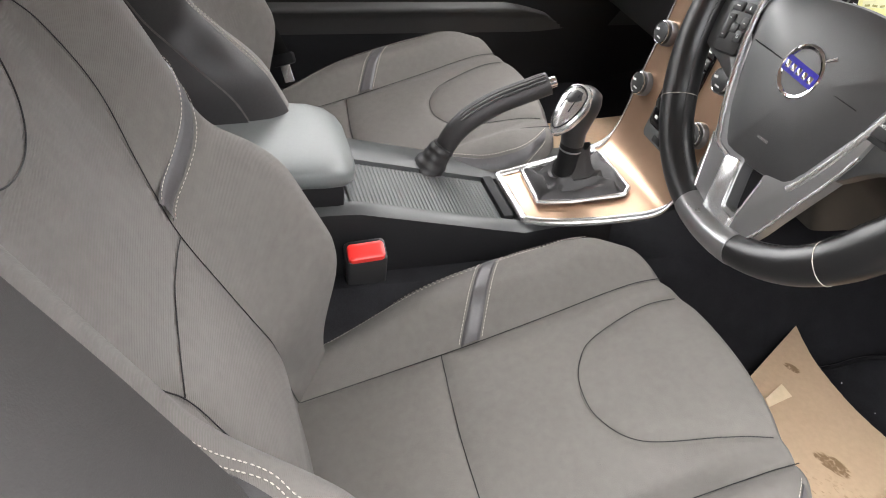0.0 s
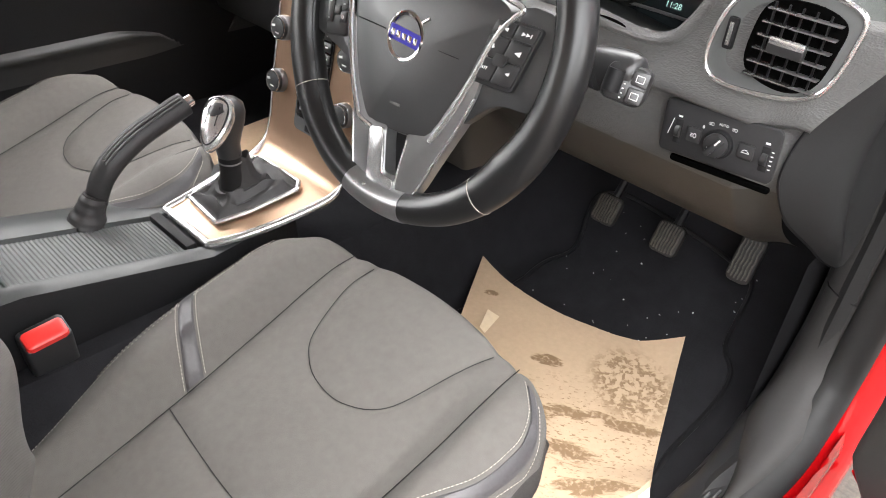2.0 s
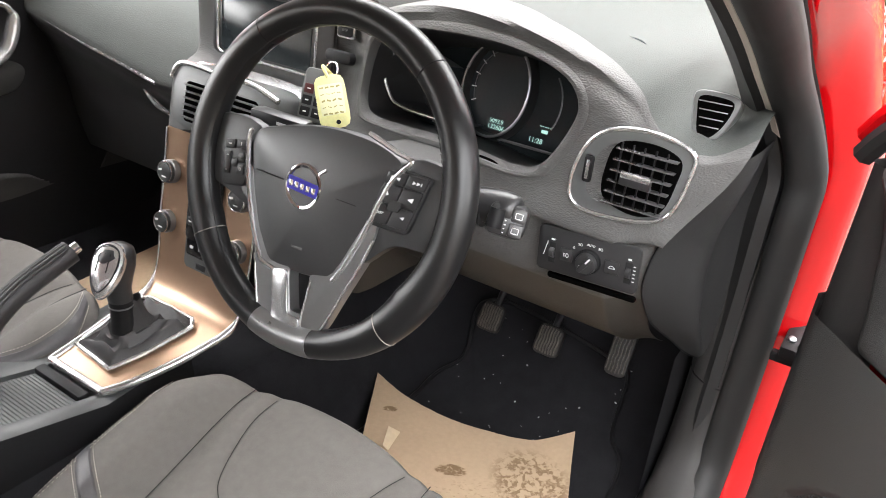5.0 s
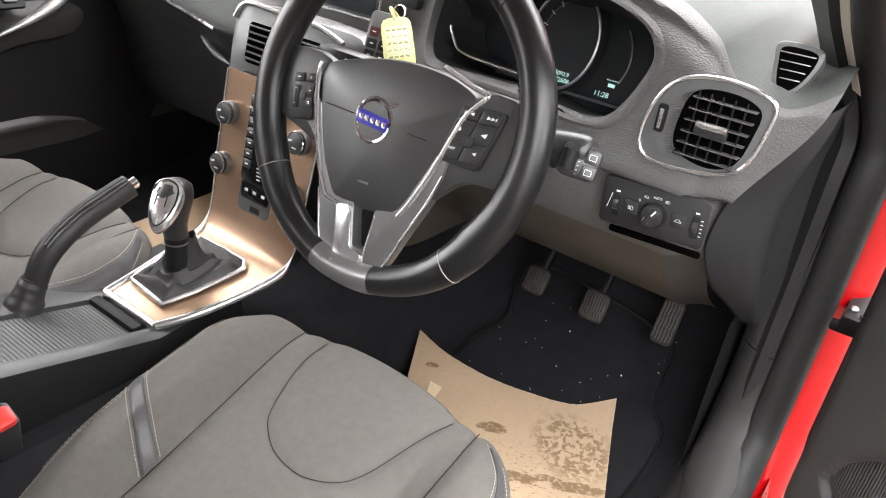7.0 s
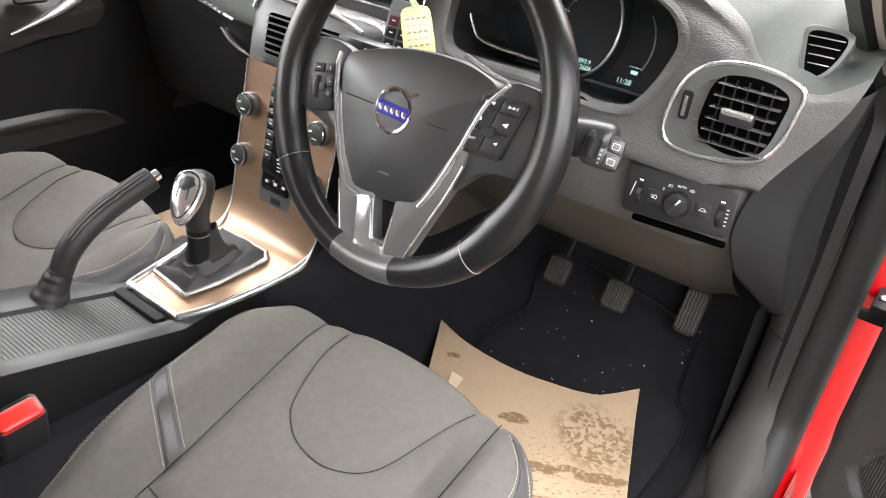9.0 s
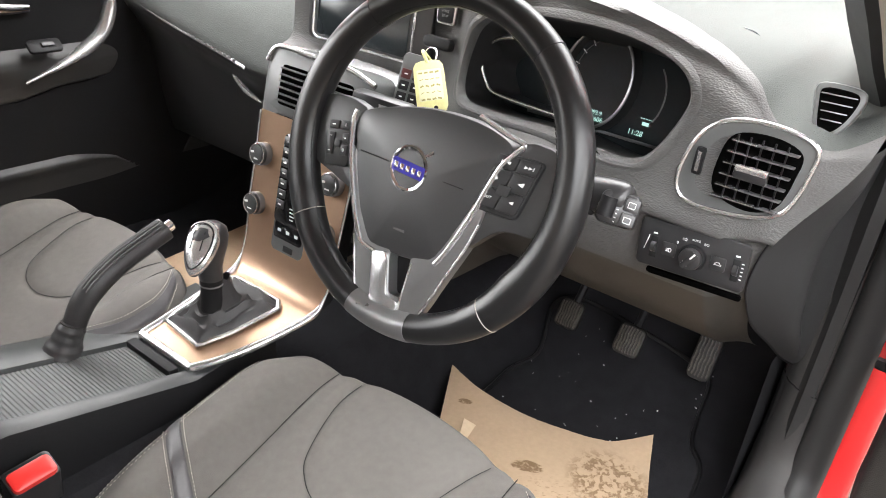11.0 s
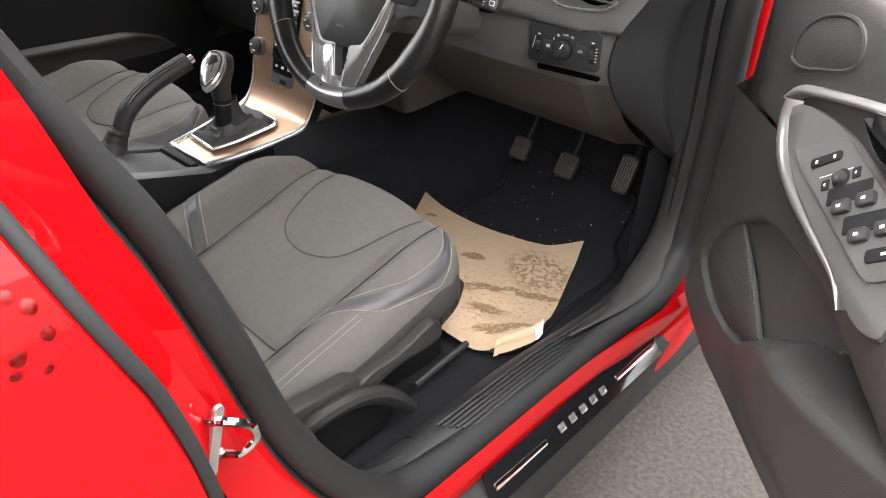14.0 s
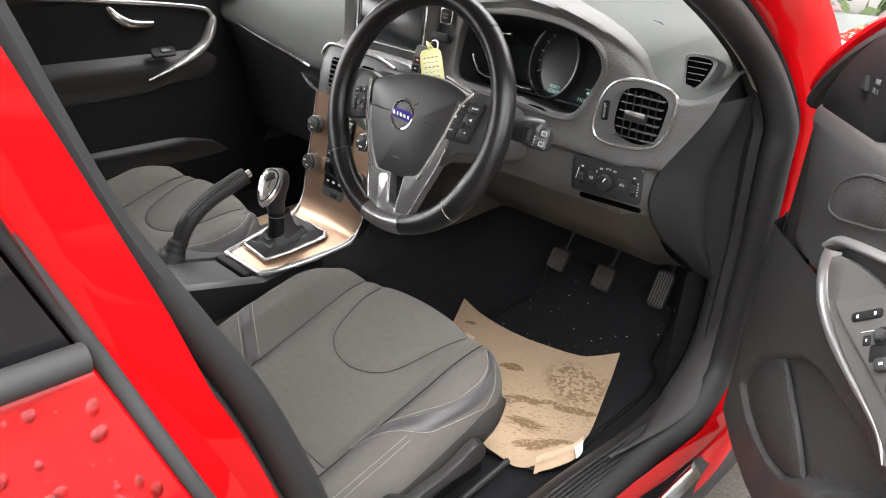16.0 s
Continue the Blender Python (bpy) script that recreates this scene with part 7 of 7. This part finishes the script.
pack_o = catmull([(-0.074, -0.002), (-0.069, 0.016), (-0.039, 0.057), (-0.004, 0.060), (0.097, 0.067), (0.164, 0.071), (0.150, 0.045), (0.134, 0.016), (0.115, 0.006), (0.035, 0.002)], 4, True)
pack = part("switch_pack", plate(pack_o, 0.0035, off(SW, 0, 0, -0.002), 0.0012), DECK, door, "window and mirror switch pack")
lean = Matrix.Rotation(radians(58), 4, "Z")
part("lock_key", plate(rounded(0.042, 0.011, 0.004), 0.002, off(SW, -0.033, 0.0285, 0.0012) @ lean, 0.0008), BLACK, pack)
for d in (-0.012, 0.012):
    part("lock_mark", brick(off(SW, -0.033, 0.0285, 0.0032) @ lean @ Matrix.Translation((d, 0, 0)), 0.003, 0.004, 0.0003, 0.0001), WHITE, pack)
part("mirror_bracket", brick(off(SW, -0.008, 0.031, 0.0016) @ lean, 0.044, 0.0008, 0.0003, 0.0001), WHITE, pack)
part("mirror_socket", disc(0.011, 0.0012, off(SW, 0.003, 0.033, 0.0010), 24, 0.0004), BLACK, pack)
part("mirror_joystick", disc(0.0075, 0.007, off(SW, 0.003, 0.033, 0.0015), 20, 0.003, dome=0.002), PLASTIC_SMOOTH, pack)
for kx, ky in ((-0.005, 0.015), (0.012, 0.050)):
    part("mirror_button", brick(off(SW, kx, ky, 0.0012) @ lean, 0.010, 0.012, 0.0018, 0.0008), BLACK, pack)
    part("mirror_mark", brick(off(SW, kx, ky, 0.0031) @ lean, 0.002, 0.003, 0.0003, 0.0001), WHITE, pack)
for rx, ry, keys in ((0.026, 0.034, ((0.036, 0.021), (0.050, 0.047))), (0.071, 0.036, ((0.080, 0.024), (0.094, 0.050)))):
    part("switch_recess", plate(rounded(0.056, 0.020, 0.003), 0.0006, off(SW, rx, ry, 0.0013) @ lean, 0.0002), BLACK, pack)
    for kx, ky in keys:
        part("switch_key", brick(off(SW, kx, ky, 0.0012) @ lean, 0.022, 0.015, 0.0065, 0.0025), PLASTIC_SMOOTH, pack)
        part("switch_mark", brick(off(SW, kx, ky, 0.0078) @ lean, 0.005, 0.003, 0.0003, 0.0001), WHITE, pack)
part("rear_key", plate(rounded(0.042, 0.014, 0.004), 0.002, off(SW, 0.116, 0.037, 0.0012) @ lean, 0.0008), BLACK, pack)
part("rear_mark", brick(off(SW, 0.116, 0.037, 0.0032) @ lean, 0.005, 0.003, 0.0003, 0.0001), WHITE, pack)
# inner handle in its cup
part("handle_cup", plate(catmull([(0.478, 0.902), (0.55, 0.918), (0.605, 0.930), (0.642, 0.910), (0.645, 0.885), (0.600, 0.868), (0.52, 0.874)], 5, True), 0.003, off(DOOR, 0, 0, 0.0605), 0.001), BLACK, door, "dark handle recess")
part("inner_handle", plate(catmull([(0.486, 0.901), (0.495, 0.898), (0.530, 0.893), (0.556, 0.897), (0.578, 0.907), (0.606, 0.916), (0.615, 0.888), (0.596, 0.872), (0.569, 0.876), (0.521, 0.880)], 4, True), 0.010, off(DOOR, 0, 0, 0.066), 0.004), CHROME, door, "chrome inner door handle")
# speaker grille in the hollow of the lower trim
gr = catmull([(0.160, 0.545), (0.176, 0.592), (0.205, 0.622), (0.243, 0.645), (0.262, 0.638), (0.300, 0.616), (0.340, 0.592), (0.392, 0.552), (0.350, 0.522), (0.281, 0.504), (0.226, 0.506), (0.180, 0.522)], 4, True)
gp = part("speaker_grille", plate([(q[0], q[1]) for q in gr], 0.004, off(DOOR, 0, 0, 0.0535), 0.002), PERF, door, "finely perforated speaker grille")
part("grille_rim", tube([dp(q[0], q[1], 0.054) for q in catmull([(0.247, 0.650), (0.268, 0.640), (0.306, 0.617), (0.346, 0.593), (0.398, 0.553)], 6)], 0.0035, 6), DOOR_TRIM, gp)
# mirror corner cover and window frame
mc = part("mirror_corner", plate(catmull([(0.120, 0.995), (0.140, 1.045), (0.200, 1.098), (0.290, 1.150), (0.305, 1.12), (0.300, 1.0), (0.22, 0.988)], 4, True), 0.012, off(DOOR, 0, 0, 0.035), 0.003), BLACK, door, "black mirror corner cover")
part("mirror_mark", brick(off(DOOR, 0.254, 1.062, 0.0472), 0.012, 0.006, 0.0004, 0.0001), GREY_TRIM, mc)
text_part("BLIS", 0.009, off(DOOR, 0.254, 1.050, 0.0472), GREY_TRIM, mc)
part("cover_notch", plate([(-0.012, -0.008), (0.012, -0.008), (0.004, 0.010)], 0.006, off(DOOR, 0.226, 1.055, 0.047), 0.002), BLACK, mc)
fr = catmull([(0.035, 1.005, 0.014), (0.075, 1.052, 0.014), (0.16, 1.116, 0.008), (0.32, 1.203, -0.005), (0.50, 1.270, -0.018), (0.70, 1.32, -0.027), (0.90, 1.34, -0.03), (1.10, 1.33, -0.03)], 6)
part("window_frame", tube([dp(*q) for q in fr], 0.022, 10, flat=0.8), RED, door)
part("frame_seal", tube([dp(q[0] + 0.01, q[1] - 0.02, q[2] + 0.012) for q in fr], 0.014, 8), RUBBER, door)
part("rear_frame", tube([dp(1.07, 1.0, 0.0), dp(1.10, 1.33, -0.03)], 0.02, 8), BLACK, door)
part("quarter_post", tube([dp(0.315, 0.995, 0.02), dp(0.33, 1.195, 0.0)], 0.009, 8), BLACK, door)
win = part("window", grid([[dp(0.32 + 0.75 * f, 1.0 + (0.20 + 0.12 * math.sin(1.5 * f + 0.1)) * g, 0.005 - 0.03 * g) for f in np.linspace(0, 1, 8)] for g in (0, 0.5, 1)]), GLASS, door)
win.visible_shadow = False
# door check between the pillar and the door
part("door_check", box(0.858, 0.890, 0.425, 0.575, 0.668, 0.686, 0.004), BLACK, body, "black steel door check")
for x, y in ((0.868, 0.452), (0.884, 0.440)):
    part("check_rivet", disc(0.006, 0.007, facing((x, y, 0.685), (0.1, -0.3, 0.9)), 18, 0.0025), DARK_SATIN, body)
part("check_arm", box(0.848, 0.905, 0.432, 0.444, 0.655, 0.671, 0.004), BLACK, body)
# exterior mirror beyond the door
rows = []
for s, r in ((0.0, 0.02), (0.03, 0.075), (0.08, 0.095), (0.15, 0.09), (0.19, 0.05), (0.20, 0.01)):
    rows.append([dp(0.22 + 0.02 * math.cos(q) + r * 0.5 * math.cos(q), 1.06 + r * math.sin(q) * 0.8, -0.08 - s) for q in np.linspace(0, 2 * math.pi, 17)[:-1]])
part("mirror_shell", grid(rows, close_u=True, caps=True), RED, door, "red door mirror shell")

# ---------------------------------------------------------------- sill badge, striker
sill_badge = part("scuff_plate", plate([(-0.245, -0.024), (-0.235, 0.026), (0.235, 0.026), (0.245, 0.012), (0.245, -0.024)], 0.006, facing((0.868, 0.045, 0.318), (0.75, 0, 0.66), (-1, 0, 0.5)) @ Matrix.Rotation(0, 4, "Z"), 0.002), GLOSS_BLACK, body, "gloss black scuff plate with silver marks")
SBF = facing((0.868, 0.045, 0.318), (0.75, 0, 0.66), (-1, 0, 0.5))
for cx in (-0.165, 0.165):
    part("silver_bar", brick(off(SBF, cx, 0.0, 0.006), 0.125, 0.010, 0.002, 0.0008), CHROME, sill_badge)
for k in range(5):
    part("letter_bar", brick(off(SBF, -0.06 + 0.03 * k, 0.0, 0.006), 0.016, 0.013, 0.0008, 0.0003), SATIN, sill_badge)
part("striker", tube(catmull([(0.832, -0.575, 0.694), (0.846, -0.562, 0.694), (0.850, -0.544, 0.680), (0.850, -0.541, 0.662), (0.846, -0.556, 0.652), (0.832, -0.568, 0.652)], 6), 0.0042, 8), CHROME, body, "steel door striker loop")
part("striker_plate", plate(rounded(0.010, 0.076, 0.004), 0.004, facing((0.836, -0.573, 0.672), (1, 0, 0.0)) @ Matrix.Rotation(radians(-13), 4, "Z"), 0.002), SATIN, body, "steel striker plate")

# rear door trims and raindrops
seal_line = [(lerp_key(SHOULDER[:-1] + [(1.33, 0.765)], z)[0] - 0.003, rear_front(z) + 0.005, z) for z in (0.36, 0.5, 0.6, 0.72, 0.80, 0.84, 0.88, 0.92, 0.96, 1.0, 1.10, 1.28)]
part("edge_seal", tube(catmull(seal_line, 6), 0.0058, 12), DARK_TRIM, rear, "black rubber edge strip")
part("waist_mould", tube([(0.854, -0.712, 0.990), (0.858, -1.0, 0.994), (0.858, -1.7, 1.01)], 0.0095, 14), DARK_TRIM, rear, "black waist moulding")
random.seed(9)
bm = bmesh.new()
for k in range(190):
    z = random.uniform(0.85, 0.968)
    x = lerp_key(SHOULDER, z)[0]
    y = random.uniform(-0.92, -0.63)
    if y > rear_front(z) - 0.014:
        continue
    r = random.choice((0.0010, 0.0014, 0.0018, 0.0024, 0.003, 0.0036, 0.0042, 0.0048))
    for j in range(1 if r < 0.002 else 2):
        dy, dz = (0.0, 0.0) if j == 0 else (random.uniform(-0.7, 0.7) * r, random.uniform(-0.9, 0.9) * r)
        bmesh.ops.create_icosphere(bm, subdivisions=2, radius=r * (1 - 0.35 * j), matrix=Matrix.Translation((lerp_key(SHOULDER, z + dz)[0] + 0.0002, y + dy, z + dz)) @ Matrix.Rotation(-0.45 * smooth(0.86, 0.91, z), 4, "Y") @ Matrix.Diagonal((0.22, 1, random.uniform(1, 1.3), 1)))
tagged(part("raindrops", bm, WATER), "raindrops on the red rear door, tinted for the reflection they break", "raindrops", kind="stuff")

# ---------------------------------------------------------------- beyond the car
# walls out of view, added to block bright horizon reflections in the paint
for k, (x0, x1, y0, y1, h) in enumerate(((8.5, 8.8, -9.0, 6.0, 3.4), (-8.8, 8.5, -9.3, -9.0, 3.0))):
    tagged(part("wall_unseen_" + ("east", "south")[k], box(x0, x1, y0, y1, 0.0, h, 0.02), STONE), "unseen plain wall added to darken reflections in the paint", "wall", kind="structure")
random.seed(12)
bm = bmesh.new()
for k in range(3000):
    x, y = random.uniform(-6.0, 6.0), random.uniform(5.5, 10.5)
    s = random.uniform(0.03, 0.07)
    m = Matrix.LocRotScale((x, y, 0.02 + random.uniform(0, 0.03)), Euler((random.uniform(-0.6, 0.6), random.uniform(-0.6, 0.6), random.uniform(0, 6))), None)
    plate([(-s, 0), (-s * 0.3, s * 0.5), (s, 0), (-s * 0.3, -s * 0.5)], 0.002, m, 0.0005, bm)
tagged(part("fallen_leaves", bm, LEAF, smooth=False), "yellow fallen leaves on the verge", "leaves", kind="stuff")
# hedge with an added unseen top that keeps sky off the bonnet
bm = bmesh.new()
for k in range(8000):
    x = random.uniform(-9, 5)
    z = random.uniform(0.1, 4.4) * (0.82 + 0.18 * math.sin(x * 1.7))
    y = 11.0 + random.gauss(0, 0.35) + 0.3 * math.sin(2.3 * x)
    s = random.uniform(0.08, 0.17)
    m = Matrix.LocRotScale((x, y, z), Euler((random.uniform(0, 6), random.uniform(0, 6), random.uniform(0, 6))), None)
    plate([(-s, 0), (0, s * 0.5), (s, 0), (0, -s * 0.5)], 0.003, m, 0.0005, bm)
tagged(part("hedge", bm, FOLIAGE, smooth=False), "dense dark green garden hedge behind the verge, made taller to darken bonnet reflections", "hedge", kind="stuff")
